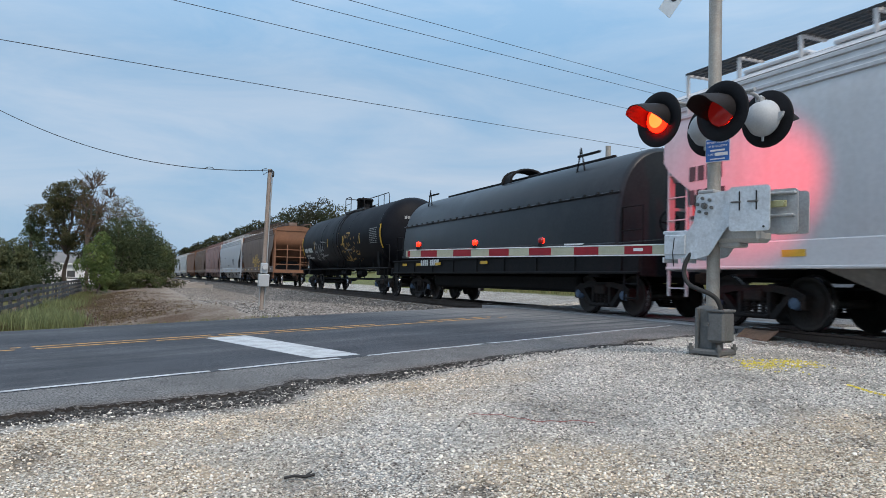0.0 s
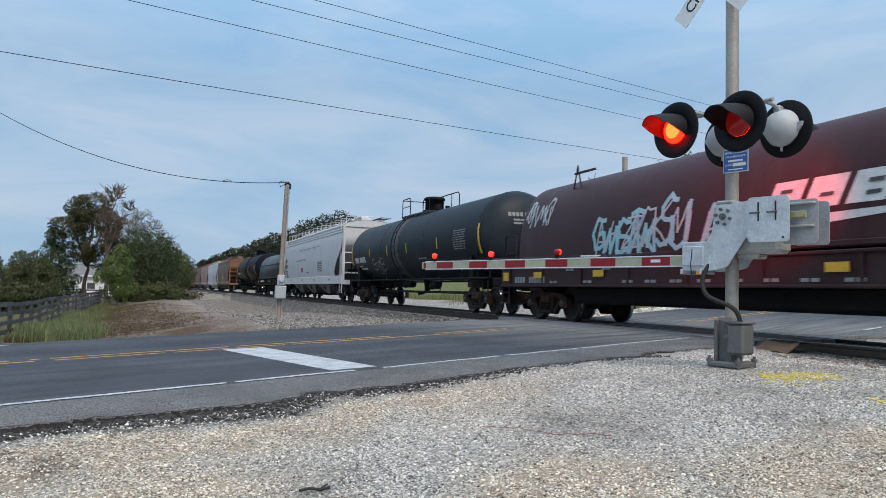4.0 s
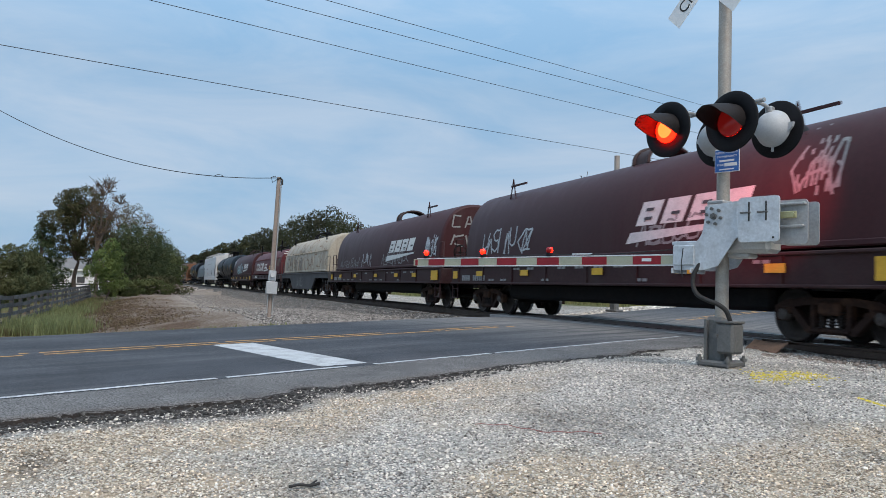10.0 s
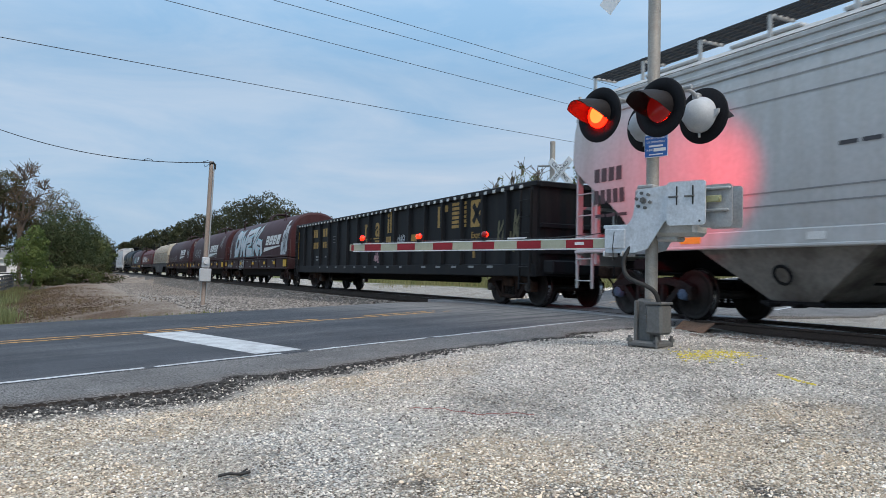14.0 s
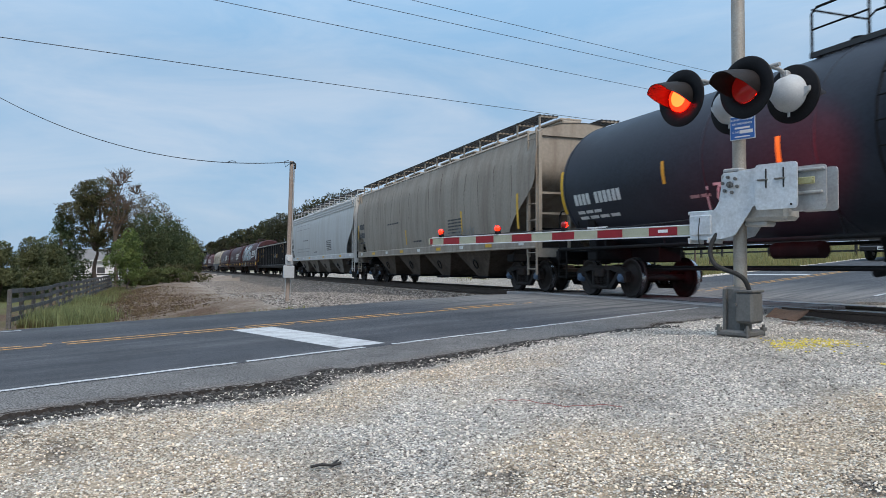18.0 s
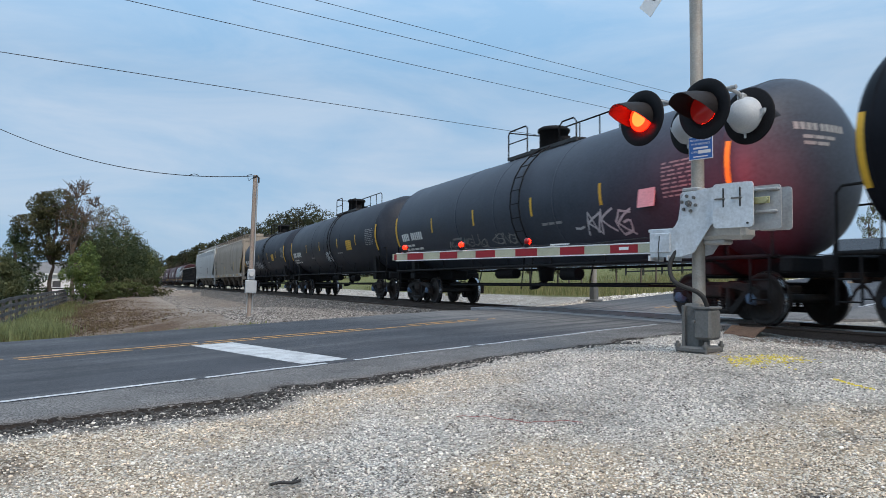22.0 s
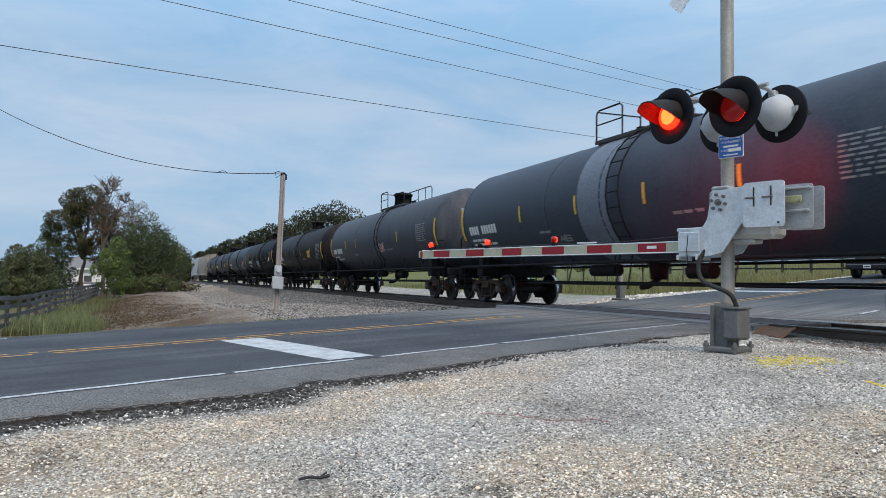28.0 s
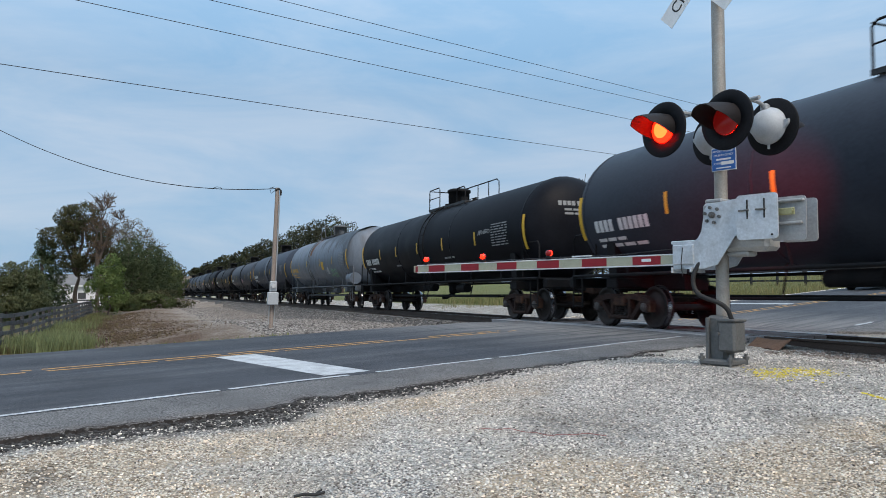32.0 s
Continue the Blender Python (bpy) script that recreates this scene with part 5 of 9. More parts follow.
def coil_car(name, label, u, half=8.65, hood_m=None, sill_m=None, hl=7.6, z1=3.78, sill_z=(0.88, 1.46), roll=True, blue=False, rusty=True,
             fish=False, brackets=True, extra=None, clips=False, end_ladders=True, hood_ribs=0, shift=None, posts=False):
    car = car_thing(name, label, u)
    shift = (-0.35 if hl == 7.6 else 0.0) if shift is None else shift

    def yz(z):
        return hood_yz(z, z1=z1)
    zs = [1.5 + (z1 - 1.5) * (1 - (1 - i / 16) ** 1.8) for i in range(17)]
    outline = [(yz(z), z) for z in zs] + [(-yz(z), z) for z in zs[::-1][1:]]
    mb = MB()
    rows = []
    for x, k in ((-hl, 0.955), (-hl + 0.04, 0.985), (-hl + 0.12, 1.0), (0, 1), (hl - 0.12, 1.0), (hl - 0.04, 0.985), (hl, 0.955)):
        rows.append([(x + shift, y * k, 1.5 + (z - 1.5) * k) for y, z in outline])
    mb.sheet(rows)
    mb.add(rows[0], [tuple(range(len(outline)))])
    mb.add(rows[-1], [tuple(range(len(outline)))[::-1]])
    hood = part("hood", mb, hood_m, car)
    part("hood_rim", MB().cbox((shift, 1.44, 1.56), (2 * hl - 0.1, 0.06, 0.10), 0.015).cbox((shift, -1.44, 1.56), (2 * hl - 0.1, 0.06, 0.10), 0.015), hood_m, car)
    for i in range(hood_ribs):
        x = shift - hl + 0.5 + i * (2 * hl - 1.0) / (hood_ribs - 1)
        part("hood_rib", MB().sheet([[(x - 0.05, y * 1.0, z) for y, z in outline], [(x - 0.035, y * 1.018 , z + 0.02) for y, z in outline], [(x + 0.035, y * 1.018, z + 0.02) for y, z in outline], [(x + 0.05, y, z) for y, z in outline]]), hood_m, car)
    zc = 2.72
    if clips:
        mb = MB()
        mb.tube([(shift - hl, yz(zc) + 0.03, zc), (shift + hl, yz(zc) + 0.03, zc)], 0.022, 6)
        for i in range(26):
            x = shift - hl + 0.3 + i * (2 * hl - 0.6) / 25
            mb.box((x, yz(zc) + 0.05, zc + 0.03), (0.10, 0.05, 0.05))
        part("hood_seam_rail", mb, hood_m, car)
    # lifting loop and stacking guides on the hood
    mb = MB()
    xl = -0.30 if shift else 0.0
    arch = [(0.62 * math.cos(math.pi * k / 12), 0.44 * math.sin(math.pi * k / 12) ** 0.8 - 0.10) for k in range(13)]
    mb.sheet([[(shift + xl + x, y * g, z1 + z * g) for y, z in arch] for x, g in ((-0.42, 0.97), (0.12, 0.97))])
    for x in (-0.42, 0.12):
        mb.tube([(shift + xl + x, y, z1 + z) for y, z in arch], 0.045, 6)
    part("lifting_loop", mb, M_loop if not clips else M_black, hood)
    if brackets:
        for x in (-hl + 2.45, hl - 2.35) if shift else (-hl + 2.2, hl - 1.6):
            for y in (0.95, -0.95):
                zb = z1 - 0.42
                if posts:
                    mb = MB().box((shift + x + 0.10, y, zb + 0.50), (0.10, 0.10, 1.1), pose(0, 0, 0, 0, -14, 0)).box((shift + x - 0.45, y * 0.6, z1 + 0.10), (1.1, 0.06, 0.08))
                else:
                    mb = MB().tube([(shift + x - 0.20, y, zb), (shift + x, y, zb + 0.66), (shift + x + 0.20, y, zb)], 0.022, 5)
                    mb.box((shift + x - 0.35, y, zb + 0.46), (0.95, 0.05, 0.05))
                part("stacking_guide", mb, hood_m if not clips else M_black, hood)
        part("ridge_rail", MB().cbox((shift, 0.25, z1 - (0.04 if shift else -0.03)), (hl * 1.5, 0.10, 0.08), 0.02), hood_m if not clips else M_black, hood)
    # frame
    z0, zt = sill_z
    xs = half - 0.45
    for sy in (-1, 1):
        mb = MB()
        if fish:
            pl = [(-xs, zt), (xs, zt), (xs, zt - 0.35), (xs - 3.4, zt - 0.35), (xs - 4.4, z0), (-xs + 4.4, z0), (-xs + 3.4, zt - 0.35), (-xs, zt - 0.35)]
            mb.ext(pl, "y", sy * 1.43 - 0.04, sy * 1.43 + 0.04)
            mb.cbox((0, sy * 1.47, zt - 0.04), (2 * xs, 0.14, 0.07), 0.015)
        else:
            mb.cbox((0, sy * 1.45, (z0 + zt) / 2), (2 * xs, 0.07, zt - z0), 0.015)
            mb.cbox((0, sy * 1.49, zt - 0.03), (2 * xs, 0.10, 0.06), 0.015)
            mb.cbox((0, sy * 1.49, z0 + 0.03), (2 * xs, 0.10, 0.06), 0.015)
            for i in range(9):
                mb.box((-xs + 0.6 + i * (2 * xs - 1.2) / 8, sy * 1.495, (z0 + zt) / 2), (0.07, 0.05, zt - z0 - 0.08))
        part("side_sill", mb, sill_m, car)
    part("deck", MB().cbox((0, 0, zt - 0.12), (2 * xs, 2.8, 0.08), 0.02), sill_m, car)
    part("centre_sill", MB().cbox((0, 0, 0.92), (2 * half - 0.8, 0.5, 0.34), 0.03).cbox((0, 0, 0.71), (half * 1.15, 1.9, 0.46), 0.08), M_black, car)
    for sx in (-1, 1):
        mb = MB()
        mb.cbox((sx * (xs - 0.03), 0, 1.15), (0.12, 2.9, 0.55), 0.02)
        for sy in (-1, 1):
            mb.tube([(sx * (xs - 0.02), sy * 1.38, 1.3), (sx * (xs - 0.02), sy * 1.38, 2.35), (sx * (xs - 0.72), sy * 1.38, 2.35), (sx * (xs - 0.72), sy * 1.38, 1.4)], 0.022)
            mb.tube([(sx * (xs - 0.02), sy * 1.38, 1.85), (sx * (xs - 0.72), sy * 1.38, 1.85)], 0.016)
            for z in (0.42, 0.72):
                mb.cyl((sx * (xs - 0.05), sy * 1.47, z), (sx * (xs - 0.5), sy * 1.47, z), 0.016, n=5)
            for q in (0.05, 0.5):
                mb.box((sx * (xs - q), sy * 1.47, 0.68), (0.035, 0.03, 0.6))
        part("end_sill", mb, sill_m, car)
    part("brake_wheel", MB().rev([(0, 0.24), (0.02, 0.27), (0.04, 0.24), (0.02, 0.22)], "x", (0, 0, 0), 18).cyl((0.0, 0, 0), (0.12, 0, 0), 0.04, n=8).box((0.02, 0, 0), (0.02, 0.5, 0.03)).box((0.02, 0, 0), (0.02, 0.03, 0.5)), M_black, car, at=pose(-xs - 0.12, 0.8, 2.0))
    for sx in (-1, 1):
        part("body_bolster", MB().cbox((sx * (half - 2.3), 0, 0.95), (0.45, 2.7, 0.2), 0.03), M_black, car)
    brake_gear(car, half)
    ends(car, half)
    for x in (half - 2.4, -half + 2.4):
        truck(car, x, rusty, blue, roll)
    if extra:
        extra(car, yz, hl + shift, xs, z0, zt)
    return car


def gondola(name, label, u, half=11.0, m=None, extra=None, roll=True):
    car = car_thing(name, label, u)
    bl, z0, z1 = half - 0.8, 0.74, 2.90
    for sy in (-1, 1):
        part("side_sheet", MB().box((0, sy * 1.40, (z0 + z1) / 2), (2 * bl, 0.03, z1 - z0)), m, car)
        mb = MB().cbox((0, sy * 1.44, z1 - 0.03), (2 * bl + 0.1, 0.16, 0.13), 0.02)
        part("top_chord", mb, m, car)
        part("side_sill", MB().cbox((0, sy * 1.43, z0 + 0.13), (2 * bl, 0.12, 0.30), 0.02), m, car)
        for i in range(18):
            x = -bl + 0.15 + i * (2 * bl - 0.3) / 17
            me = cached("gon_rib" + str(sy), lambda: MB().ext([(-0.09, 0), (-0.055, 0.11 * sy), (0.055, 0.11 * sy), (0.09, 0)], "z", z0 + 0.28, z1 - 0.09).mesh("side_rib"))
            part("side_rib", me, m, car, at=pose(x, sy * 1.41, 0))
    for sx in (-1, 1):
        part("end_sheet", MB().box((sx * bl, 0, (z0 + z1) / 2), (0.04, 2.8, z1 - z0)).cbox((sx * (bl + 0.04), 0, z1 - 0.05), (0.12, 2.9, 0.14), 0.02).cbox((sx * (bl + 0.05), 0, 1.9), (0.10, 2.8, 0.12), 0.02).cbox((sx * (bl + 0.05), 0, 1.3), (0.10, 2.8, 0.12), 0.02), m, car)
        ladder(car, sx * (bl - 0.35), 1.56, 0.42, z1 - 0.15, m, 0.42, 6)
        part("end_sill", MB().cbox((sx * (half - 0.5), 0, 0.95), (0.4, 2.7, 0.3), 0.03), m, car)
    part("floor", MB().box((0, 0, 1.05), (2 * bl, 2.78, 0.05)), m, car)
    part("centre_sill", MB().cbox((0, 0, 0.9), (2 * half - 0.8, 0.5, 0.36), 0.03).cbox((0, 0, 0.62), (9.5, 0.45, 0.22), 0.05), M_black, car)
    for i in range(46):
        x = -bl + 0.6 + i * (2 * bl - 1.2) / 45
        part("reflector", cached("gon_tag", lambda: MB().box((0, 0, 0), (0.13, 0.01, 0.08)).mesh("reflector")), M_white, car, at=pose(x, 1.526, z1 - 0.06))
    brake_gear(car, half)
    ends(car, half)
    for x in (half - 2.6, -half + 2.6):
        truck(car, x, True, False, roll)
    if extra:
        extra(car, bl)
    return car


def lettering(text, size, m, parent, at, name="lettering", depth=0.004, shear=0.0, bold=0.0, wrap=None):
    """Raised letters with the built-in font."""
    cu = bpy.data.curves.new(name, "FONT")
    cu.body, cu.size, cu.extrude, cu.shear = text, size, depth, shear
    cu.align_x, cu.align_y = "CENTER", "CENTER"
    cu.offset = bold
    ob = bpy.data.objects.new(name, cu)
    scene.collection.objects.link(ob)
    dg = bpy.context.evaluated_depsgraph_get()
    me = bpy.data.meshes.new_from_object(ob.evaluated_get(dg))
    bpy.data.objects.remove(ob)
    bpy.data.curves.remove(cu)
    me.materials.clear()
    if wrap:
        yz, zc = wrap
        for v in me.vertices:
            v.co.z += yz(zc + v.co.y) - yz(zc)
    return part(name, me, m, parent, at=at)


SIDE = Matrix(((-1, 0, 0, 0), (0, 0, 1, 0), (0, 1, 0, 0), (0, 0, 0, 1)))   # letters that face the camera's side


def emblem(car, yz, x, z, k=1.0, m=M_white, dark=M_dark_ink):
    """The owner's emblem: four slanted blocks over a long wedge."""
    for i in range(4):
        xa = x - i * 0.74 * k
        c = [(xa, z), (xa - 0.62 * k, z), (xa - 0.80 * k, z + 0.46 * k), (xa - 0.18 * k, z + 0.46 * k)]
        ob = part("emblem", MB().add([(p, yz(q) + 0.012, q) for p, q in c], [(0, 1, 2, 3)]), m, car, "white slanted block")
        for j in range(2 if i in (0, 2) else 1):
            zq = z + (0.13 + 0.17 * j + 0.05 * (i % 2)) * k
            xb = xa - (0.22 + 0.2 * (zq - z)) * k - 0.04 * i
            c = [(xb, zq - 0.03 * k), (xb - 0.24 * k, zq - 0.03 * k), (xb - 0.26 * k, zq + 0.03 * k), (xb - 0.02 * k, zq + 0.03 * k)]
            part("emblem_stripe", MB().add([(p, yz(q) + 0.018, q) for p, q in c], [(0, 1, 2, 3)]), dark, ob)
    c = [(x + 0.30 * k, z - 0.34 * k), (x - 3.0 * k, z - 0.12 * k), (x - 3.05 * k, z - 0.07 * k), (x + 0.15 * k, z - 0.12 * k)]
    part("emblem", MB().add([(p, yz(q) + 0.012, q) for p, q in c], [(0, 1, 2, 3)]), m, car, "white wedge")


def chunky(mb, lines, thick, yz, off):
    """Broad sprayed strokes along bent lines, with squared joints."""
    for k, ln in enumerate(lines):
        for (xa, za), (xb, zb) in zip(ln, ln[1:]):
            d = Vector((xb - xa, zb - za)).normalized()
            o = Vector((-d.y, d.x)) * thick / 2
            e = d * thick * 0.42
            c = [(xa + o.x - e.x, za + o.y - e.y), (xa - o.x - e.x, za - o.y - e.y), (xb - o.x + e.x, zb - o.y + e.y), (xb + o.x + e.x, zb + o.y + e.y)]
            n = max(int((Vector(c[0]) - Vector(c[3])).length / 0.22), 1)
            rows = []
            for q in range(n + 1):
                f = q / n
                a, b = (c[0][0] + (c[3][0] - c[0][0]) * f, c[0][1] + (c[3][1] - c[0][1]) * f), (c[1][0] + (c[2][0] - c[1][0]) * f, c[1][1] + (c[2][1] - c[1][1]) * f)
                pts = [(a[0] + (b[0] - a[0]) * g / 3, a[1] + (b[1] - a[1]) * g / 3) for g in range(4)]
                rows.append([(p, yz(z) + off + 0.0004 * k, z) for p, z in pts])
            mb.sheet(rows)
    return mb


def sill_marks(car, xs, z0, zt, seed, squares=(5.9, 3.0, -0.5, -3.4, -5.6)):
    rng = random.Random(seed)
    zm = (z0 + zt) / 2
    for x in squares:
        part("reflector", MB().box((x, 1.535, zm + 0.03), (0.42, 0.012, 0.15)), M_yellow, car)
    part("reflector", MB().box((-xs + 0.5, 1.535, zm), (0.62, 0.012, 0.34)), M_yellow, car)
    part("reflector", MB().box((xs - 0.4, 1.535, zm), (0.34, 0.012, 0.24)), M_yellow, car)
    mb = MB()
    flat = lambda z: 1.49
    skin_bars(mb, [(xs - 0.9, zm - 0.10, 4, 0.13, 0.17, 0.03), (xs - 1.75, zm - 0.10, 6, 0.12, 0.17, 0.03)], flat, 0.01)
    for i in range(14):
        skin_bars(mb, [(xs - 2.9 - i * 0.8, zm + rng.choice((-0.16, 0.14)), 2, 0.16, 0.06, 0.04)], flat, 0.01)
    part("stencil", mb, M_white_dim, car)


def tank_paint(name, c, dirt, amt=0.4, rough=0.5, streak=False, spec=0.18):
    c, dirt = [tuple(a * b for a, b in zip(q, (0.90, 0.98, 1.18))) for q in (c, dirt)]
    return mat(name, c, rough, 0.0, grain=18, blotch=0.9, vary=0.18, bump=0.06, dirt=dirt, dirt_amt=amt, spec=spec, streak=streak)


def consist():
    mar = mat("maroon_paint", (0.043, 0.0125, 0.0145), 0.5, grain=14, blotch=0.8, vary=0.12, bump=0.05, dirt=(0.058, 0.033, 0.033), dirt_amt=0.6, streak=True, spec=0.22)
    mar2 = mat("maroon_sill", (0.036, 0.0145, 0.0155), 0.6, grain=20, blotch=1.2, vary=0.2, bump=0.08, dirt=(0.06, 0.045, 0.042), dirt_amt=0.6, spec=0.22)
    red = mat("brick_red_paint", (0.088, 0.019, 0.022), 0.5, grain=14, blotch=0.8, vary=0.12, bump=0.05, dirt=(0.10, 0.055, 0.05), dirt_amt=0.5, streak=True, spec=0.22)
    beige = mat("beige_paint", (0.35, 0.315, 0.255), 0.6, grain=14, blotch=1.0, vary=0.12, bump=0.06, dirt=(0.22, 0.16, 0.11), dirt_amt=0.6, streak=True)
    coal = mat("black_hood_paint", (0.018, 0.021, 0.025), 0.33, grain=14, blotch=0.7, vary=0.15, bump=0.05, dirt=(0.045, 0.048, 0.052), dirt_amt=0.6, spec=0.22)
    lgrey = mat("light_grey_paint", (0.52, 0.52, 0.53), 0.5, grain=12, blotch=0.8, vary=0.06, bump=0.03, dirt=(0.42, 0.40, 0.39), dirt_amt=0.5, streak=True)
    lsill = mat("white_sill_paint", (0.56, 0.545, 0.545), 0.5, grain=20, blotch=1.5, vary=0.06, bump=0.03, dirt=(0.5, 0.46, 0.45))
    dgrey = mat("worn_grey_paint", (0.45, 0.455, 0.45), 0.55, grain=12, blotch=0.9, vary=0.07, bump=0.04, dirt=(0.34, 0.31, 0.28), dirt_amt=0.55, streak=True)
    tan = mat("tan_dusty_paint", (0.29, 0.25, 0.205), 0.65, grain=12, blotch=0.9, vary=0.10, bump=0.04, dirt=(0.15, 0.11, 0.085), dirt_amt=0.65, streak=True)
    brown = mat("brown_dusty_paint", (0.165, 0.115, 0.09), 0.65, grain=12, blotch=0.9, vary=0.10, bump=0.04, dirt=(0.09, 0.06, 0.045), dirt_amt=0.65, streak=True)
    rosy = mat("rosy_faded_paint", (0.31, 0.20, 0.185), 0.65, grain=12, blotch=0.9, vary=0.10, bump=0.04, dirt=(0.17, 0.12, 0.11), dirt_amt=0.65, streak=True)
    orange = mat("orange_rust_paint", (0.20, 0.092, 0.05), 0.7, grain=12, blotch=0.9, vary=0.12, bump=0.05, dirt=(0.11, 0.065, 0.045), dirt_amt=0.65)
    worn_gold = mat("worn_gold", (0.40, 0.24, 0.07), 0.7, grain=50, blotch=5, vary=0.2, bump=0.05, dirt=(0.12, 0.07, 0.03), dirt_amt=0.75)
    gon = mat("gondola_black", (0.009, 0.009, 0.0105), 0.6, grain=14, blotch=0.8, vary=0.15, bump=0.06, dirt=(0.042, 0.036, 0.032), dirt_amt=0.5, streak=True, spec=0.22)
    t_green = tank_paint("tank_green_black", (0.012, 0.0168, 0.0192), (0.0336, 0.0376, 0.0384), 0.6)
    t_grey = tank_paint("tank_charcoal", (0.023, 0.0255, 0.030), (0.048, 0.051, 0.055), 0.6)
    t_slate = tank_paint("tank_slate", (0.042, 0.047, 0.053), (0.075, 0.080, 0.085), 0.6)
    t_black = tank_paint("tank_black", (0.0068, 0.0068, 0.008), (0.019, 0.019, 0.02), 0.5, spec=0.08)
    t_brown = tank_paint("tank_brown_black", (0.0135, 0.012, 0.0115), (0.05, 0.036, 0.028), 0.6, streak=True, spec=0.1)
    t_dust = tank_paint("tank_dusty", (0.046, 0.048, 0.051), (0.105, 0.092, 0.08), 0.7, 0.5, streak=True)
    t_pale = mat("tank_pale_grey", (0.135, 0.16, 0.195), 0.45, grain=9, blotch=1.1, vary=0.07, bump=0.03, dirt=(0.085, 0.085, 0.085), dirt_amt=0.7, spec=0.3, streak=True)
    t_spill = tank_paint("tank_spill", (0.02, 0.02, 0.02), (0.05, 0.045, 0.04), 0.4, 0.35)
    t_band = tank_paint("tank_band", (0.10, 0.085, 0.075), (0.14, 0.12, 0.10), 0.5, 0.5)

    # chute colours: weathered dirt, darkened further for the shade beneath the cars
    shaded_grime = mat("chute_shaded_grime", (0.105, 0.085, 0.07), 0.8, grain=14, blotch=1.6, vary=0.2, bump=0.1, dirt=(0.035, 0.026, 0.02), dirt_amt=0.8, spec=0.15)
    shaded_grime_grey = mat("chute_shaded_grime_grey", (0.20, 0.185, 0.165), 0.8, grain=14, blotch=1.6, vary=0.15, bump=0.1, dirt=(0.05, 0.04, 0.032), dirt_amt=0.85, spec=0.15)
    # far ahead: cars that have passed before the clip
    f = dict(roll=False)
    hopper_car("covered_hopper", "grey covered hopper car far down the line", 346.0, 9.2, dgrey, chutes=3, **f)
    hopper_car("covered_hopper", "grey covered hopper car far down the line", 364.4, 9.2, lgrey, chutes=3, **f)
    hopper_car("covered_hopper", "rusty orange covered hopper car", 327.6, 9.2, orange, chutes=3, **f)
    hopper_car("covered_hopper", "dusty brown covered hopper car", 309.1, 9.2, brown, chutes=3, ribs=9, **f)
    hopper_car("covered_hopper", "faded rosy covered hopper car with ribbed sides", 290.7, 9.2, rosy, chutes=3, ribs=9, **f)
    hopper_car("covered_hopper", "clean white covered hopper car", 271.9, 9.6, lgrey, chutes=4, **f)

    def e_brown(car, yz, hl):
        part("graffiti", scrawl(MB(), 1.5, 2.0, 4.2, 0.9, 6, yz, 21, 0.08), M_gold, car, "yellowish spray paint")
    hopper_car("covered_hopper", "dusty brown covered hopper car with orange rusty ends", 253.0, 9.2, brown, chutes=4, end_m=orange, extra=e_brown, **f)

    def e_z1(car, yz, hl, zc, r):
        part("graffiti", scrawl(MB(), 5.0, zc - 0.45, 3.0, 1.0, 5, yz, 22, 0.06), M_white_dim, car, "white spray paint")
        part("graffiti", scrawl(MB(), -0.5, zc - 0.6, 3.6, 1.2, 6, yz, 23, 0.07), worn_gold, car, "yellow spray paint")
    tank_car("tank_car", "black tank car with yellow and white spray paint", 225.75, 9.25, 1.55, m=t_black, extra=e_z1)

    def e_a(car, yz, hl, xs, z0, zt):
        mb = MB()
        skin_bars(mb, [(xs - 3.2, 1.30, 4, 0.15, 0.20, 0.04), (xs - 4.1, 1.30, 5, 0.13, 0.20, 0.04)], lambda z: 1.54, 0.012)
        part("road_mark", mb, M_white, car, "stencilled road mark")
        for x in (6.4, 4.9, 3.0, -0.6):
            part("reflector", MB().box((x, 1.548, 1.25), (0.45, 0.012, 0.09)), M_yellow, car)
    coil_car("coil_car", "black covered coil car with a rounded hood", 208.2, 8.3, coal, M_black, 7.0, 3.80, (0.92, 1.42), clips=True, extra=e_a, blue=True, rusty=False)

    def e_b(car, yz, hl):
        part("graffiti", skin_bars(MB(), [(hl * 0.30, 3.35, 6, 0.9, 0.05, 0.25), (hl * 0.30, 3.25, 4, 0.9, 0.03, 0.6)], yz, 0.008), M_white_dim, car, "faint drips")
        part("caution_stencil", skin_bars(MB(), [(2.4, 2.65, 5, 0.3, 0.06, 0.06), (2.3, 1.95, 2, 0.3, 0.3, 0.05)], yz, 0.01), M_red_ink, car, "red stencilled warning")
    hopper_car("covered_hopper", "clean light grey covered hopper car with a white sill", 189.95, 9.95, lgrey, lsill, lsill, chutes=3, extra=e_b, chute_m=shaded_grime_grey, sill_z=(1.0, 1.46))

    def e_c(car, yz, hl, zc, r):
        part("spill_band", MB().rev([(0.25, r + 0.004), (1.05, r + 0.004)], "x", (0, 0, zc), 20, -1.2, 1.6), t_band, car, "brownish stained band")
        part("graffiti", scrawl(MB(), hl - 4.0, zc - 0.75, 1.9, 0.6, 4, yz, 24, 0.04), M_white_dim, car, "grey spray paint")
    tank_car("tank_car", "dark green-black tank car with yellow stripes", 170.35, 9.55, 1.45, m=t_green, stripes=(4.75, 1.9, -0.83, -4.4), panel=-6.0, lad=0.75, plat=0.95, extra=e_c, rusty=True, blue=False)

    def coil_extra(seed, art):
        def ex(car, yz, hl, xs, z0, zt):
            sill_marks(car, xs, z0, zt, seed)
            art(car, yz, hl)
        return ex

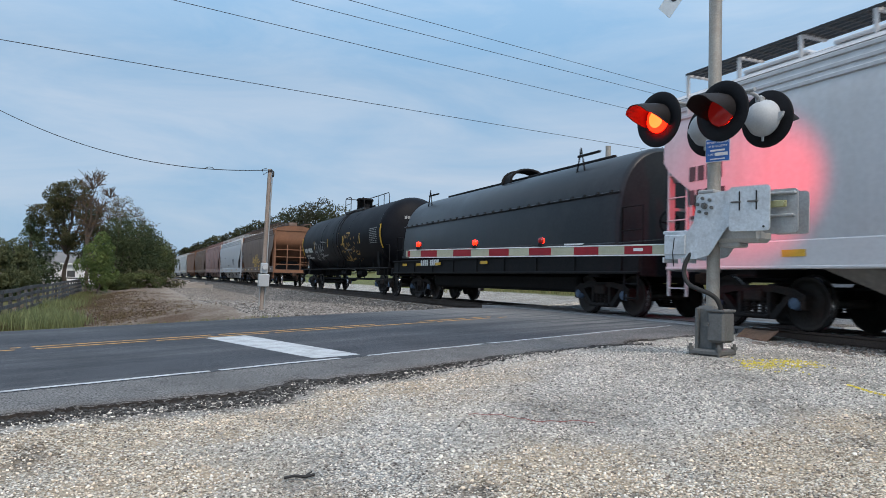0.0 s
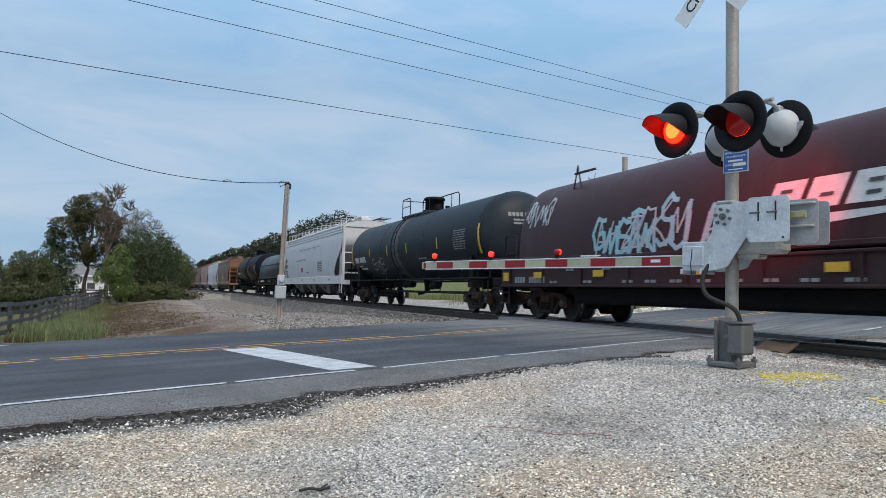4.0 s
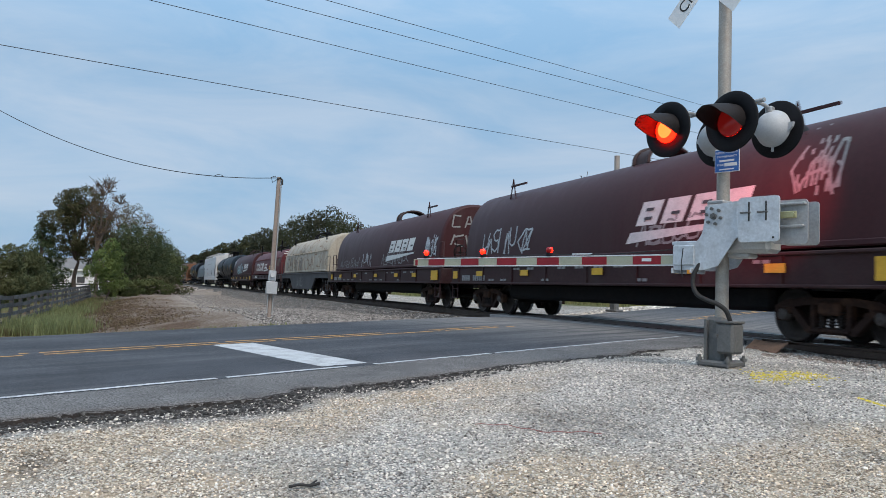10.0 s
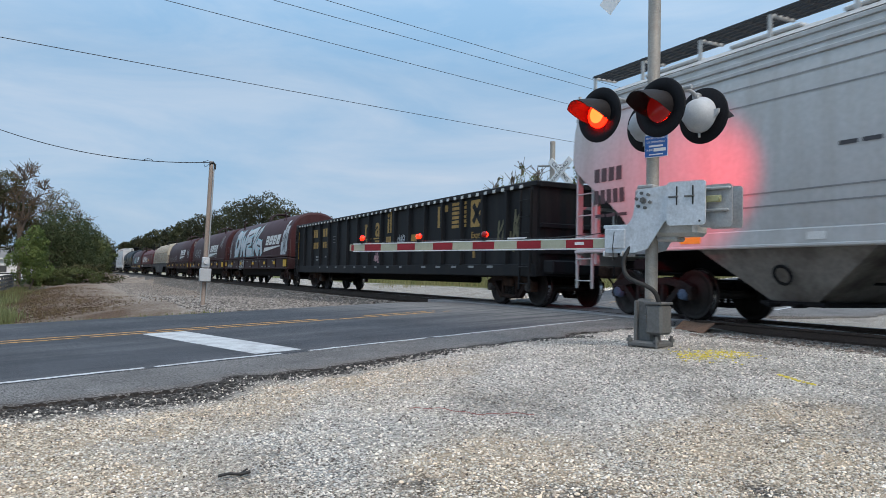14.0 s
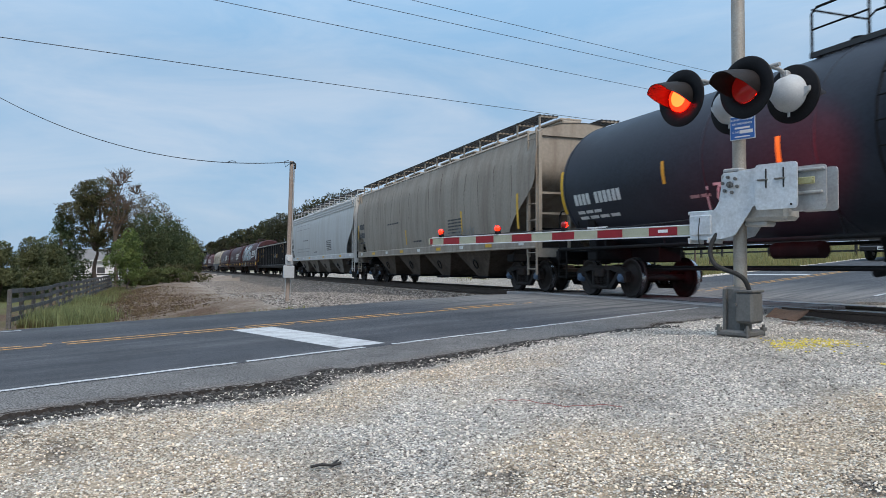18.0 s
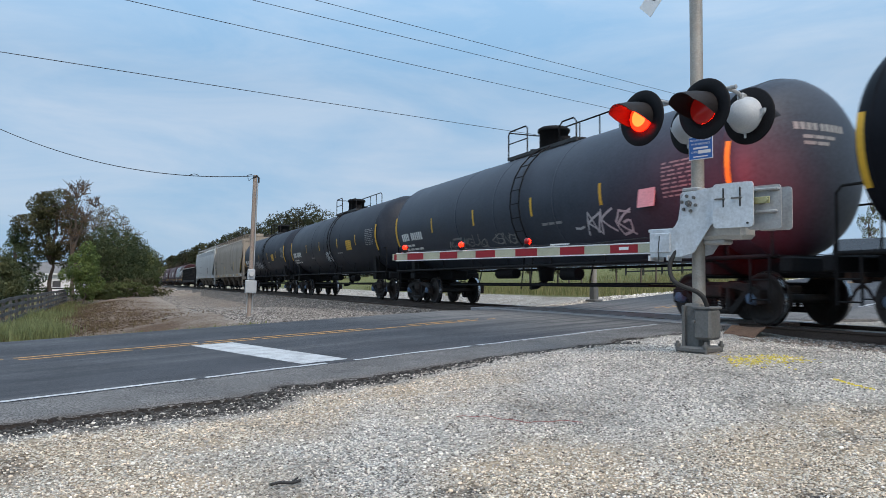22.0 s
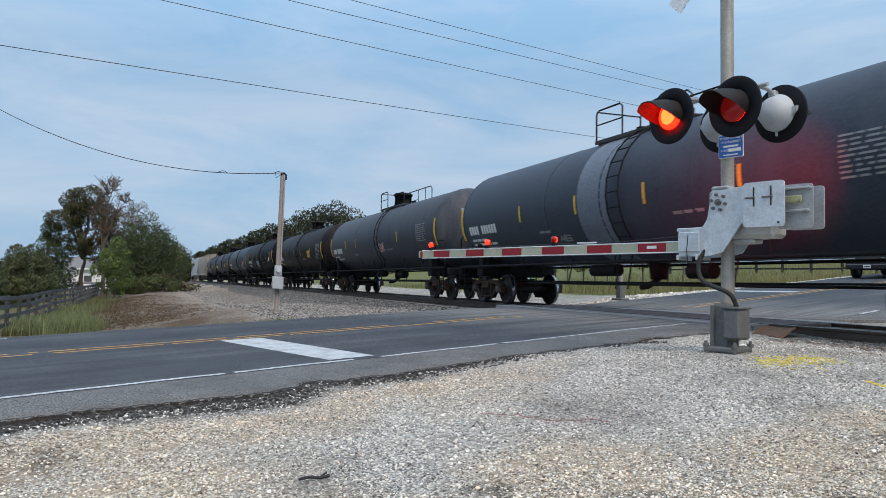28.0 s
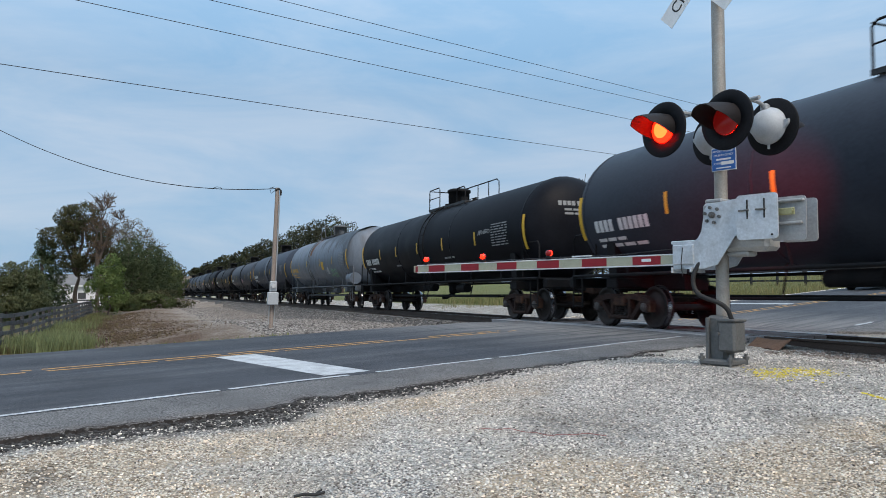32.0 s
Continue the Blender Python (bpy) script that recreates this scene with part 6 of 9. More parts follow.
    def art_d(car, yz, hl):
        part("graffiti", scrawl(MB(), 3.4, 2.05, 4.2, 0.95, 9, yz, 25, 0.10), M_cyan, car, "pale blue spray paint")
        part("graffiti", scrawl(MB(), 3.3, 2.05, 4.2, 0.85, 8, yz, 26, 0.05, 0.013), M_pale, car, "white spray paint")
        part("graffiti", scrawl(MB(), hl - 0.3, 2.9, 1.3, 0.7, 4, yz, 27, 0.05), M_pale, car)
        emblem(car, yz, -1.9, 2.14, 1.05)
    coil_car("coil_car", "maroon covered coil car with pale blue spray paint", 152.1, 8.65, mar, mar2, extra=coil_extra(31, art_d))

    def art_e(car, yz, hl, xs, z0, zt):
        lettering("COIL CAR", 0.92, M_white, car, pose(3.35, yz(2.10) + 0.014, 2.10) @ SIDE, bold=0.022, wrap=(yz, 2.10))
        lettering("&-XL", 0.62, M_white, car, pose(-0.05, yz(2.12) + 0.014, 2.12) @ SIDE, bold=0.012, wrap=(yz, 2.12))
        part("wedge", MB().add([(1.0, yz(1.75) + 0.012, 1.70), (-1.3, yz(1.75) + 0.012, 1.80), (-1.3, yz(1.85) + 0.012, 1.90), (1.0, yz(1.85) + 0.012, 1.83)], [(0, 1, 2, 3)]), M_white, car)
        part("caution_stencil", skin_bars(MB(), [(-1.75, 2.12, 3, 0.32, 0.13, 0.04), (-1.75, 1.94, 3, 0.32, 0.13, 0.04)], yz, 0.01), M_gold, car, "yellow stencilled notice")
        part("patch", skin_bars(MB(), [(-5.7, 2.50, 1, 0.95, 0.85, 0)], yz, 0.007), mat("brown_patch", (0.095, 0.052, 0.036), 0.6, grain=20, vary=0.1), car, "brown patch of paint")
        skin_bars(mb := MB(), [(xs - 2.2, 1.25, 9, 0.13, 0.19, 0.03)], lambda z: 1.53, 0.012)
        part("road_mark", mb, M_white, car, "stencilled road mark")
        part("end_stencil", MB().box((-hl - 0.01, 0.4, 3.2), (0.01, 1.3, 0.07)).box((-hl - 0.01, 0.4, 3.05), (0.01, 1.5, 0.07)), M_white, car)
    coil_car("coil_car", "brick-red covered coil car lettered in white", 135.2, 8.25, red, mat("dark_red_frame", (0.05, 0.03, 0.03), 0.65, grain=20, blotch=1, vary=0.2), 7.2, 3.55, (1.05, 1.42), extra=art_e, clips=True, posts=True)

    def art_f(car, yz, hl, xs, z0, zt):
        ink = mat("graffiti_shadow", (0.20, 0.16, 0.13), 0.6, grain=30, vary=0.15)
        part("graffiti", scrawl(MB(), 6.3, 2.1, 6.0, 1.1, 12, yz, 41, 0.05), ink, car, "brown spray paint outlines")
        part("graffiti", scrawl(MB(), 2.4, 2.9, 2.2, 0.5, 5, yz, 42, 0.04), ink, car)
        part("rust_run", scrawl(MB(), 5.5, 2.6, 12, 1.9, 15, yz, 43, 0.06, 0.006, 0.0), M_rust, car, "rust runs down the hood")
        part("graffiti", scrawl(MB(), 1.5, 0.85, 2.0, 0.6, 6, lambda z: 1.475, 44, 0.03), M_white_dim, car)
    coil_car("coil_car", "battered beige coil car with rust runs and a deep grey frame", 119.1, 8.0, beige, mat("dark_grey_frame", (0.052, 0.052, 0.056), 0.6, grain=20, blotch=1, vary=0.2), 6.9, 3.80, (0.40, 1.46), fish=True, extra=art_f, clips=True, hood_ribs=9, brackets=True)

    def art_g(car, yz, hl):
        part("graffiti", scrawl(MB(), hl - 0.8, 1.85, 4.0, 0.5, 9, yz, 51, 0.035), M_white_dim, car)
        part("graffiti", scrawl(MB(), 2.2, 1.95, 1.6, 0.55, 5, yz, 52, 0.05), M_pale, car)
        part("graffiti", scrawl(MB(), -6.45, 2.2, 1.1, 0.75, 6, yz, 53, 0.05), M_pale, car, "white crown of spray paint")
        mb = MB()
        for k, (y, z, w, h, a) in enumerate(((0.95, 3.12, 0.05, 0.42, 8), (0.80, 3.32, 0.30, 0.05, 4), (0.80, 2.92, 0.28, 0.05, -3), (0.42, 3.12, 0.05, 0.44, 16), (0.24, 3.12, 0.05, 0.44, -16), (0.33, 3.05, 0.22, 0.05, 0), (-0.05, 3.12, 0.05, 0.44, 0), (-0.2, 2.92, 0.26, 0.05, 5),
                                             (0.95, 2.45, 0.06, 0.40, 20), (0.70, 2.60, 0.34, 0.06, -12), (0.72, 2.28, 0.34, 0.06, 14), (0.40, 2.42, 0.06, 0.44, -14), (0.15, 2.56, 0.32, 0.06, 10), (0.08, 2.26, 0.30, 0.06, -10))):
            mb.box((0, 0, 0), (0.006, w, h), pose(-7.958 - 0.0008 * k, y, z, a, 0, 0))
        part("graffiti", mb, M_white_dim, car, "white strokes on the hood's end")
        part("graffiti", scrawl(MB(), -1.0, 1.9, 3.6, 0.5, 9, yz, 54, 0.04), M_white_dim, car)
        emblem(car, yz, -1.95, 2.16, 1.08)
    coil_car("coil_car", "maroon covered coil car with white spray paint tags", 102.5, 8.7, mar, mar2, extra=coil_extra(32, art_g))

    def art_h(car, yz, hl):
        part("graffiti", scrawl(MB(), 6.0, 2.15, 3.0, 0.65, 8, yz, 55, 0.05), M_pale, car, "white spray paint tags")
        part("graffiti", scrawl(MB(), -1.8, 1.95, 3.0, 0.5, 8, yz, 56, 0.05), M_white_dim, car)
        part("graffiti", scrawl(MB(), -hl + 1.6, 2.9, 1.0, 1.1, 5, yz, 57, 0.05), M_white_dim, car)
        emblem(car, yz, -1.75, 2.14, 1.08)
    coil_car("coil_car", "maroon covered coil car with faint tags", 85.0, 8.65, mar, mar2, extra=coil_extra(33, art_h))

    def art_i(car, yz, hl):
        shapes = [[(0.3, 1.85), (0.35, 2.95), (1.0, 2.85), (1.25, 2.4), (0.9, 1.95), (0.3, 1.85)], [(1.45, 2.95), (1.65, 1.9), (2.0, 2.5), (2.35, 1.9), (2.65, 2.95)],
                  [(3.75, 2.95), (2.95, 2.85), (3.0, 1.9), (3.8, 1.85)], [(3.0, 2.4), (3.55, 2.45)], [(4.1, 3.0), (4.15, 1.85)], [(4.95, 3.0), (4.3, 2.4), (5.1, 1.85)], [(5.0, 2.3), (5.6, 2.2), (5.7, 1.9)]]
        shapes = [[(5.75 - x * 1.38, 1.84 + (z - 1.85) * 1.14) for x, z in ln] for ln in shapes]
        part("graffiti", chunky(MB(), shapes, 0.56, yz, 0.010), M_cyan, car, "pale blue outline of large letters")
        part("graffiti", chunky(MB(), shapes, 0.42, yz, 0.018), M_pale, car, "pale grey spray-painted letters")
        part("graffiti", chunky(MB(), [[(x + 0.10, z - 0.10) for x, z in ln[:2]] for ln in shapes], 0.10, yz, 0.026), M_dark_ink, car, "dark shading of the letters")
        part("graffiti", scrawl(MB(), hl - 0.15, 2.3, 0.5, 1.3, 4, yz, 58, 0.04), M_pale, car)
        part("graffiti", chunky(MB(), [[(-7.35, 1.75), (-7.15, 2.6), (-7.05, 3.2)], [(-6.75, 1.72), (-6.75, 2.1)], [(-7.6, 1.9), (-7.5, 2.9)], [(-7.0, 1.8), (-6.9, 2.7)]], 0.38, yz, 0.010), M_pale, car, "pale grey tower of spray paint")
        part("graffiti", scrawl(MB(), -6.9, 2.4, 0.7, 1.5, 5, yz, 61, 0.03, 0.02), M_dark_ink, car, "dark strokes in the spray paint")
        part("graffiti", scrawl(MB(), 3.4, 1.15, 1.2, 0.55, 5, lambda z: 1.50, 62, 0.07), M_pale, car)
        emblem(car, yz, -3.05, 2.18, 1.08)
    coil_car("coil_car", "maroon covered coil car with big pale blue spray-painted letters", 67.9, 8.75, mar, mar2, extra=coil_extra(34, art_i))

    def e_gon(car, bl):
        flat = lambda z: 1.42
        mb = MB()
        for k, x in enumerate((7.65, 6.24)):
            skin_bars(mb, [(x, 2.42, 2, 0.30, 0.34, 0.06), (x - 0.03, 1.90, 3, 0.20, 0.27, 0.06)], flat, 0.012)
        part("road_mark", mb, worn_gold, car, "yellow stencilled road mark")
        for word, x, z in (("r", 0.98, 2.34), ("a", -0.12, 2.34), ("il", -1.22, 2.42)):
            lettering(word, 0.98, worn_gold, car, pose(x, 1.424, z) @ SIDE, bold=0.02)
        for x, z, w, h in ((1.19, 1.96, 0.72, 0.05), (0.95, 1.78, 0.10, 0.32), (0.25, 1.96, 0.66, 0.05), (0.10, 1.84, 0.42, 0.10), (-0.95, 1.84, 0.42, 0.28), (-2.94, 1.80, 0.58, 0.34),
                           (-4.94, 2.40, 0.20, 0.62), (-5.14, 2.62, 0.45, 0.18), (-7.10, 1.42, 0.13, 0.46)):
            part("emblem", skin_bars(MB(), [(x, z, 1, w, h, 0)], flat, 0.012), worn_gold, car, "worn yellow letter block")
        for k in range(6):
            part("emblem", skin_bars(MB(), [(-5.85, 2.70 - 0.125 * k, 1, 0.86, 0.085, 0)], flat, 0.012), worn_gold, car, "worn yellow letter block")
        block = part("emblem", skin_bars(MB(), [(-6.96, 2.37, 1, 0.80, 0.72, 0)], flat, 0.012), worn_gold, car, "worn yellow letter block")
        for sl in (-40, 40):
            part("emblem_stripe", MB().box((0, 0, 0), (0.16, 0.004, 0.62)), gon, block, at=pose(-7.30, 1.4345, 2.37, 0, sl, 0))
        lettering("Experts", 0.25, worn_gold, car, pose(-7.38, 1.424, 1.79) @ SIDE)
        mb = MB()
        skin_bars(mb, [(-5.99, 1.47, 4, 0.15, 0.10, 0.03), (4.87, 2.08, 1, 0.33, 0.02, 0), (4.87, 2.20, 1, 0.33, 0.02, 0), (4.87, 1.96, 1, 0.33, 0.02, 0), (5.9, 1.40, 3, 0.18, 0.07, 0.05), (7.2, 1.40, 3, 0.18, 0.07, 0.05), (7.2, 1.28, 3, 0.15, 0.07, 0.05)], flat, 0.012)
        skin_bars(mb, [(6.5, 0.95, 9, 0.2, 0.06, 0.9), (-4.0, 0.95, 5, 0.3, 0.06, 0.7)], flat, 0.08)
        part("stencil", mb, M_white_dim, car)
        part("graffiti", scrawl(MB(), -1.9, 1.80, 0.55, 0.36, 3, flat, 63, 0.12), M_pale, car, "white spray paint")
        part("graffiti", scrawl(MB(), -8.3, 1.75, 1.1, 0.85, 4, flat, 64, 0.13), mat("graffiti_olive", (0.16, 0.145, 0.085), 0.7, grain=30, vary=0.2), car, "dull olive spray paint")
        part("graffiti", scrawl(MB(), 0.15, 1.28, 0.5, 0.3, 3, flat, 65, 0.08), M_pink, car, "faded pink spray paint")
        part("reflective_stripe", MB().box((bl - 0.55, 1.545, 1.95), (0.10, 0.012, 1.25)), M_yellow, car)
    gondola("gondola", "black open gondola car with worn yellow letter blocks", 47.9, 11.0, gon, e_gon)

    def e_k(car, yz, hl):
        skin_bars(mb := MB(), [(hl - 3.2, 3.75, 1, 5.2, 0.025, 0), (hl - 3.2, 3.45, 1, 5.2, 0.025, 0), (hl - 3.2, 2.05, 1, 5.2, 0.025, 0), (hl - 3.2, 1.85, 1, 5.2, 0.025, 0)], yz, 0.006)
        part("weld_line", mb, M_white_dim, car)
    hopper_car("covered_hopper", "worn light grey covered hopper car with four chutes", 25.7, 10.9, dgrey, dgrey, dgrey, chutes=4, z_eave=4.42, extra=e_k, sill_z=(1.22, 1.5), chute_m=shaded_grime_grey)

    def e_l(car, yz, hl):
        part("graffiti", scrawl(MB(), -3.0, 1.85, 2.6, 0.35, 7, yz, 64, 0.03), M_white_dim, car)
        for x, z, w, h in ((1.6, 1.95, 0.12, 0.6), (-4.6, 2.2, 0.14, 0.8), (hl - 0.4, 2.5, 0.12, 0.7), (-hl + 1.1, 2.3, 0.14, 1.0)):
            part("reflective_stripe", skin_bars(MB(), [(x, z, 1, w, h, 0)], yz, 0.008), M_yellow, car)
        rng = random.Random(91)
        runs = mat("rust_runs", (0.115, 0.085, 0.065), 0.8, grain=20, blotch=2, vary=0.3, bump=0.03)
        for i in range(15):
            x = hl - 1.5 - i * 1.22
            a, zt, w = x + rng.uniform(-0.1, 0.1), 4.15 - rng.uniform(0, 0.5), rng.uniform(0.02, 0.05)
            zb = rng.uniform(1.7, 2.6)
            rows = [[(a + s_ * w * (1 - 0.7 * k / 8) + 0.05 * math.sin(k * 0.9 + i), yz(zt + (zb - zt) * k / 8) + 0.004, zt + (zb - zt) * k / 8) for s_ in (-0.5, 0.5)] for k in range(9)]
            part("rust_run", MB().sheet(rows), runs, car)
    hopper_car("covered_hopper", "dusty tan covered hopper car streaked with dirt", 4.4, 10.4, tan, tan, tan, chutes=4, z_eave=4.42, ribs=0, band=False, extra=e_l, sill_z=(1.22, 1.5), chute_m=shaded_grime)

    def tag(seed, x, dz, w, h, n, th, m=M_pale, band=None, sheet=True, more=None):
        def ex(car, yz, hl, zc, r):
            part("graffiti", scrawl(MB(), x, zc + dz, w, h, n, yz, seed, th), m, car, "spray paint tag")
            if more:
                part("graffiti", scrawl(MB(), more[0], zc + more[1], more[2], more[3], more[4], yz, seed + 7, more[5]), M_white_dim, car, "faint spray paint tag")
            if sheet:
                skin_bars(mb := MB(), [(-3.8, zc - 0.32, 1, 0.85, 0.44, 0)], yz, 0.010)
                part("notice", mb, M_yellow, car, "yellow printed notice")
                mb = MB()
                for k in range(4):
                    skin_bars(mb, [(-3.88, zc - 0.18 - k * 0.09, 4, 0.15, 0.018, 0.02)], yz, 0.014)
                part("notice_lines", mb, M_dark_ink, car)
            if band:
                part("stained_band", MB().rev([(0.1, r + 0.004), (1.3, r + 0.004)], "x", (0, 0, zc), 20, -1.2, 1.6), band, car, "pale stained band")
        return ex
    tank_car("tank_car", "charcoal tank car with a pale spray paint tag", -15.2, 9.5, m=t_grey, stripes=(4.05, 1.05, -2.3, -5.4), panel=-7.0, extra=tag(71, 3.1, -0.75, 2.7, 0.5, 7, 0.05))
    tank_car("tank_car", "charcoal tank car with a yellow notice", -34.0, 9.6, m=t_grey, stripes=(4.2, 1.2, -2.3, -5.35), panel=-6.8, extra=tag(72, 0.25, -0.7, 1.0, 0.55, 4, 0.05))
    tank_car("tank_car", "slate grey tank car with thin tags low on its side", -53.15, 9.7, 1.62, m=t_slate, stripes=(4.83, 1.65, -1.72, -4.67), panel=-6.65, extra=tag(73, -3.35, -0.72, 2.0, 0.55, 4, 0.05, M_pale, None, False, (3.9, -0.85, 4.4, 0.32, 12, 0.028)), placard=True)
    tank_car("tank_car", "black tank car with a white spray paint tag", -71.9, 9.35, m=t_black, stripes=(4.65, 1.4, -1.6, -4.4), extra=tag(74, 1.85, -0.65, 1.5, 0.6, 7, 0.08, M_pale, None, False), placard=True)
    tank_car("tank_car", "brown-black tank car with a dull top", -90.8, 9.57, 1.51, m=t_brown, stripes=(4.3, 0.9, -1.5, -4.85), panel=-6.6, lad=-0.63, rusty=True, blue=False, extra=tag(75, -6.2, -0.6, 0.8, 0.3, 3, 0.03, M_white_dim))
    tank_car("tank_car", "dusty charcoal tank car streaked with dirt", -110.15, 9.75, 1.50, m=t_dust, stripes=(4.97, 2.9, -0.54, -3.9), rusty=True, blue=False, extra=tag(76, -0.9, -0.5, 0.9, 0.4, 4, 0.06, M_pink, None, False))
    tank_car("tank_car", "charcoal tank car with a pale stained band", -129.7, 9.8, 1.55, m=t_slate, stripes=(4.3, 1.4, -1.3, -4.0), panel=-6.0, lad=-0.3, plat=0.6, rusty=True, blue=False, extra=tag(77, 2.6, -0.9, 0.6, 0.2, 2, 0.03, M_white_dim, tank_paint("tank_stain", (0.16, 0.165, 0.165), (0.10, 0.105, 0.11), 0.6), False))

    def e_t(car, yz, hl, zc, r):
        skin_bars(mb := MB(), [(-1.9, zc - 0.35, 1, 0.55, 0.46, 0)], yz, 0.010)
        part("notice", mb, M_yellow, car, "yellow printed notice")
        # black spill from the hatch towards the rear end
        mb = MB()
        rng = random.Random(5)
        for k in range(30):
            x = -0.4 - 7.4 * (k + rng.uniform(0, 0.8)) / 30
            w = rng.uniform(0.16, 0.55)
            lo = rng.uniform(0.25, 1.15) - (0.9 if x < -6.3 else 0.25 if rng.random() < 0.25 else 0)
            rows = []
            for q in range(13):
                f = q / 12
                a = 1.62 + (lo - 1.62) * f
                ww = w * (1 - 0.85 * f ** 1.7) * (0.8 + 0.5 * noise.noise(Vector((k * 3.1, f * 5, 0))))
                xc = x + 0.22 * noise.noise(Vector((k * 1.7, f * 2.5, 4))) - 0.35 * f * rng.uniform(0.6, 1.0)
                rr = r + 0.004 + 0.0004 * (k % 5)
                rows.append([(xc + sd * ww, rr * math.cos(a), zc + rr * math.sin(a)) for sd in (-1, 1)])
            mb.sheet(rows)
        part("spill", mb, t_spill, car, "black spill run down from the hatch")
        part("rust_run", MB().rev([(1.0, r + 0.005), (1.5, r + 0.005)], "x", (0, 0, zc), 8, 0.25, 1.3), M_rust, car, "rust run below the hatch")
        part("graffiti", scrawl(MB(), -3.6, zc - 0.8, 1.5, 0.4, 4, yz, 81, 0.07), mat("graffiti_green", (0.16, 0.30, 0.20), 0.6, grain=30), car, "green spray paint")
        part("graffiti", scrawl(MB(), -3.0, zc - 0.65, 0.6, 0.4, 3, yz, 82, 0.05), M_pale, car)
        part("air_tank", MB().cyl((-hl + 0.3, 1.1, 1.55), (-hl + 1.2, 1.1, 1.55), 0.3, n=16), t_pale, car)
    tank_car("tank_car", "pale grey tank car with a black spill at its rear", -148.6, 9.15, 1.57, m=t_pale, stripes=(4.75, 2.2, -1.5, -4.6), panel=-6.2, lad=1.25, plat=0.85, frame_m=mat("dark_frame_grey", (0.09, 0.095, 0.10), 0.6, grain=20, vary=0.2), marks=M_gold, rusty=True, blue=False, extra=e_t)
    tank_car("tank_car", "glossy black tank car with white stencils", -167.4, 9.55, 1.46, m=t_black, stripes=(5.35, 3.1, 0.5, -2.1, -4.9), panel=-6.1, lad=-0.2, rusty=True, blue=False, extra=tag(78, -5.2, 0.02, 0.8, 0.13, 5, 0.03, M_white_dim, None, False))
    tank_car("tank_car", "dark charcoal tank car with yellow stripes", -186.8, 9.6, 1.525, m=t_grey, stripes=(5.1, 2.4, -0.5, -3.8), rusty=True, blue=False)


consist()

# ---- crossing signal ----
M_galv = mat("galvanised_steel", (0.55, 0.585, 0.62), 0.45, 0.35, grain=35, blotch=6, vary=0.12, bump=0.08, dirt=(0.30, 0.31, 0.32), dirt_amt=0.5)
M_galv_dull = mat("dull_galvanised", (0.36, 0.37, 0.375), 0.55, 0.35, grain=35, blotch=5, vary=0.12, bump=0.08, dirt=(0.24, 0.23, 0.22), dirt_amt=0.5)
M_mast = mat("mast_steel", (0.34, 0.315, 0.28), 0.45, 0.3, grain=60, blotch=7, vary=0.15, bump=0.1, dirt=(0.24, 0.20, 0.17), dirt_amt=0.6)
M_cast = mat("cast_iron_grey", (0.12, 0.122, 0.12), 0.6, 0.2, grain=40, blotch=4, vary=0.15, bump=0.2, dirt=(0.17, 0.16, 0.15), dirt_amt=0.5)
M_disc = mat("signal_black", (0.010, 0.010, 0.012), 0.6, spec=0.15, grain=60, blotch=6, vary=0.2, bump=0.05)
M_visor = mat("visor_black", (0.015, 0.0125, 0.013), 0.6, spec=0.2, grain=60, blotch=6, vary=0.2, bump=0.05)
M_dome = mat("aluminium_dome", (0.40, 0.415, 0.43), 0.5, 0.0, grain=60, blotch=6, vary=0.06, bump=0.04)
M_lens_lit = mat("lit_lens", (0.5, 0.03, 0.01), 0.3, grain=80, vary=0.1, bump=0.0, emit=(1.0, 0.0125, 0.0022, 40.0))
M_lens_rim = mat("lit_lens_rim", (0.5, 0.02, 0.01), 0.3, grain=80, vary=0.1, bump=0.0, emit=(1.0, 0.0035, 0.0006, 20.0))
M_lens_back = mat("lit_lens_rear", (0.5, 0.03, 0.01), 0.3, grain=80, vary=0.1, bump=0.0, emit=(1.0, 0.05, 0.015, 6.0))
M_lens_dim = mat("dim_lens", (0.15, 0.008, 0.010), 0.15, grain=80, vary=0.1, bump=0.05, emit=(1.0, 0.03, 0.02, 0.08))
M_arm_red = mat("arm_red", (0.27, 0.012, 0.020), 0.45, grain=80, blotch=8, vary=0.08, bump=0.03)
M_arm_pale = mat("arm_cream", (0.42, 0.41, 0.30), 0.5, grain=80, blotch=8, vary=0.08, bump=0.03)
M_sign_white = mat("sign_white", (0.74, 0.75, 0.75), 0.5, grain=60, blotch=5, vary=0.05, bump=0.03, dirt=(0.55, 0.55, 0.54))
M_sign_blue = mat("sign_blue", (0.035, 0.13, 0.42), 0.45, grain=60, blotch=5, vary=0.06, bump=0.03)
M_ink = mat("sign_black", (0.02, 0.02, 0.02), 0.5, grain=60, vary=0.1, bump=0.03)
M_brass = mat("brass_plate", (0.42, 0.40, 0.22), 0.45, 0.6, grain=60, vary=0.12, bump=0.05)


def facing(base, x_axis, y_axis):
    """A pose with local x and y along two level directions."""
    m = Matrix.Identity(4)
    for i in range(3):
        m[i][0], m[i][1], m[i][2], m[i][3] = x_axis[i], y_axis[i], (0, 0, 1)[i], base[i]
    return m


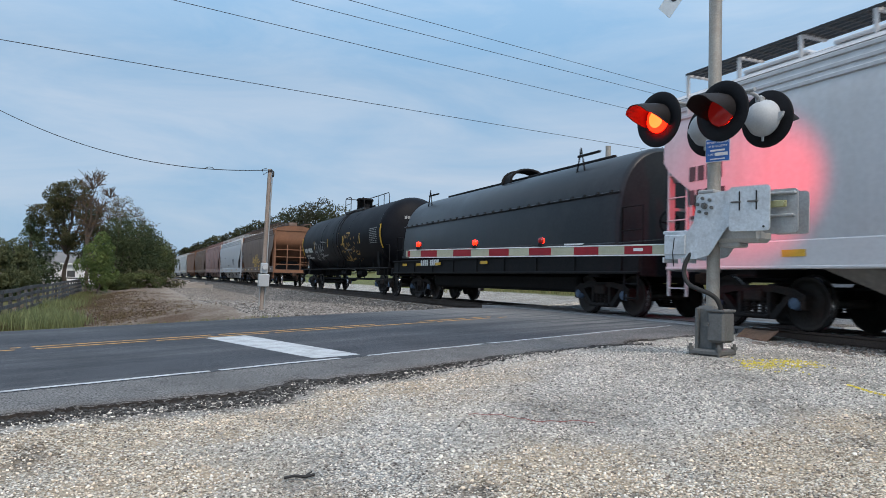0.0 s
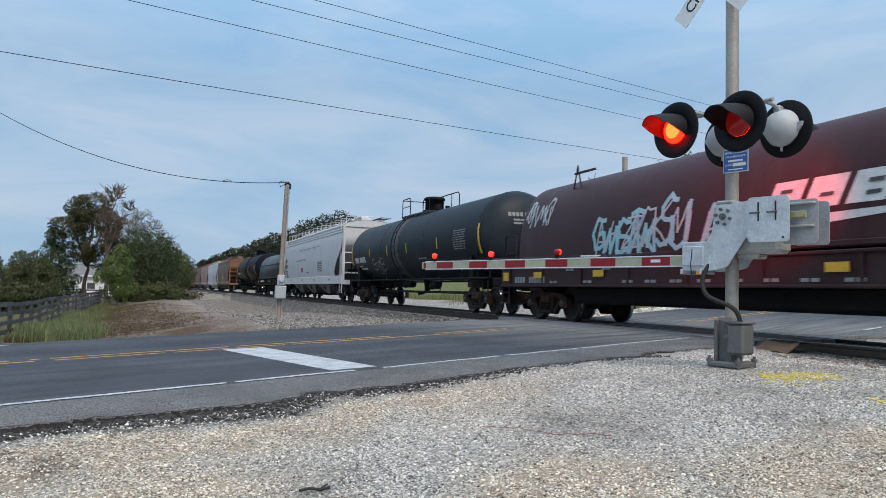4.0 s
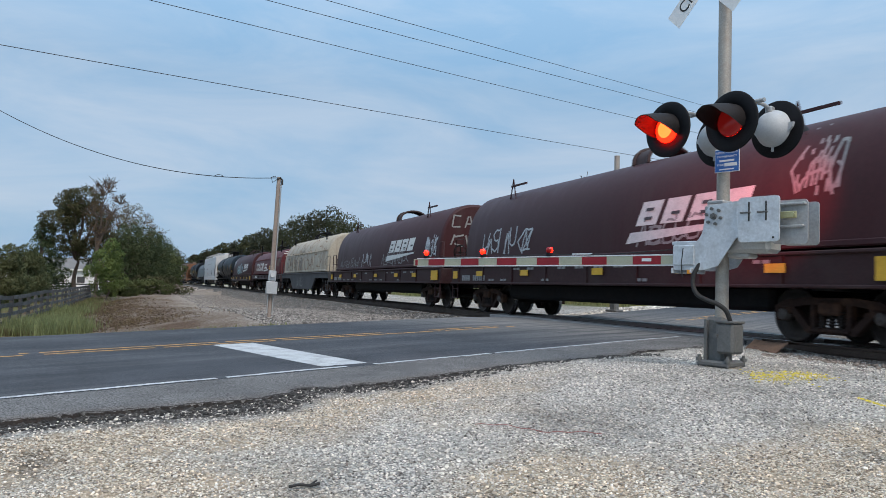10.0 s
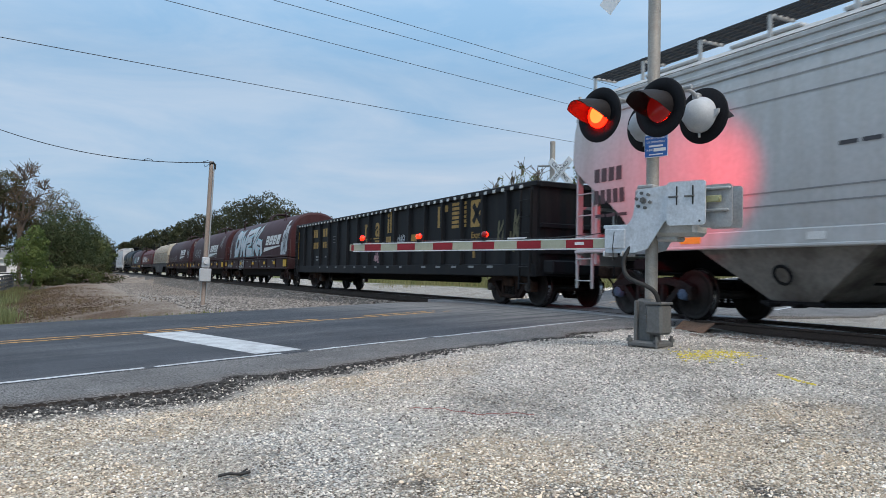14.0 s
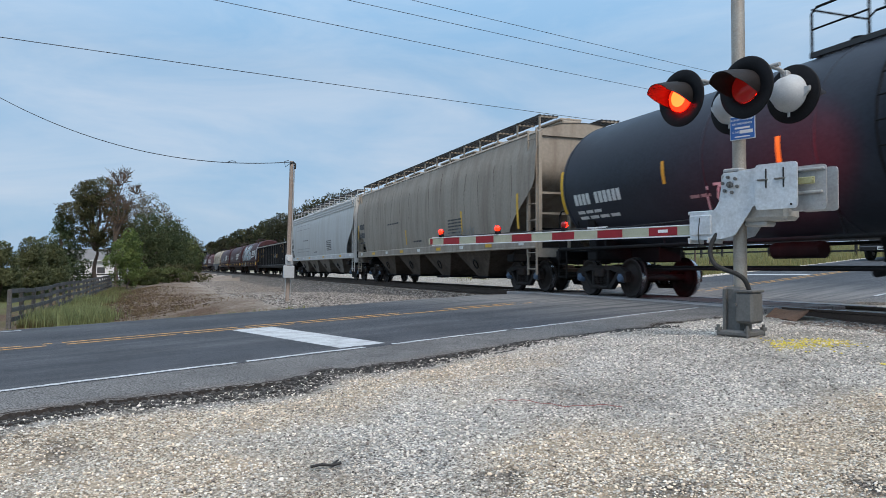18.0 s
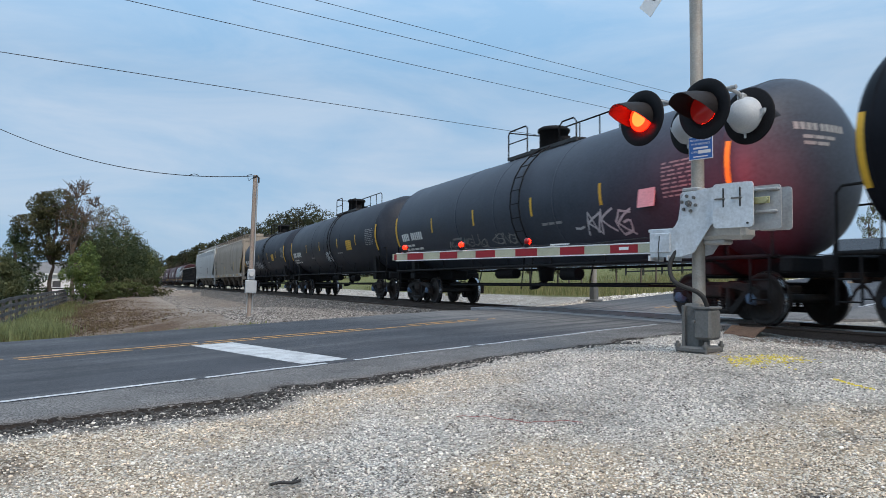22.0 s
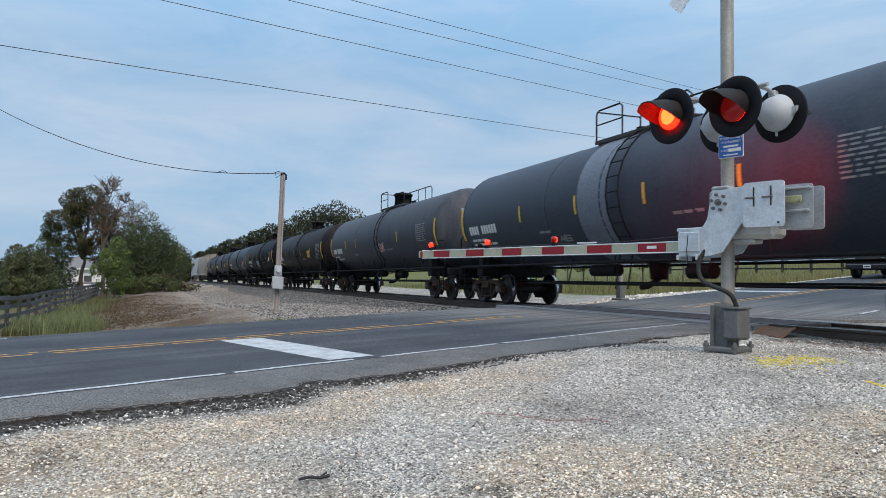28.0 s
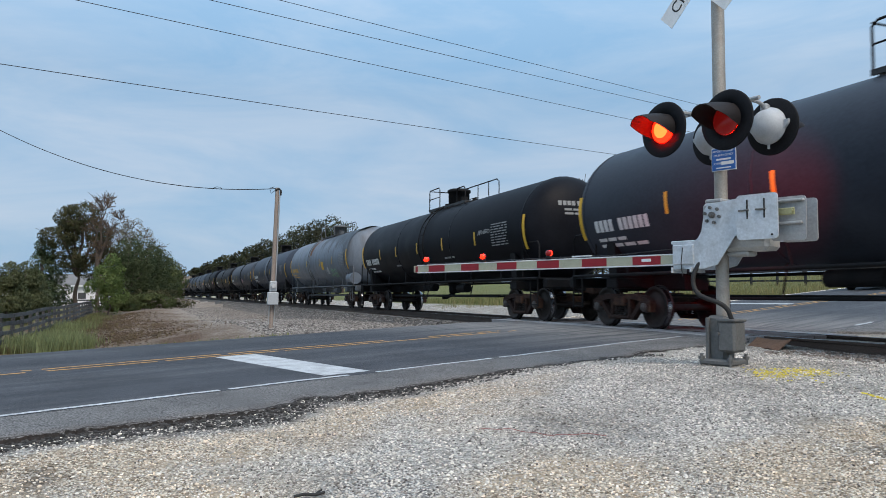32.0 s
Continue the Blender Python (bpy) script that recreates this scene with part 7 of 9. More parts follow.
# in a signal's own space: x across the road, y towards the traffic that it stops
def flasher(name, mb_bright, mb_core, mb_dull, parent, at, by_turns):
    """A lamp capsule with one bright and one dull side, which it shows by turns."""
    me = bpy.data.meshes.new(name)
    v, f, k = [], [], []
    for i, mb in enumerate((mb_bright, mb_core, mb_dull)):
        if mb is None:
            continue
        f += [tuple(j + len(v) for j in q) for q in mb.f]
        v += mb.v
        k += [i] * len(mb.f)
    me.from_pydata(v, [], f)
    for m in (M_lens_rim, M_lens_lit, M_lens_dim):
        me.materials.append(m)
    me.polygons.foreach_set("material_index", k)
    me.polygons.foreach_set("use_smooth", [True] * len(f))
    ob = part(name, me, None, parent, at=at)
    if by_turns is not None:
        FLASHING.append((ob, at, by_turns))
    return ob


def lamp_unit(parent, a, lit, back, z=None):
    """One flashing light: backing disc, housing, lens and visor, facing local +y (or -y at the back)."""
    at = pose(0, 0, 0, 0, 0, -9) @ pose(a, 0.47 if not back else -0.33, z or (2.62 if not back else 2.60), 0, 0, 0 if not back else 180)
    disc = part("backing_disc", MB().rev([(-0.012, 0.158), (-0.012, 0.300), (-0.004, 0.312), (0.006, 0.312), (0.012, 0.300), (0.012, 0.158), (-0.012, 0.158)], "y", n=44), M_disc, parent, at=at)
    dome = [(-0.012, 0.16), (-0.03, 0.185), (-0.05, 0.20), (-0.075, 0.20), (-0.09, 0.183), (-0.15, 0.165), (-0.20, 0.125), (-0.235, 0.06), (-0.24, 0.0)]
    mb = MB().rev(dome, "y", n=28).cyl((0, -0.07, -0.20), (0, -0.07, -0.25), 0.014, n=8)
    for sx in (-1, 1):
        mb.ext([(sx * 0.175, 0.03), (sx * 0.245, 0.035), (sx * 0.235, -0.01), (sx * 0.18, -0.07)], "y", -0.085, -0.05)
    part("housing", mb, M_dome, disc)
    rim, core = [(0.0, 0.152), (0.020, 0.148), (0.032, 0.118), (0.040, 0.10)], [(0.040, 0.10), (0.047, 0.075), (0.052, 0.045), (0.054, 0.0)]
    if back:
        part("lens", MB().rev([(0.0, 0.152)] + rim[1:] + core[1:], "y", n=24), M_lens_back if lit else M_lens_dim, disc)
    else:
        dull = [(-y, r) for y, r in ([(0.001, 0.151), (0.001, 0.157), (0.010, 0.157)] + rim[1:] + core[1:])[::-1]]
        flasher("lens", MB().rev(rim, "y", n=24), MB().rev(core, "y", n=24), MB().rev(dull, "y", n=24), disc, pose(0, 0.01, 0), 0 if lit else 1)
    # deep hood over the lens, cut back towards its tip
    rows = []
    for j in range(9):
        f = j / 8
        half, ln = radians(118 - 62 * f ** 1.3), 0.40 * f
        row = []
        for i in range(17):
            an = math.pi / 2 + half * (1 - i / 8)
            row.append(Vector((0.170 * math.cos(an), 0.012 + ln * (1 - 0.10 * abs(i / 8 - 1) ** 2), 0.170 * math.sin(an) - 0.05 * f * f - 0.02 * f)))
        rows.append(row)
    outer = [[p + Vector((p.x, 0, p.z)).normalized() * 0.006 for p in row] for row in rows]
    mb = MB().sheet(rows).sheet(outer)
    mb.sheet([rows[-1], outer[-1]])
    for e in (0, -1):
        mb.sheet([[row[e] for row in rows], [row[e] for row in outer]])
    part("visor", mb, M_visor, disc)
    part("sight_hole", MB().cyl((0, 0.055, 0.166), (0, 0.055, 0.179), 0.006, n=8), M_sign_white, disc)
    return disc


def crossbuck(parent, z, b, a=0.0):
    for k, (word, sl) in enumerate((("RAILROAD", -45), ("CROSSING", 45))):
        at = pose(0, 0, 0, 0, 0, -6) @ pose(a, b + 0.006 * k, z, 0, sl, 0)
        bd = part("crossbuck_board", MB().cbox((0, 0, 0), (1.22, 0.005, 0.23), 0.002), M_sign_white, parent, at=at)
        lm = Matrix(((-1, 0, 0, 0), (0, 0, 1, 0.004), (0, 1, 0, 0), (0, 0, 0, 1)))
        lettering(word, 0.19, M_ink, bd, lm, depth=0.001)


def bent(pts, k=5):
    """A smooth line through points."""
    p = [Vector(q) for q in pts]
    p = [p[0] * 2 - p[1]] + p + [p[-1] * 2 - p[-2]]
    out = []
    for i in range(1, len(p) - 2):
        for j in range(k):
            t = j / k
            out.append(0.5 * (2 * p[i] + (p[i + 1] - p[i - 1]) * t + (2 * p[i - 1] - 5 * p[i] + 4 * p[i + 1] - p[i + 2]) * t * t + (3 * p[i] - p[i - 1] - 3 * p[i + 1] + p[i + 2]) * t ** 3))
    return out + [p[-2]]


def crossing_signal():
    sig = thing("crossing_signal", "galvanised crossing signal with flashing red lights, lowered striped gate and counterweights", "crossing signal",
                at=facing(Vector((3.0, 8.12, -0.07)) + RQ * 0.04, RQ, -RA))
    part("mast", MB().cyl((0, 0, 0.1), (0, 0, 5.0), 0.070, n=20), M_mast, sig)
    # cast base with junction box
    mb = MB().cbox((0, 0, 0.05), (0.36, 0.38, 0.07), 0.02)
    for x in (-0.165, 0.165):
        for y in (-0.17, 0.17):
            mb.cyl((x, y, -0.02), (x, y, 0.14), 0.018, n=8)
            mb.cyl((x, y, 0.075), (x, y, 0.11), 0.035, n=6)
    part("base_flange", mb, M_cast, sig)
    part("base_column", MB().cbox((0.03, 0, 0.30), (0.22, 0.22, 0.50), 0.03).cbox((0.11, 0.03, 0.30), (0.04, 0.25, 0.46), 0.015), M_cast, sig)
    bx = part("junction_box", MB().cbox((-0.13, 0.07, 0.33), (0.20, 0.24, 0.33), 0.025), M_cast, sig)
    part("box_lid", MB().cbox((-0.13, 0.07, 0.505), (0.22, 0.26, 0.03), 0.012).cyl((-0.05, 0.20, 0.36), (-0.05, 0.22, 0.36), 0.018, n=8), M_cast, bx)
    part("foundation", MB().cbox((0, 0, -0.12), (0.62, 0.62, 0.26), 0.04), mat("foundation_concrete", (0.34, 0.33, 0.31), 0.9, grain=50, vary=0.15), sig)
    # light bracket and the four lights
    br = pose(0, 0, 0, 0, 0, -9)
    mb = MB().tube([br @ Vector((0.50, 0, 2.86)), br @ Vector((-0.50, 0, 2.86))], 0.024, 10)
    for a in (0.38, -0.38):
        for b in (0.40, -0.27):
            mb.tube([br @ Vector(p) for p in ((a, 0, 2.86), (a, b * 0.5, 2.86), (a, b * 0.8, 2.84), (a, b, 2.77))], 0.022, 8)
            q = br @ Vector((a, b, 2.81))
            mb.cbox(q, (0.08, 0.09, 0.08), 0.015)
    mb.cbox((0, 0, 2.86), (0.17, 0.2, 0.14), 0.03)
    part("light_bracket", mb, M_galv_dull, sig)
    lamp_unit(sig, 0.38, True, False)
    lamp_unit(sig, -0.45, False, False, 2.565)
    lamp_unit(sig, 0.33, False, True)
    lamp_unit(sig, -0.42, True, True)
    crossbuck(sig, 4.40, 0.10, 0.19)
    # blue notice with unreadable lines
    sign = part("notice_plate", MB().cbox((-0.095, 0.10, 2.254), (0.285, 0.006, 0.255), 0.002), M_sign_white, sig)
    part("notice_face", MB().box((-0.095, 0.1045, 2.254), (0.270, 0.003, 0.240)), M_sign_blue, sign)
    mb = MB()
    for z, w, h in ((2.252, 0.17, 0.020), (2.158, 0.17, 0.013)):
        mb.box((-0.095, 0.1075, z), (w, 0.002, h))
    mb.box((-0.14, 0.1075, 2.208), (0.145, 0.002, 0.036))
    for word, x, z in (("REPORT PROBLEM", -0.095, 2.340), ("OR EMERGENCY", -0.095, 2.297), ("X-ING", -0.022, 2.208)):
        lettering(word, 0.031, M_sign_white, sign, pose(x, 0.1072, z) @ SIDE, "notice_lettering", 0.0005)
    part("notice_line", mb, M_sign_white, sign)
    # gate mechanism
    mech = part("gate_mechanism", MB().cbox((-0.33, -0.02, 1.34), (0.50, 0.30, 0.20), 0.04).cbox((-0.22, -0.02, 1.22), (0.24, 0.22, 0.06), 0.025), mat("mechanism_paint", (0.40, 0.40, 0.385), 0.5, 0.2, grain=40, blotch=4, vary=0.08), sig)
    part("mechanism_cover", MB().cbox((-0.10, 0.0, 1.60), (0.46, 0.36, 0.36), 0.03).cbox((0.02, 0.02, 1.80), (0.20, 0.24, 0.05), 0.015), M_galv_dull, sig)
    arm_pl = [(0.47, 1.06), (0.47, 1.37), (0.20, 1.37), (0.16, 1.40), (0.12, 1.47), (0.08, 1.70), (0.04, 1.76), (-0.40, 1.80), (-0.40, 1.44), (-0.26, 1.39), (-0.06, 1.10), (0.10, 1.06)]
    sup = part("arm_support", MB().ext(arm_pl, "y", 0.20, 0.215), M_galv, sig)
    part("arm_support", MB().ext(arm_pl, "y", -0.215, -0.20), M_galv, sig)
    part("arm_clamp", MB().cbox((0.36, 0.0, 1.36), (0.30, 0.40, 0.04), 0.01).cbox((0.34, 0.22, 1.22), (0.26, 0.03, 0.22), 0.008).cbox((0.47, 0.1, 1.05), (0.02, 0.30, 0.06), 0.004).cbox((0.24, 0.1, 1.05), (0.02, 0.30, 0.06), 0.004), M_galv, sup)
    mb = MB()
    for k in range(6):
        an = radians(60 * k + 15)
        mb.cyl((-0.013 + 0.085 * math.cos(an), 0.215, 1.637 + 0.085 * math.sin(an)), (-0.013 + 0.085 * math.cos(an), 0.240, 1.637 + 0.085 * math.sin(an)), 0.018, n=6)
    mb.cyl((-0.013, 0.215, 1.637), (-0.013, 0.245, 1.637), 0.036, n=6)
    mb.cyl((-0.013, 0.245, 1.637), (-0.013, 0.262, 1.637), 0.018, n=8)
    part("pivot_bolt", mb, M_cast, sup)

    def plate(x0, x1, z0, z1, b):
        r = 0.035
        pl = []
        for cx, cz, a0 in ((x1 - r, z1 - r, 0), (x0 + r, z1 - r, 90), (x0 + r, z0 + r, 180), (x1 - r, z0 + r, 270)):
            pl += [(cx + r * math.cos(radians(a0 + 30 * k)), cz + r * math.sin(radians(a0 + 30 * k))) for k in range(4)]
        return MB().ext(pl, "y", b, b + 0.02)
    cw = part("counterweight_plate", plate(-0.75, -0.32, 1.345, 1.81, 0.255), M_galv, sig)
    part("slot", MB().cbox((-0.435, 0.278, 1.66), (0.016, 0.006, 0.20), 0.004).cbox((-0.615, 0.278, 1.66), (0.016, 0.006, 0.20), 0.004).cyl((-0.69, 0.275, 1.385), (-0.69, 0.281, 1.385), 0.012, n=10), M_ink, cw)
    for a in (-0.40, -0.58):
        part("slot_bolt", MB().cbox((a, 0.285, 1.65), (0.11, 0.02, 0.016), 0.004), M_cast, cw)
    cw2 = part("counterweight_arm", plate(-0.97, -0.62, 1.325, 1.77, 0.12).cbox((-0.79, 0.15, 1.725), (0.34, 0.06, 0.03), 0.010).cbox((-0.79, 0.15, 1.50), (0.30, 0.06, 0.03), 0.010).cyl((-0.92, 0.14, 1.375), (-0.92, 0.146, 1.375), 0.014, n=10), M_galv_dull, sig)
    part("slot_bolt", MB().cbox((-0.77, 0.185, 1.615), (0.22, 0.02, 0.07), 0.006).cyl((-0.69, 0.19, 1.615), (-0.69, 0.215, 1.615), 0.022, n=6).cyl((-0.85, 0.19, 1.615), (-0.85, 0.215, 1.615), 0.022, n=6), M_brass, cw2)
    part("counterweight_plate", plate(-0.75, -0.32, 1.345, 1.81, -0.275), M_galv, sig)
    part("counterweight_arm", plate(-0.97, -0.62, 1.325, 1.77, -0.14), M_galv_dull, sig)
    # striped gate arm
    x = 0.46
    arm = part("gate_arm", MB().cbox((2.95, 0.10, 1.175), (4.78, 0.022, 0.105), 0.004), M_arm_pale, sig, at=pose(-0.04, 0, 0))
    edge = [0.74 + 0.383 * k for k in range(13)]
    for k in range(0, 12, 2):
        a, b = edge[k], edge[k + 1]
        hgt = 0.128
        for sy in (0.113, 0.087):
            part("red_stripe", MB().box(((a + b) / 2, sy, 1.175), (b - a, 0.004, hgt - 0.03)), M_arm_red, arm)
    part("red_stripe", MB().box((5.26, 0.113, 1.175), (0.06, 0.004, 0.09)), M_arm_red, arm)
    part("arm_trim", MB().cbox((2.9, 0.10, 1.235), (4.7, 0.03, 0.014), 0.003).cbox((2.9, 0.10, 1.115), (4.7, 0.03, 0.014), 0.003), M_sign_white, arm)
    part("arm_cable", MB().tube([(0.5, 0.11, 1.30), (1.4, 0.11, 1.255), (2.4, 0.11, 1.262), (3.6, 0.11, 1.255), (5.0, 0.11, 1.25)], 0.006, 5), M_ink, arm)
    for a, turn in ((5.02, None), (3.72, 0), (2.45, 1)):
        lt = part("arm_light", MB().cbox((a, 0.10, 1.265), (0.07, 0.07, 0.05), 0.01), M_disc, arm)
        side = [(0.0, 0.040), (0.03, 0.038), (0.04, 0.025), (0.045, 0.0)]
        dull = [(-y, r) for y, r in side[::-1]]
        flasher("lens", MB().rev(side, "y", n=16), None, MB().rev(dull, "y", n=16), lt, pose(a, 0.10, 1.325), turn)
    part("tag", MB().box((1.9, 0.1, 1.262), (0.30, 0.03, 0.02)), M_sign_white, arm)
    part("tag", MB().box((0.93, 0.1165, 1.18), (0.13, 0.002, 0.035)), M_sign_white, arm)
    part("power_cable", MB().tube(bent([(0.14, 0.18, 1.16), (0.20, 0.23, 1.02), (0.205, 0.25, 0.90), (0.14, 0.27, 0.79), (0.02, 0.27, 0.73), (-0.09, 0.25, 0.69), (-0.165, 0.21, 0.62), (-0.19, 0.15, 0.48)]), 0.025, 10), M_rubber, sig)
    part("thin_cable", MB().tube([(0.34, 0.235, 1.30), (0.36, 0.235, 1.12), (0.345, 0.235, 0.98)], 0.006, 5), M_ink, sig)
    return sig


SIGNAL = crossing_signal()
# the rear light that shines on the passing cars
glow = new("signal_light", bpy.data.lights.new("signal_light", "SPOT"))
glow.data.energy, glow.data.color, glow.data.spot_size, glow.data.spot_blend, glow.data.shadow_soft_size = 1450.0, (1.0, 0.02, 0.03), radians(44), 1.0, 0.12
gp = Vector((3.48, 8.02, 2.50)) + RA * 0.42
glow.matrix_world = look(gp, DIR * 9.7 + NRM * 9.4 + Vector((0, 0, 2.38)))

# ---- signal across the track ----
far = thing("crossing_signal", "weathered signal mast with a crossbuck beyond the track", "crossing signal", at=facing((5.45, 24.6, 0.12), -RQ, RA))
part("mast", MB().cyl((0, 0, 0), (0, 0, 5.2), 0.09, n=14), M_mast, far)
part("base_column", MB().cbox((0, 0, 0.3), (0.24, 0.24, 0.6), 0.04).cbox((0, 0, 0.04), (0.42, 0.42, 0.07), 0.02), M_cast, far)
part("light_bracket", MB().tube([(0.6, 0, 4.35), (-0.6, 0, 4.42)], 0.035, 8).tube([(0.6, 0.15, 4.28), (-0.2, 0.15, 4.33)], 0.03, 8), M_galv_dull, far)
for k, (word, sl) in enumerate((("CROSSING", 45), ("RAILROAD", -45))):
    bd = part("crossbuck_board", MB().cbox((0, 0, 0), (1.22, 0.02, 0.23), 0.004), M_sign_white, far, at=pose(0.42, -0.12 - 0.03 * k, 4.12, 0, sl, 0))
    lettering(word, 0.19, M_ink, bd, Matrix(((1, 0, 0, 0), (0, 0, -1, -0.012), (0, 1, 0, 0), (0, 0, 0, 1))), depth=0.001)

# ---- service pole and wires ----
M_pole = mat("weathered_pole", (0.25, 0.20, 0.17), 0.9, grain=30, blotch=3, vary=0.25, bump=0.4, dirt=(0.36, 0.33, 0.30), dirt_amt=0.5, streak=True)
M_box = mat("meter_grey", (0.40, 0.42, 0.44), 0.5, 0.3, grain=40, vary=0.08)
pole = thing("service_pole", "weathered wooden service pole with a meter and a grey cabinet", "utility pole", at=pose(-5.95, 24.5, -0.5, 0.0, 1.6, 20))
part("post", MB().cyl((0, 0, 0), (0, 0, 4.75), 0.072, 0.066, n=12), M_pole, pole)
part("conduit", MB().cyl((0.085, -0.05, 0.2), (0.085, -0.05, 4.5), 0.02, n=8).cyl((-0.08, -0.05, 0.2), (-0.08, -0.05, 1.4), 0.02, n=8), M_galv_dull, pole)
mt = part("meter_box", MB().cbox((0, -0.15, 1.45), (0.24, 0.12, 0.34), 0.02), M_box, pole)
part("meter", MB().cyl((0, -0.21, 1.47), (0, -0.30, 1.47), 0.085, 0.075, n=18), mat("meter_glass", (0.45, 0.46, 0.47), 0.15, grain=40, vary=0.1), mt)
part("cabinet", MB().cbox((0, -0.17, 1.05), (0.36, 0.18, 0.42), 0.02).cbox((0, -0.265, 1.05), (0.32, 0.01, 0.38), 0.004), M_box, pole)
part("weather_head", MB().tube([(0.11, -0.05, 4.5), (0.11, -0.05, 4.66), (0.05, -0.05, 4.72), (-0.06, -0.05, 4.66)], 0.035, 8).tube([(-0.06, -0.05, 4.66), (-0.2, 0, 4.55), (-0.25, 0, 4.72), (-0.1, 0.05, 4.78)], 0.012, 5), M_rubber, pole)

M_wire = mat("wire_black", (0.02, 0.02, 0.023), 0.6, grain=40, vary=0.1, bump=0.0)


def wire(label, a, b, sag, r=0.014, upto=1.0, n=40):
    a, b = Vector(a), Vector(b)
    pts = []
    for i in range(n + 1):
        f = upto * i / n
        p = a.lerp(b, f)
        p.z -= 4 * sag * f * (1 - f)
        pts.append(p)
    w = tagged(part("overhead_wire", MB().tube(pts, r, 5), M_wire), label, "wire", "overhead wires")
    return w


wire("thick black service wire drooping to the pole", (-5.80, 24.5, 4.22), (-30, 28, 18), 3.7, 0.013, 0.62)
part("wire_loop", MB().tube([(-7.75, 24.77, 4.23), (-7.82, 24.77, 4.29), (-7.93, 24.78, 4.31), (-8.04, 24.79, 4.28), (-8.10, 24.8, 4.24)], 0.010, 5), M_wire, bpy.data.objects["overhead_wire"])


def road_wire(z0, k, sag, w=12.0):
    a, b = on_road(-45, w, z0 - 45 * k), on_road(95, w, z0 + 95 * k)
    wire("thin overhead line along the road", a, b, sag, 0.0095, 1.0, 60)


road_wire(7.12, 0.048, 0.92)
road_wire(8.70, 0.0376, 0.65)
road_wire(9.22, 0.043, 0.25)
road_wire(9.70, 0.0411, 0.25)

# ---- marks on the gravel ----
M_spray = mat("spray_yellow", (0.62, 0.50, 0.06), 0.8, grain=60, vary=0.2, rand=0.3)


def yellow_patch(rng):
    k = rng.rand()
    return 3.05 + 0.85 * k + rng.randn() * 0.05, 7.50 + 0.3 * k + rng.randn() * 0.15


def yellow_dash(rng):
    k = rng.rand()
    return 3.62 + 0.10 * k + rng.randn() * 0.012, 6.62 - 0.45 * k


stones("paint_mark", "yellow spray paint on the gravel by the signal", M_spray, 420, yellow_patch, lambda g, x, y: 0.013 + 0.015 * g.rand(), 15)
stones("paint_mark", "yellow sprayed dash on the gravel", M_spray, 110, yellow_dash, lambda g, x, y: 0.013 + 0.012 * g.rand(), 16)
pts = []
for i in range(40):
    f = i / 39
    x, y = 0.22 + 0.92 * f, 5.80 - 0.30 * f + 0.05 * math.sin(9 * f) + 0.02 * math.sin(31 * f)
    pts.append((x, y, ground_z(x, y) + 0.018))
tagged(part("string", MB().tube(pts, 0.003, 4), mat("string_red", (0.30, 0.11, 0.10), 0.8, grain=60, vary=0.2)), "faded red string lying on the gravel", "string")
g0 = ground_z(-0.83, 4.42)
stick = thing("stick", "short charred black stick on the gravel", "stick", at=pose(-0.83, 4.42, g0 + 0.02, 0, 0, 14))
part("stem", MB().tube([(-0.09, 0, 0), (-0.03, 0.008, 0.008), (0.04, -0.004, 0.004), (0.09, 0.012, 0.012)], 0.010, 6), M_rubber, stick)
part("twig", MB().tube([(0.03, 0, 0.005), (0.055, 0.02, 0.015), (0.075, 0.045, 0.02)], 0.006, 5), M_rubber, stick)

# ---- plants ----
def leaf_mat(name, c, rand=0.16):
    """Matt leaves that let part of the light through."""
    m = mat(name, c, 0.8, grain=6, blotch=1.5, vary=0.12, bump=0.0, spec=0.1, rand=rand)
    nt = m.node_tree
    b = nt.nodes["Principled BSDF"]
    thin, mx = nt.nodes.new("ShaderNodeBsdfTranslucent"), nt.nodes.new("ShaderNodeMixShader")
    nt.links.new(b.inputs["Base Color"].links[0].from_socket, thin.inputs["Color"])
    mx.inputs[0].default_value = 0.45
    nt.links.new(b.outputs[0], mx.inputs[1])
    nt.links.new(thin.outputs[0], mx.inputs[2])
    nt.links.new(mx.outputs[0], nt.nodes["Material Output"].inputs[0])
    return m


M_leaf_dark = leaf_mat("leaf_dark", (0.112, 0.112, 0.060))
M_leaf_mid = leaf_mat("leaf_green", (0.128, 0.148, 0.064))
M_leaf_bright = leaf_mat("leaf_bright", (0.165, 0.215, 0.075))
M_leaf_grey = leaf_mat("leaf_grey_olive", (0.235, 0.21, 0.145))
M_leaf_olive = leaf_mat("leaf_olive", (0.145, 0.128, 0.066))
M_leaf_brown = leaf_mat("leaf_brown", (0.19, 0.125, 0.078))
M_pine = leaf_mat("pine_needles", (0.150, 0.165, 0.085), 0.3)
M_weed = leaf_mat("weed_pale_green", (0.205, 0.225, 0.105), 0.3)
M_leaf_blue = leaf_mat("leaf_blue_green", (0.112, 0.148, 0.082))
M_leaf_deep = leaf_mat("leaf_deep_green", (0.098, 0.120, 0.062))
M_wood_dark = leaf_mat("far_leaf_dark", (0.078, 0.080, 0.052))
M_wood_mid = leaf_mat("far_leaf_green", (0.095, 0.102, 0.058))
M_bark = mat("bark", (0.11, 0.085, 0.07), 0.95, grain=20, blotch=3, vary=0.35, bump=0.5)
M_bark_pale = mat("bare_twigs", (0.20, 0.165, 0.14), 0.95, grain=20, blotch=3, vary=0.3, bump=0.4)


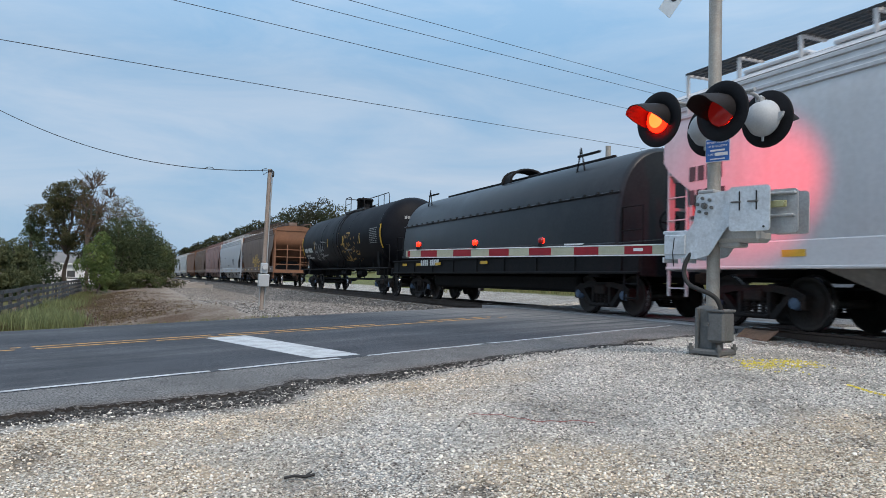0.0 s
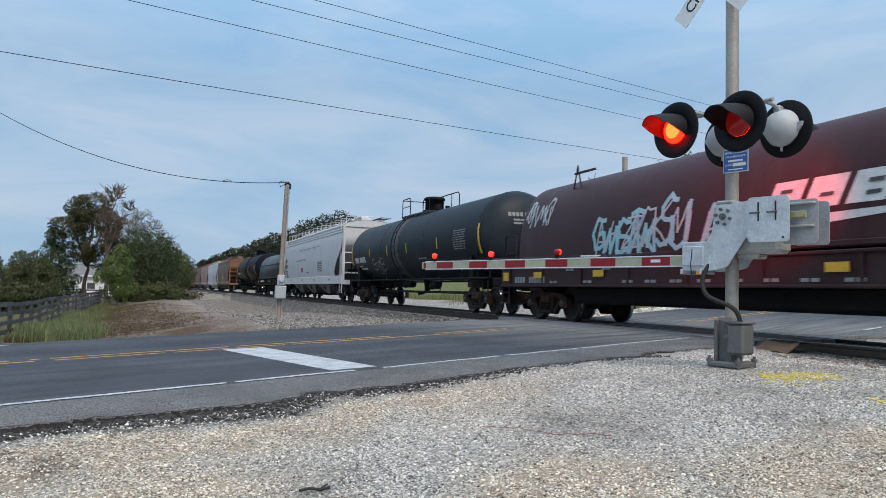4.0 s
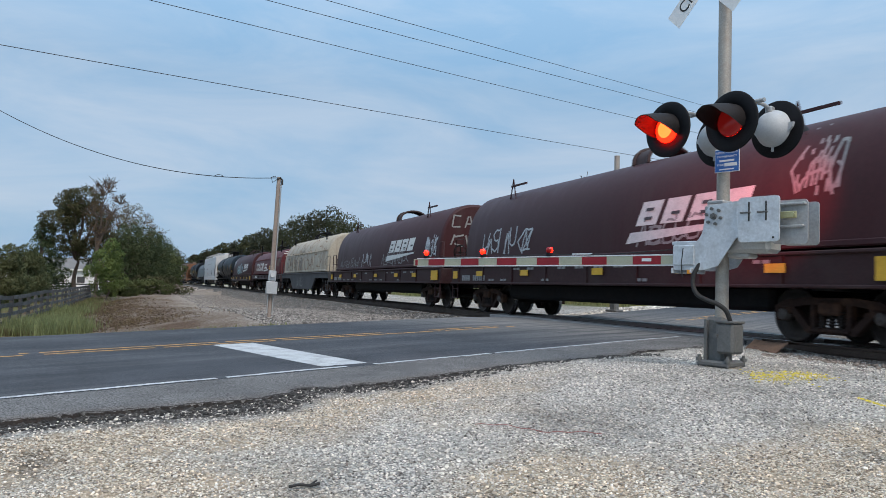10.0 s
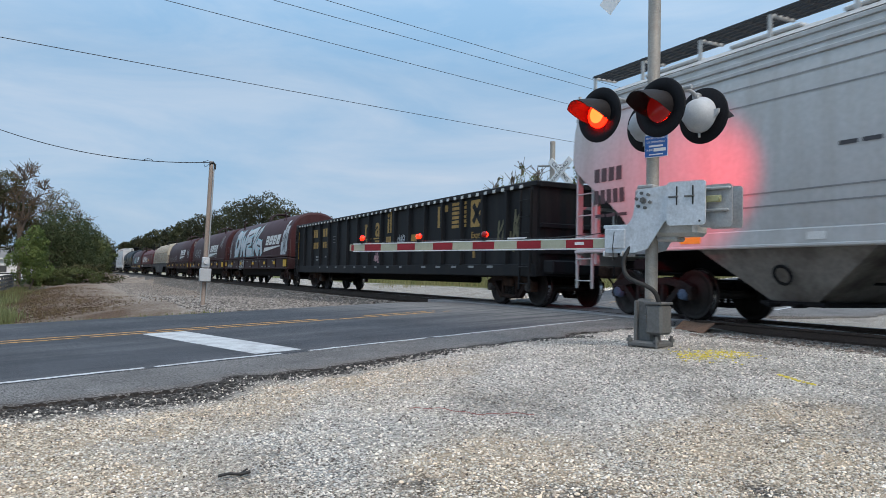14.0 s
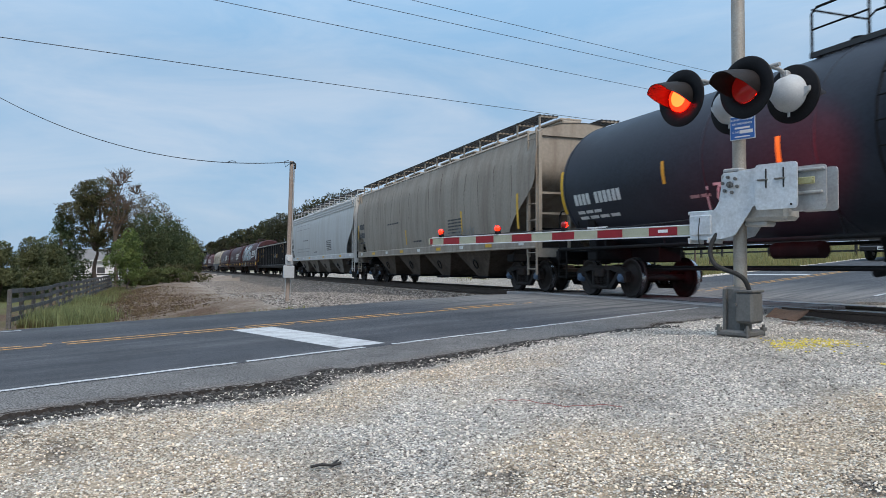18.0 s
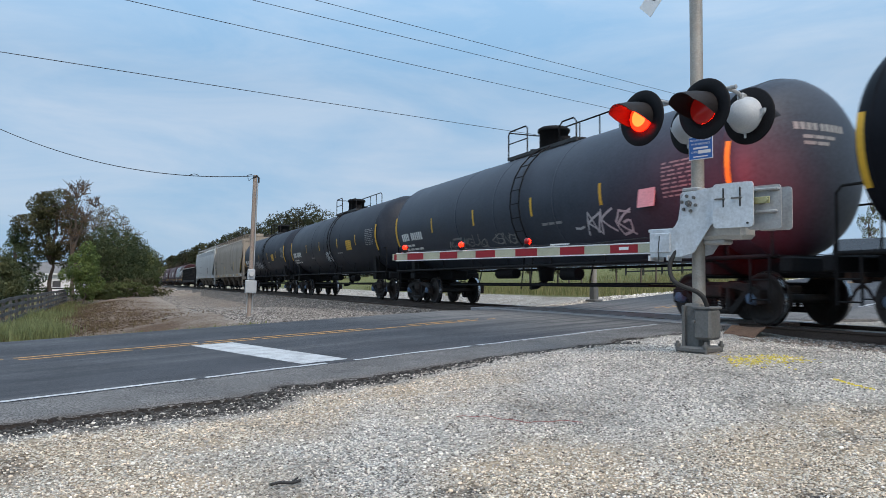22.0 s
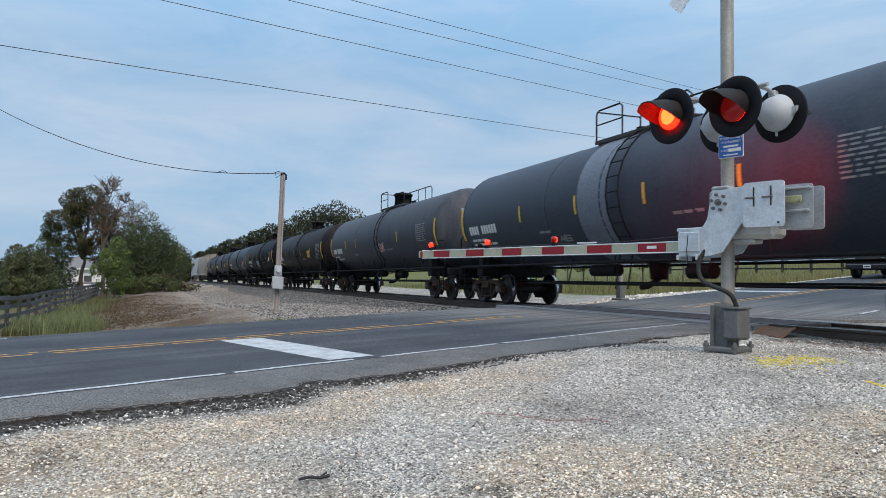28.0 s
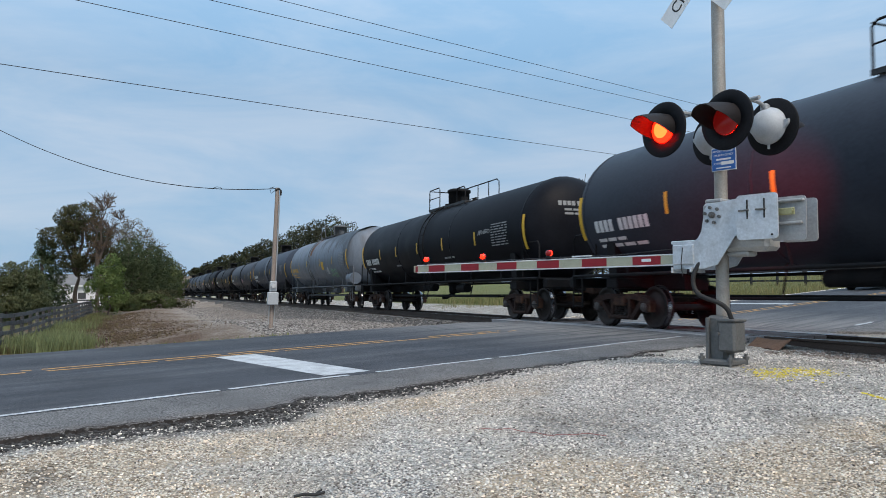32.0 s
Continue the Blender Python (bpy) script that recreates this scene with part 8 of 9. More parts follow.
def leaves_mesh(blobs, count, size, seed, thin=0.0):
    """Many small leaf clumps on and inside a set of rounded masses (x, y, z, rx, ry, rz)."""
    rng = np.random.RandomState(seed)
    w = np.array([b[3] * b[4] + b[4] * b[5] + b[3] * b[5] for b in blobs])
    pick = rng.choice(len(blobs), count, p=w / w.sum())
    B = np.array(blobs)[pick]
    d = rng.randn(count, 3)
    d /= np.linalg.norm(d, axis=1)[:, None]
    rad = 0.55 + 0.5 * rng.rand(count) ** 0.6
    lum = np.array([noise.noise(Vector(B[i, :3] + d[i] * B[i, 3:6]) * 0.9) for i in range(count)])
    rad *= 1 + 0.28 * lum
    keep = lum > -0.25 + thin * rng.rand(count)
    P = (B[:, :3] + d * B[:, 3:6] * rad[:, None])[keep]
    d = d[keep]
    n = len(P)
    a, b = rng.randn(n, 3), rng.randn(n, 3)
    a /= np.linalg.norm(a, axis=1)[:, None]
    b -= a * (a * b).sum(1)[:, None]
    b /= np.linalg.norm(b, axis=1)[:, None]
    out = d + 0.18 * rng.randn(n, 3) + (0, 0, 0.25)
    b *= np.where((np.cross(a, b) * out).sum(1) > 0, 1, -1)[:, None]
    s = size * (0.5 + rng.rand(n, 1))
    fold = np.cross(a, b) * s * 0.35
    V = np.stack([P - a * s, P + b * s * 0.45 + fold, P + a * s, P - b * s * 0.45 + fold], 1).reshape(-1, 3)
    F = np.arange(4 * n).reshape(-1, 4)
    tri = np.concatenate([F[:, [0, 2, 1]], F[:, [0, 3, 2]]])
    me = bpy.data.meshes.new("crown")
    me.from_pydata(V.tolist(), [], tri.tolist())
    # leaves of one mass catch the light as that mass does
    out /= np.linalg.norm(out, axis=1)[:, None]
    me.polygons.foreach_set("use_smooth", [True] * len(tri))
    me.normals_split_custom_set_from_vertices(np.repeat(out, 4, 0).tolist())
    return me


def limbs(mb, base, tips, r0, rng, bend=0.5):
    """Tapered limbs from the trunk's base to the crown's masses."""
    base = Vector(base)
    for t in tips:
        t = Vector(t)
        pts = []
        for k in range(7):
            f = k / 6
            p = base.lerp(t, f)
            p.x += bend * math.sin(f * 3.1) * rng.uniform(-1, 1) * 0.5
            p.y += bend * math.sin(f * 3.1) * rng.uniform(-1, 1) * 0.5
            p.z += (t.z - base.z) * 0.18 * math.sin(f * math.pi)
            pts.append(p)
        for k in range(6):
            mb.cyl(pts[k], pts[k + 1], r0 * (1 - k / 6.6), r0 * (1 - (k + 1) / 6.6), n=6, caps=False)


def tree(name, label, x, y, z, trunk_h, trunk_r, blobs, m, count, size, seed, bark=None, thin=0.0, twigs=0):
    rng = random.Random(seed)
    t = thing(name, label, "tree" if "tree" in name or "pine" in name else "bush", at=pose(x, y, z))
    mb = MB()
    pts = [Vector((0.25 * math.sin(k * 1.7 + seed) * k / 5, 0.2 * math.cos(k * 1.3 + seed) * k / 5, -0.3 + (trunk_h + 0.3) * k / 5)) for k in range(6)]
    for k in range(5):
        mb.cyl(pts[k], pts[k + 1], trunk_r * (1 - k / 8), trunk_r * (1 - (k + 1) / 8), n=8, caps=False)
    limbs(mb, pts[-1] * 0.85, [(b[0], b[1], b[2] + b[5] * 0.2) for b in blobs], trunk_r * 0.5, rng)
    for i in range(twigs):
        b = rng.choice(blobs)
        d = Vector((rng.gauss(0, 1), rng.gauss(0, 1), rng.uniform(0.3, 1.6))).normalized()
        c = Vector(b[:3])
        e = c + Vector((d.x * b[3], d.y * b[4], d.z * b[5])) * rng.uniform(0.95, 1.4)
        m1 = c.lerp(e, 0.5) + Vector((rng.uniform(-0.2, 0.2), rng.uniform(-0.2, 0.2), 0.1))
        mb.tube([c, m1, e], 0.035, 4)
        for j in range(2):
            mb.tube([m1, m1.lerp(e, 0.7) + Vector((rng.uniform(-0.6, 0.6), rng.uniform(-0.6, 0.6), rng.uniform(0, 0.5)))], 0.02, 3)
    part("trunk", mb, bark or M_bark, t)
    me = leaves_mesh(blobs, int(count * 2.0), size * 0.68, seed, thin)
    part("crown", me, m, t)
    return t


def blob_set(seed, n, rx, rz, z0, z1, spread):
    rng = random.Random(seed)
    out = []
    for i in range(n):
        f = (i + 0.5) / n
        a = i * 2.4 + rng.uniform(-0.5, 0.5)
        z = z0 + (z1 - z0) * f
        k = spread * (0.35 + 0.65 * math.sin(math.pi * min(f + 0.15, 1)))
        r = rx * rng.uniform(0.7, 1.15)
        out.append((k * math.cos(a), k * math.sin(a), z, r, r, rz * rng.uniform(0.75, 1.1)))
    return out


def at_view(ratio, dist):
    """A place by its bearing from the camera (sideways per metre ahead) and the metres ahead."""
    return ratio * dist, dist


GZ = -1.35
# the clump left of the track
x, y = at_view(-0.508, 78)
tree("tree", "tall oak with a ragged dark crown beside the fence", x, y, GZ, 4.6, 0.30, blob_set(1, 14, 1.5, 1.25, 4.6, 10.6, 2.7), M_leaf_dark, 14000, 0.15, 1, thin=0.08, twigs=40)
x, y = at_view(-0.478, 75)
tree("tree", "half-dead tree with bare reddish top branches", x, y, GZ, 5.2, 0.24, [(0.2, 0, 10.4, 1.2, 1.2, 1.5), (-0.4, 0.2, 8.2, 1.6, 1.4, 1.5), (1.0, 0, 8.0, 1.1, 1.2, 1.3), (0.2, 0, 6.3, 1.5, 1.5, 1.2), (0.7, 0, 11.2, 0.8, 0.8, 0.9), (2.0, 0, 9.6, 0.8, 0.8, 0.9)], M_leaf_brown, 2600, 0.11, 2, M_bark, 0.45, 80)
x, y = at_view(-0.553, 76)
tree("tree", "green cone-shaped tree behind the pines", x, y, GZ, 4.8, 0.20, [(0.5 * math.sin(k * 2.3), 0.4 * math.cos(k * 2.3), 1.4 + 0.78 * k, 2.5 - 0.28 * k, 2.4 - 0.27 * k, 0.95) for k in range(8)], M_leaf_blue, 6200, 0.17, 3, thin=0.2)
x, y = at_view(-0.434, 92)
tree("tree", "grey-brown thin tree with a feathery top", x, y, GZ, 5.4, 0.26, blob_set(4, 11, 1.7, 1.4, 4.6, 10.3, 2.7), M_leaf_grey, 5200, 0.13, 4, thin=0.45, twigs=70)
x, y = at_view(-0.418, 90)
tree("tree", "dense dark evergreen tree", x, y, GZ, 2.6, 0.30, blob_set(5, 13, 2.2, 1.8, 1.6, 7.4, 2.4), M_leaf_deep, 9000, 0.19, 5, thin=0.2)
x, y = at_view(-0.440, 85)
tree("tree", "dark dense tree in the clump", x, y, GZ, 2.4, 0.26, blob_set(6, 11, 2.1, 1.7, 1.6, 6.6, 2.5), M_leaf_deep, 7500, 0.18, 6, thin=0.2)
x, y = at_view(-0.397, 118)
tree("tree", "mid-green tree further along the line", x, y, GZ, 3.0, 0.28, blob_set(7, 10, 2.6, 2.0, 2.4, 7.0, 3.2), M_leaf_mid, 4000, 0.30, 7)
x, y = at_view(-0.382, 185)
tree("tree", "dark tree further along the line", x, y, GZ, 3.4, 0.30, blob_set(8, 10, 3.2, 2.4, 2.6, 8.2, 4.0), M_leaf_dark, 3600, 0.38, 8)
x, y = at_view(-0.463, 66)
tree("tree", "bright green young tree beside the dirt patch", x, y, GZ, 1.6, 0.10, blob_set(9, 12, 0.95, 1.0, 0.9, 4.7, 1.2), M_leaf_bright, 3800, 0.15, 9, thin=0.35)
for k, (rt, ds, h) in enumerate(((-0.600, 48, 3.8), (-0.575, 56, 4.2), (-0.640, 44, 3.4), (-0.562, 62, 3.6), (-0.68, 46, 3.6))):
    x, y = at_view(rt, ds)
    tree("pine", "young bushy pine behind the board fence", x, y, GZ, h * 0.8, 0.09, [(0, 0, h * f, h * 0.44 * (1.05 - 0.75 * f), h * 0.44 * (1.05 - 0.75 * f), h * 0.17) for f in (0.15, 0.3, 0.45, 0.6, 0.75, 0.9)], M_pine, 7000, 0.11, 20 + k, thin=0.12)
for k, (rt, ds, wd, h) in enumerate(((-0.415, 76, 2.8, 1.5), (-0.400, 80, 2.4, 1.9), (-0.44, 72, 1.6, 1.0), (-0.395, 100, 2.4, 1.9))):
    x, y = at_view(rt, ds)
    tree("bush", "low dark shrubs along the clump's foot", x, y, ground_z(x, y), 0.5, 0.05, [(wd * (i - 1.5) / 2, 0.3 * (i % 2), h * 0.55, wd * 0.42, wd * 0.4, h * 0.5) for i in range(4)], M_leaf_dark if k % 2 else M_leaf_mid, 2200, 0.16, 30 + k)

# woods beyond the track
rng = random.Random(77)
for k, (rt, ds, h, m) in enumerate(((-0.325, 290, 13, 0), (-0.305, 250, 14, 1), (-0.285, 230, 14, 0), (-0.268, 215, 15, 1), (-0.250, 195, 15, 0), (-0.226, 180, 15.5, 0), (-0.205, 165, 16.5, 1), (-0.186, 155, 16.8, 0),
                                (-0.166, 150, 16.6, 0), (-0.146, 146, 15.2, 1), (-0.128, 150, 13.0, 2), (-0.108, 160, 13.5, 0), (-0.085, 165, 13.0, 1), (-0.06, 170, 12.5, 0), (-0.03, 175, 12.0, 1), (0.0, 180, 11.5, 0), (0.04, 190, 11, 1), (-0.345, 420, 16, 0), (-0.335, 380, 15, 1), (-0.372, 400, 13, 0))):
    x, y = at_view(rt, ds)
    sc = ds / 160
    tree("tree", ("dark oak in the woods beyond the track", "green oak in the woods beyond the track", "yellowing tree in the woods beyond the track")[m], x, y, 0.2, h * 0.4, 0.35, blob_set(100 + k, 11, 2.9, 2.0, h * 0.25, h * 0.88, 3.4), (M_wood_dark, M_wood_mid, M_leaf_olive)[m], 2600, 0.36 * sc, 100 + k)
# slim trees past the far signal
for k, (rt, ds, h, wd) in enumerate(((0.285, 45, 8.2, 0.75), (0.305, 45, 9.2, 0.7), (0.325, 46, 8.4, 0.75), (0.252, 46, 7.4, 0.6), (0.205, 47, 7.0, 0.75), (0.188, 46, 7.2, 0.8), (0.172, 47, 6.5, 0.6), (0.150, 46, 6.6, 0.5), (0.134, 47, 5.8, 0.6), (0.60, 60, 7.5, 0.9), (0.66, 62, 8.0, 0.9))):
    x, y = at_view(rt, ds)
    tree("tree", "slim upright young tree beyond the road", x, y, 0.4, h * 0.75, 0.06, [(wd * 0.5 * math.sin(i * 2 + k), wd * 0.5 * math.cos(i * 2), h * (0.25 + 0.115 * i), wd * (1.1 - 0.11 * i), wd * (1.1 - 0.11 * i), h * 0.10) for i in range(7)], M_leaf_mid if k % 2 else M_leaf_olive, 1500, 0.11, 200 + k, twigs=26, thin=0.2)


def grass(name, label, m, count, place, height, seed):
    """One mesh of many bent blades."""
    rg = np.random.RandomState(seed)
    V, F = [], []
    for i in range(count):
        x, y = place(rg)
        z = ground_z(x, y) - 0.02
        h = height * (0.45 + 0.8 * rg.rand())
        a, w = rg.rand() * 6.283, 0.006 + 0.009 * rg.rand() + 0.004 * height
        lean = h * (0.15 + 0.4 * rg.rand())
        c, s = math.cos(a), math.sin(a)
        lx, ly = lean * math.cos(a + 1.3), lean * math.sin(a + 1.3)
        o = len(V)
        V += [(x - c * w, y - s * w, z), (x + c * w, y + s * w, z), (x + lx * 0.4 + c * w * 0.7, y + ly * 0.4 + s * w * 0.7, z + h * 0.6), (x + lx * 0.4 - c * w * 0.7, y + ly * 0.4 - s * w * 0.7, z + h * 0.6), (x + lx, y + ly, z + h)]
        F += [(o, o + 1, o + 2, o + 3), (o + 3, o + 2, o + 4)]
    me = bpy.data.meshes.new(name)
    me.from_pydata(V, [], F)
    me.materials.append(m)
    return tagged(new(name, me), label, "grass", kind="stuff")


M_grass = leaf_mat("grass_green", (0.165, 0.178, 0.072), 0.35)
M_grass_dry = leaf_mat("grass_dry", (0.27, 0.24, 0.11))
F0, F1 = Vector((-15.0, 23.9, 0)), Vector((-34.5, 71.0, 0))


def by_fence(rg):
    f = rg.rand() ** 1.6
    p = F0.lerp(F1, f) + Vector((0.92, 0.38, 0)) * (abs(rg.randn()) * 0.9 + 0.25 + 1.5 * noise.noise(Vector((f * 14, 0.3, 0.7))) ** 2)
    return p.x, p.y


def verge(rg):
    r = -26 + 22 * rg.rand()
    p = on_road(r, 7.1 + 1.6 * rg.rand() ** 2)
    return (p.x, p.y) if p.dot(NRM) < 3.0 else (-14 - 4 * rg.rand(), 22 + 3 * rg.rand())


def meadow(rg):
    s = 12 + 45 * rg.rand()
    p = on_track(s, 6.5 + 22 * rg.rand() ** 1.3)
    return (p.x, p.y) if (p - R0).dot(RQ) > 9.5 else (on_track(30 + 20 * rg.rand(), 7 + 10 * rg.rand())).to_2d()


def meadow2(rg):
    p = on_road(13 + 45 * rg.rand(), 9.5 + 14 * rg.rand() ** 1.4)
    return p.x, p.y


def weeds(rg):
    """Clumps of tall weeds on the verge before the fence."""
    cx, cy, k = ((-14.3, 25.4, 0.55), (-13.3, 26.2, 0.40), (-13.9, 27.2, 0.50), (-15.6, 29.0, 0.55), (-17.6, 33.2, 0.6), (-20.6, 40.0, 0.7), (-13.0, 24.6, 0.35), (-15.3, 26.8, 0.5))[rg.randint(8)]
    return cx + k * rg.randn() * 0.8, cy + k * rg.randn()


grass("weeds", "feathery pale green weeds by the board fence", M_weed, 5200, weeds, 0.58, 46)
grass("tall_grass", "tall green weeds along the board fence", M_grass, 4500, by_fence, 0.30, 40)
grass("dry_grass", "brown and olive grass among the weeds by the fence", leaf_mat("grass_olive_brown", (0.15, 0.125, 0.07), 0.3), 4500, by_fence, 0.26, 47)
grass("grass", "short grass on the road's verge", M_grass, 2500, verge, 0.12, 41)
grass("tall_grass", "tall green and dry grass beyond the track", M_grass, 8000, meadow, 0.40, 42)
grass("tall_grass", "dry yellow grass beyond the track", M_grass_dry, 7000, meadow2, 0.45, 43)
grass("tall_grass", "dry stalks in the meadow beyond the track", M_grass_dry, 4000, meadow, 0.45, 44)


# brown litter and brush at the clump's foot
def litter(rg):
    p = Vector((-30, 62, 0)).lerp(Vector((-12.5, 27, 0)), rg.rand()) + Vector((rg.randn() * 1.8 + 0.4, rg.randn() * 1.5, 0))
    return p.x, p.y


def tufts(rg):
    x, y = litter(rg)
    k = noise.noise(Vector((x * 0.9, y * 0.9, 2.2)))
    return (x, y) if k > 0.05 else (x - 0.6, y - 0.4) if k > -0.15 else by_fence(rg)


grass("dry_grass", "brown and olive dry grass tufts on the dirt", leaf_mat("grass_brown", (0.17, 0.125, 0.065), 0.3), 7000, tufts, 0.16, 45)


def litter_mesh():
    rg = np.random.RandomState(50)
    V, F = [], []
    for i in range(7000):
        x, y = litter(rg)
        if (Vector((x, y, 0)) - R0).dot(RQ) < 8.2:
            continue
        z = ground_z(x, y) + 0.01 + 0.05 * rg.rand()
        a, l = rg.rand() * 6.283, 0.025 + 0.06 * rg.rand()
        c, s = math.cos(a) * l, math.sin(a) * l
        o = len(V)
        V += [(x - c, y - s, z), (x + s * 0.35, y - c * 0.35, z + 0.03 * rg.rand()), (x + c, y + s, z + 0.02), (x - s * 0.35, y + c * 0.35, z + 0.04)]
        F += [(o, o + 1, o + 2), (o, o + 2, o + 3)]
    me = bpy.data.meshes.new("leaf_litter")
    me.from_pydata(V, [], F)
    me.materials.append(leaf_mat("litter_brown", (0.135, 0.092, 0.062), 0.3))
    tagged(new("leaf_litter", me), "brown dead leaves and bark scattered on the dirt", "leaf litter", kind="stuff")


litter_mesh()


def brush_pile():
    b = thing("brush_pile", "pile of cut grey branches and dark leaves", "brush pile", at=pose(-31.5, 80, ground_z(-31.5, 80)))
    rg = random.Random(60)
    mb = MB()
    for i in range(60):
        a, l = rg.uniform(0, 6.28), rg.uniform(1.2, 2.8)
        c = Vector((rg.uniform(-3.2, 3.2), rg.uniform(-1, 1), rg.uniform(0.1, 1.1)))
        d = Vector((math.cos(a), 0.4 * math.sin(a), rg.uniform(-0.15, 0.35))) * l / 2
        mb.tube([c - d, c + Vector((0, 0, 0.12)), c + d], rg.uniform(0.02, 0.06), 4)
    part("brushwood", mb, M_bark_pale, b)
    part("leaves", leaves_mesh([(-2, 0, 0.6, 1.4, 0.9, 0.6), (0.5, 0, 0.7, 1.6, 1.0, 0.6), (2.6, 0, 0.5, 1.2, 0.9, 0.5)], 1500, 0.13, 61, 0.4), M_leaf_dark, b)


brush_pile()

# ---- fence ----
M_board = mat("weathered_board", (0.085, 0.082, 0.080), 0.9, grain=25, blotch=3, vary=0.45, bump=0.4, dirt=(0.045, 0.042, 0.038), dirt_amt=0.8, rand=0.35)
M_board_dark = mat("dark_board", (0.025, 0.025, 0.028), 0.8, grain=25, blotch=3, vary=0.3, bump=0.3)
fence = thing("board_fence", "weathered grey four-board timber fence along the verge", "fence")
span = F1 - F0
n_bay = 21
rg = random.Random(70)
for i in range(n_bay + 1):
    p = F0 + span * (i / n_bay)
    part("post", cached("fence_post", lambda: MB().cbox((0, 0, 0.62), (0.13, 0.13, 1.45), 0.01).mesh("post")), M_board, fence, at=pose(p.x, p.y, ground_z(p.x, p.y) - 0.06, rg.uniform(-2, 2), rg.uniform(-2, 2), math.degrees(math.atan2(span.y, span.x))))
for i in range(n_bay):
    a, b = F0 + span * (i / n_bay), F0 + span * ((i + 1) / n_bay)
    za, zb = ground_z(a.x, a.y), ground_z(b.x, b.y)
    mid, ln = (a + b) / 2, (b - a).length
    for h in (0.28, 0.60, 0.92, 1.22):
        part("board", cached("fence_board", lambda: MB().cbox((0, -0.08, 0), (ln + 0.04, 0.028, 0.15), 0.004).mesh("board")), M_board, fence,
             at=pose(mid.x, mid.y, (za + zb) / 2 + h + rg.uniform(-0.015, 0.015), 0, -math.degrees(math.atan2(zb - za, ln)) + rg.uniform(-0.5, 0.5), math.degrees(math.atan2(span.y, span.x))))
gate = thing("paddock_fence", "near-black board fence panel beside the road", "fence")
for i in range(4):
    x, y = -15.3 - i * 2.4, 23.7 - 0.25 * i
    part("post", cached("dark_post", lambda: MB().cbox((0, 0, 0.64), (0.15, 0.15, 1.5), 0.01).mesh("post")), M_board_dark, gate, at=pose(x, y, ground_z(x, y) - 0.06))
    if i < 3:
        for h in (0.25, 0.60, 0.95, 1.28):
            part("board", cached("dark_board_me", lambda: MB().cbox((-1.2, -0.09, 0), (2.4, 0.03, 0.16), 0.004).mesh("board")), M_board_dark, gate, at=pose(x, y, ground_z(x - 1.2, y) + h, 0, 0, 6))
far_fence = thing("board_fence", "dark board fence in front of the white building", "fence")
for i in range(9):
    x, y = -52 + i * 2.4, 92
    part("post", cached("far_post", lambda: MB().box((0, 0, 0.6), (0.13, 0.13, 1.4)).mesh("post")), M_board_dark, far_fence, at=pose(x, y, GZ))
    if i < 8:
        for h in (0.35, 0.8, 1.2):
            part("board", cached("far_board", lambda: MB().box((1.2, 0, 0), (2.4, 0.03, 0.16)).mesh("board")), M_board_dark, far_fence, at=pose(x, y, GZ + h))

# paddock fence in the meadow beyond the track
meadow_fence = thing("board_fence", "dark rail fence across the dry meadow", "fence")
for i in range(16):
    p = on_track(18 + i * 2.4, 30)
    zb = ground_z(p.x, p.y)
    part("post", cached("far_post", lambda: MB().box((0, 0, 0.6), (0.13, 0.13, 1.4)).mesh("post")), M_board_dark, meadow_fence, at=pose(p.x, p.y, zb - 0.05, 0, 0, math.degrees(TH)))
    if i < 15:
        for h in (0.35, 0.8, 1.2):
            part("board", cached("meadow_board", lambda: MB().box((1.2, 0, 0), (2.4, 0.03, 0.12)).mesh("board")), M_board_dark, meadow_fence, at=pose(p.x, p.y, zb + h, 0, 0, math.degrees(TH) + 90))

# ---- white building behind the trees ----
M_siding = mat("white_siding", (0.70, 0.69, 0.70), 0.6, grain=20, blotch=1, vary=0.05, bump=0.05)
M_roof = mat("roof_grey", (0.16, 0.155, 0.15), 0.8, grain=20, blotch=1, vary=0.15)
barn = thing("building", "low white metal-sided building with a grey roof", "building", at=pose(-58.5, 112, GZ, 0, 0, 8))
part("wall", MB().box((0, 0, 1.6), (15, 9, 3.2)), M_siding, barn)
part("roof", MB().ext([(-4.9, 3.15), (4.9, 3.15), (0, 5.0)], "x", -7.9, 7.9), M_roof, barn)
for k in range(3):
    part("window", MB().cbox((-4.5 + k * 4.2, -4.52, 1.7), (1.1, 0.06, 0.9), 0.02), M_dark_ink, barn)
part("fascia", MB().box((0, -4.95, 3.12), (15.8, 0.06, 0.22)), M_siding, barn)


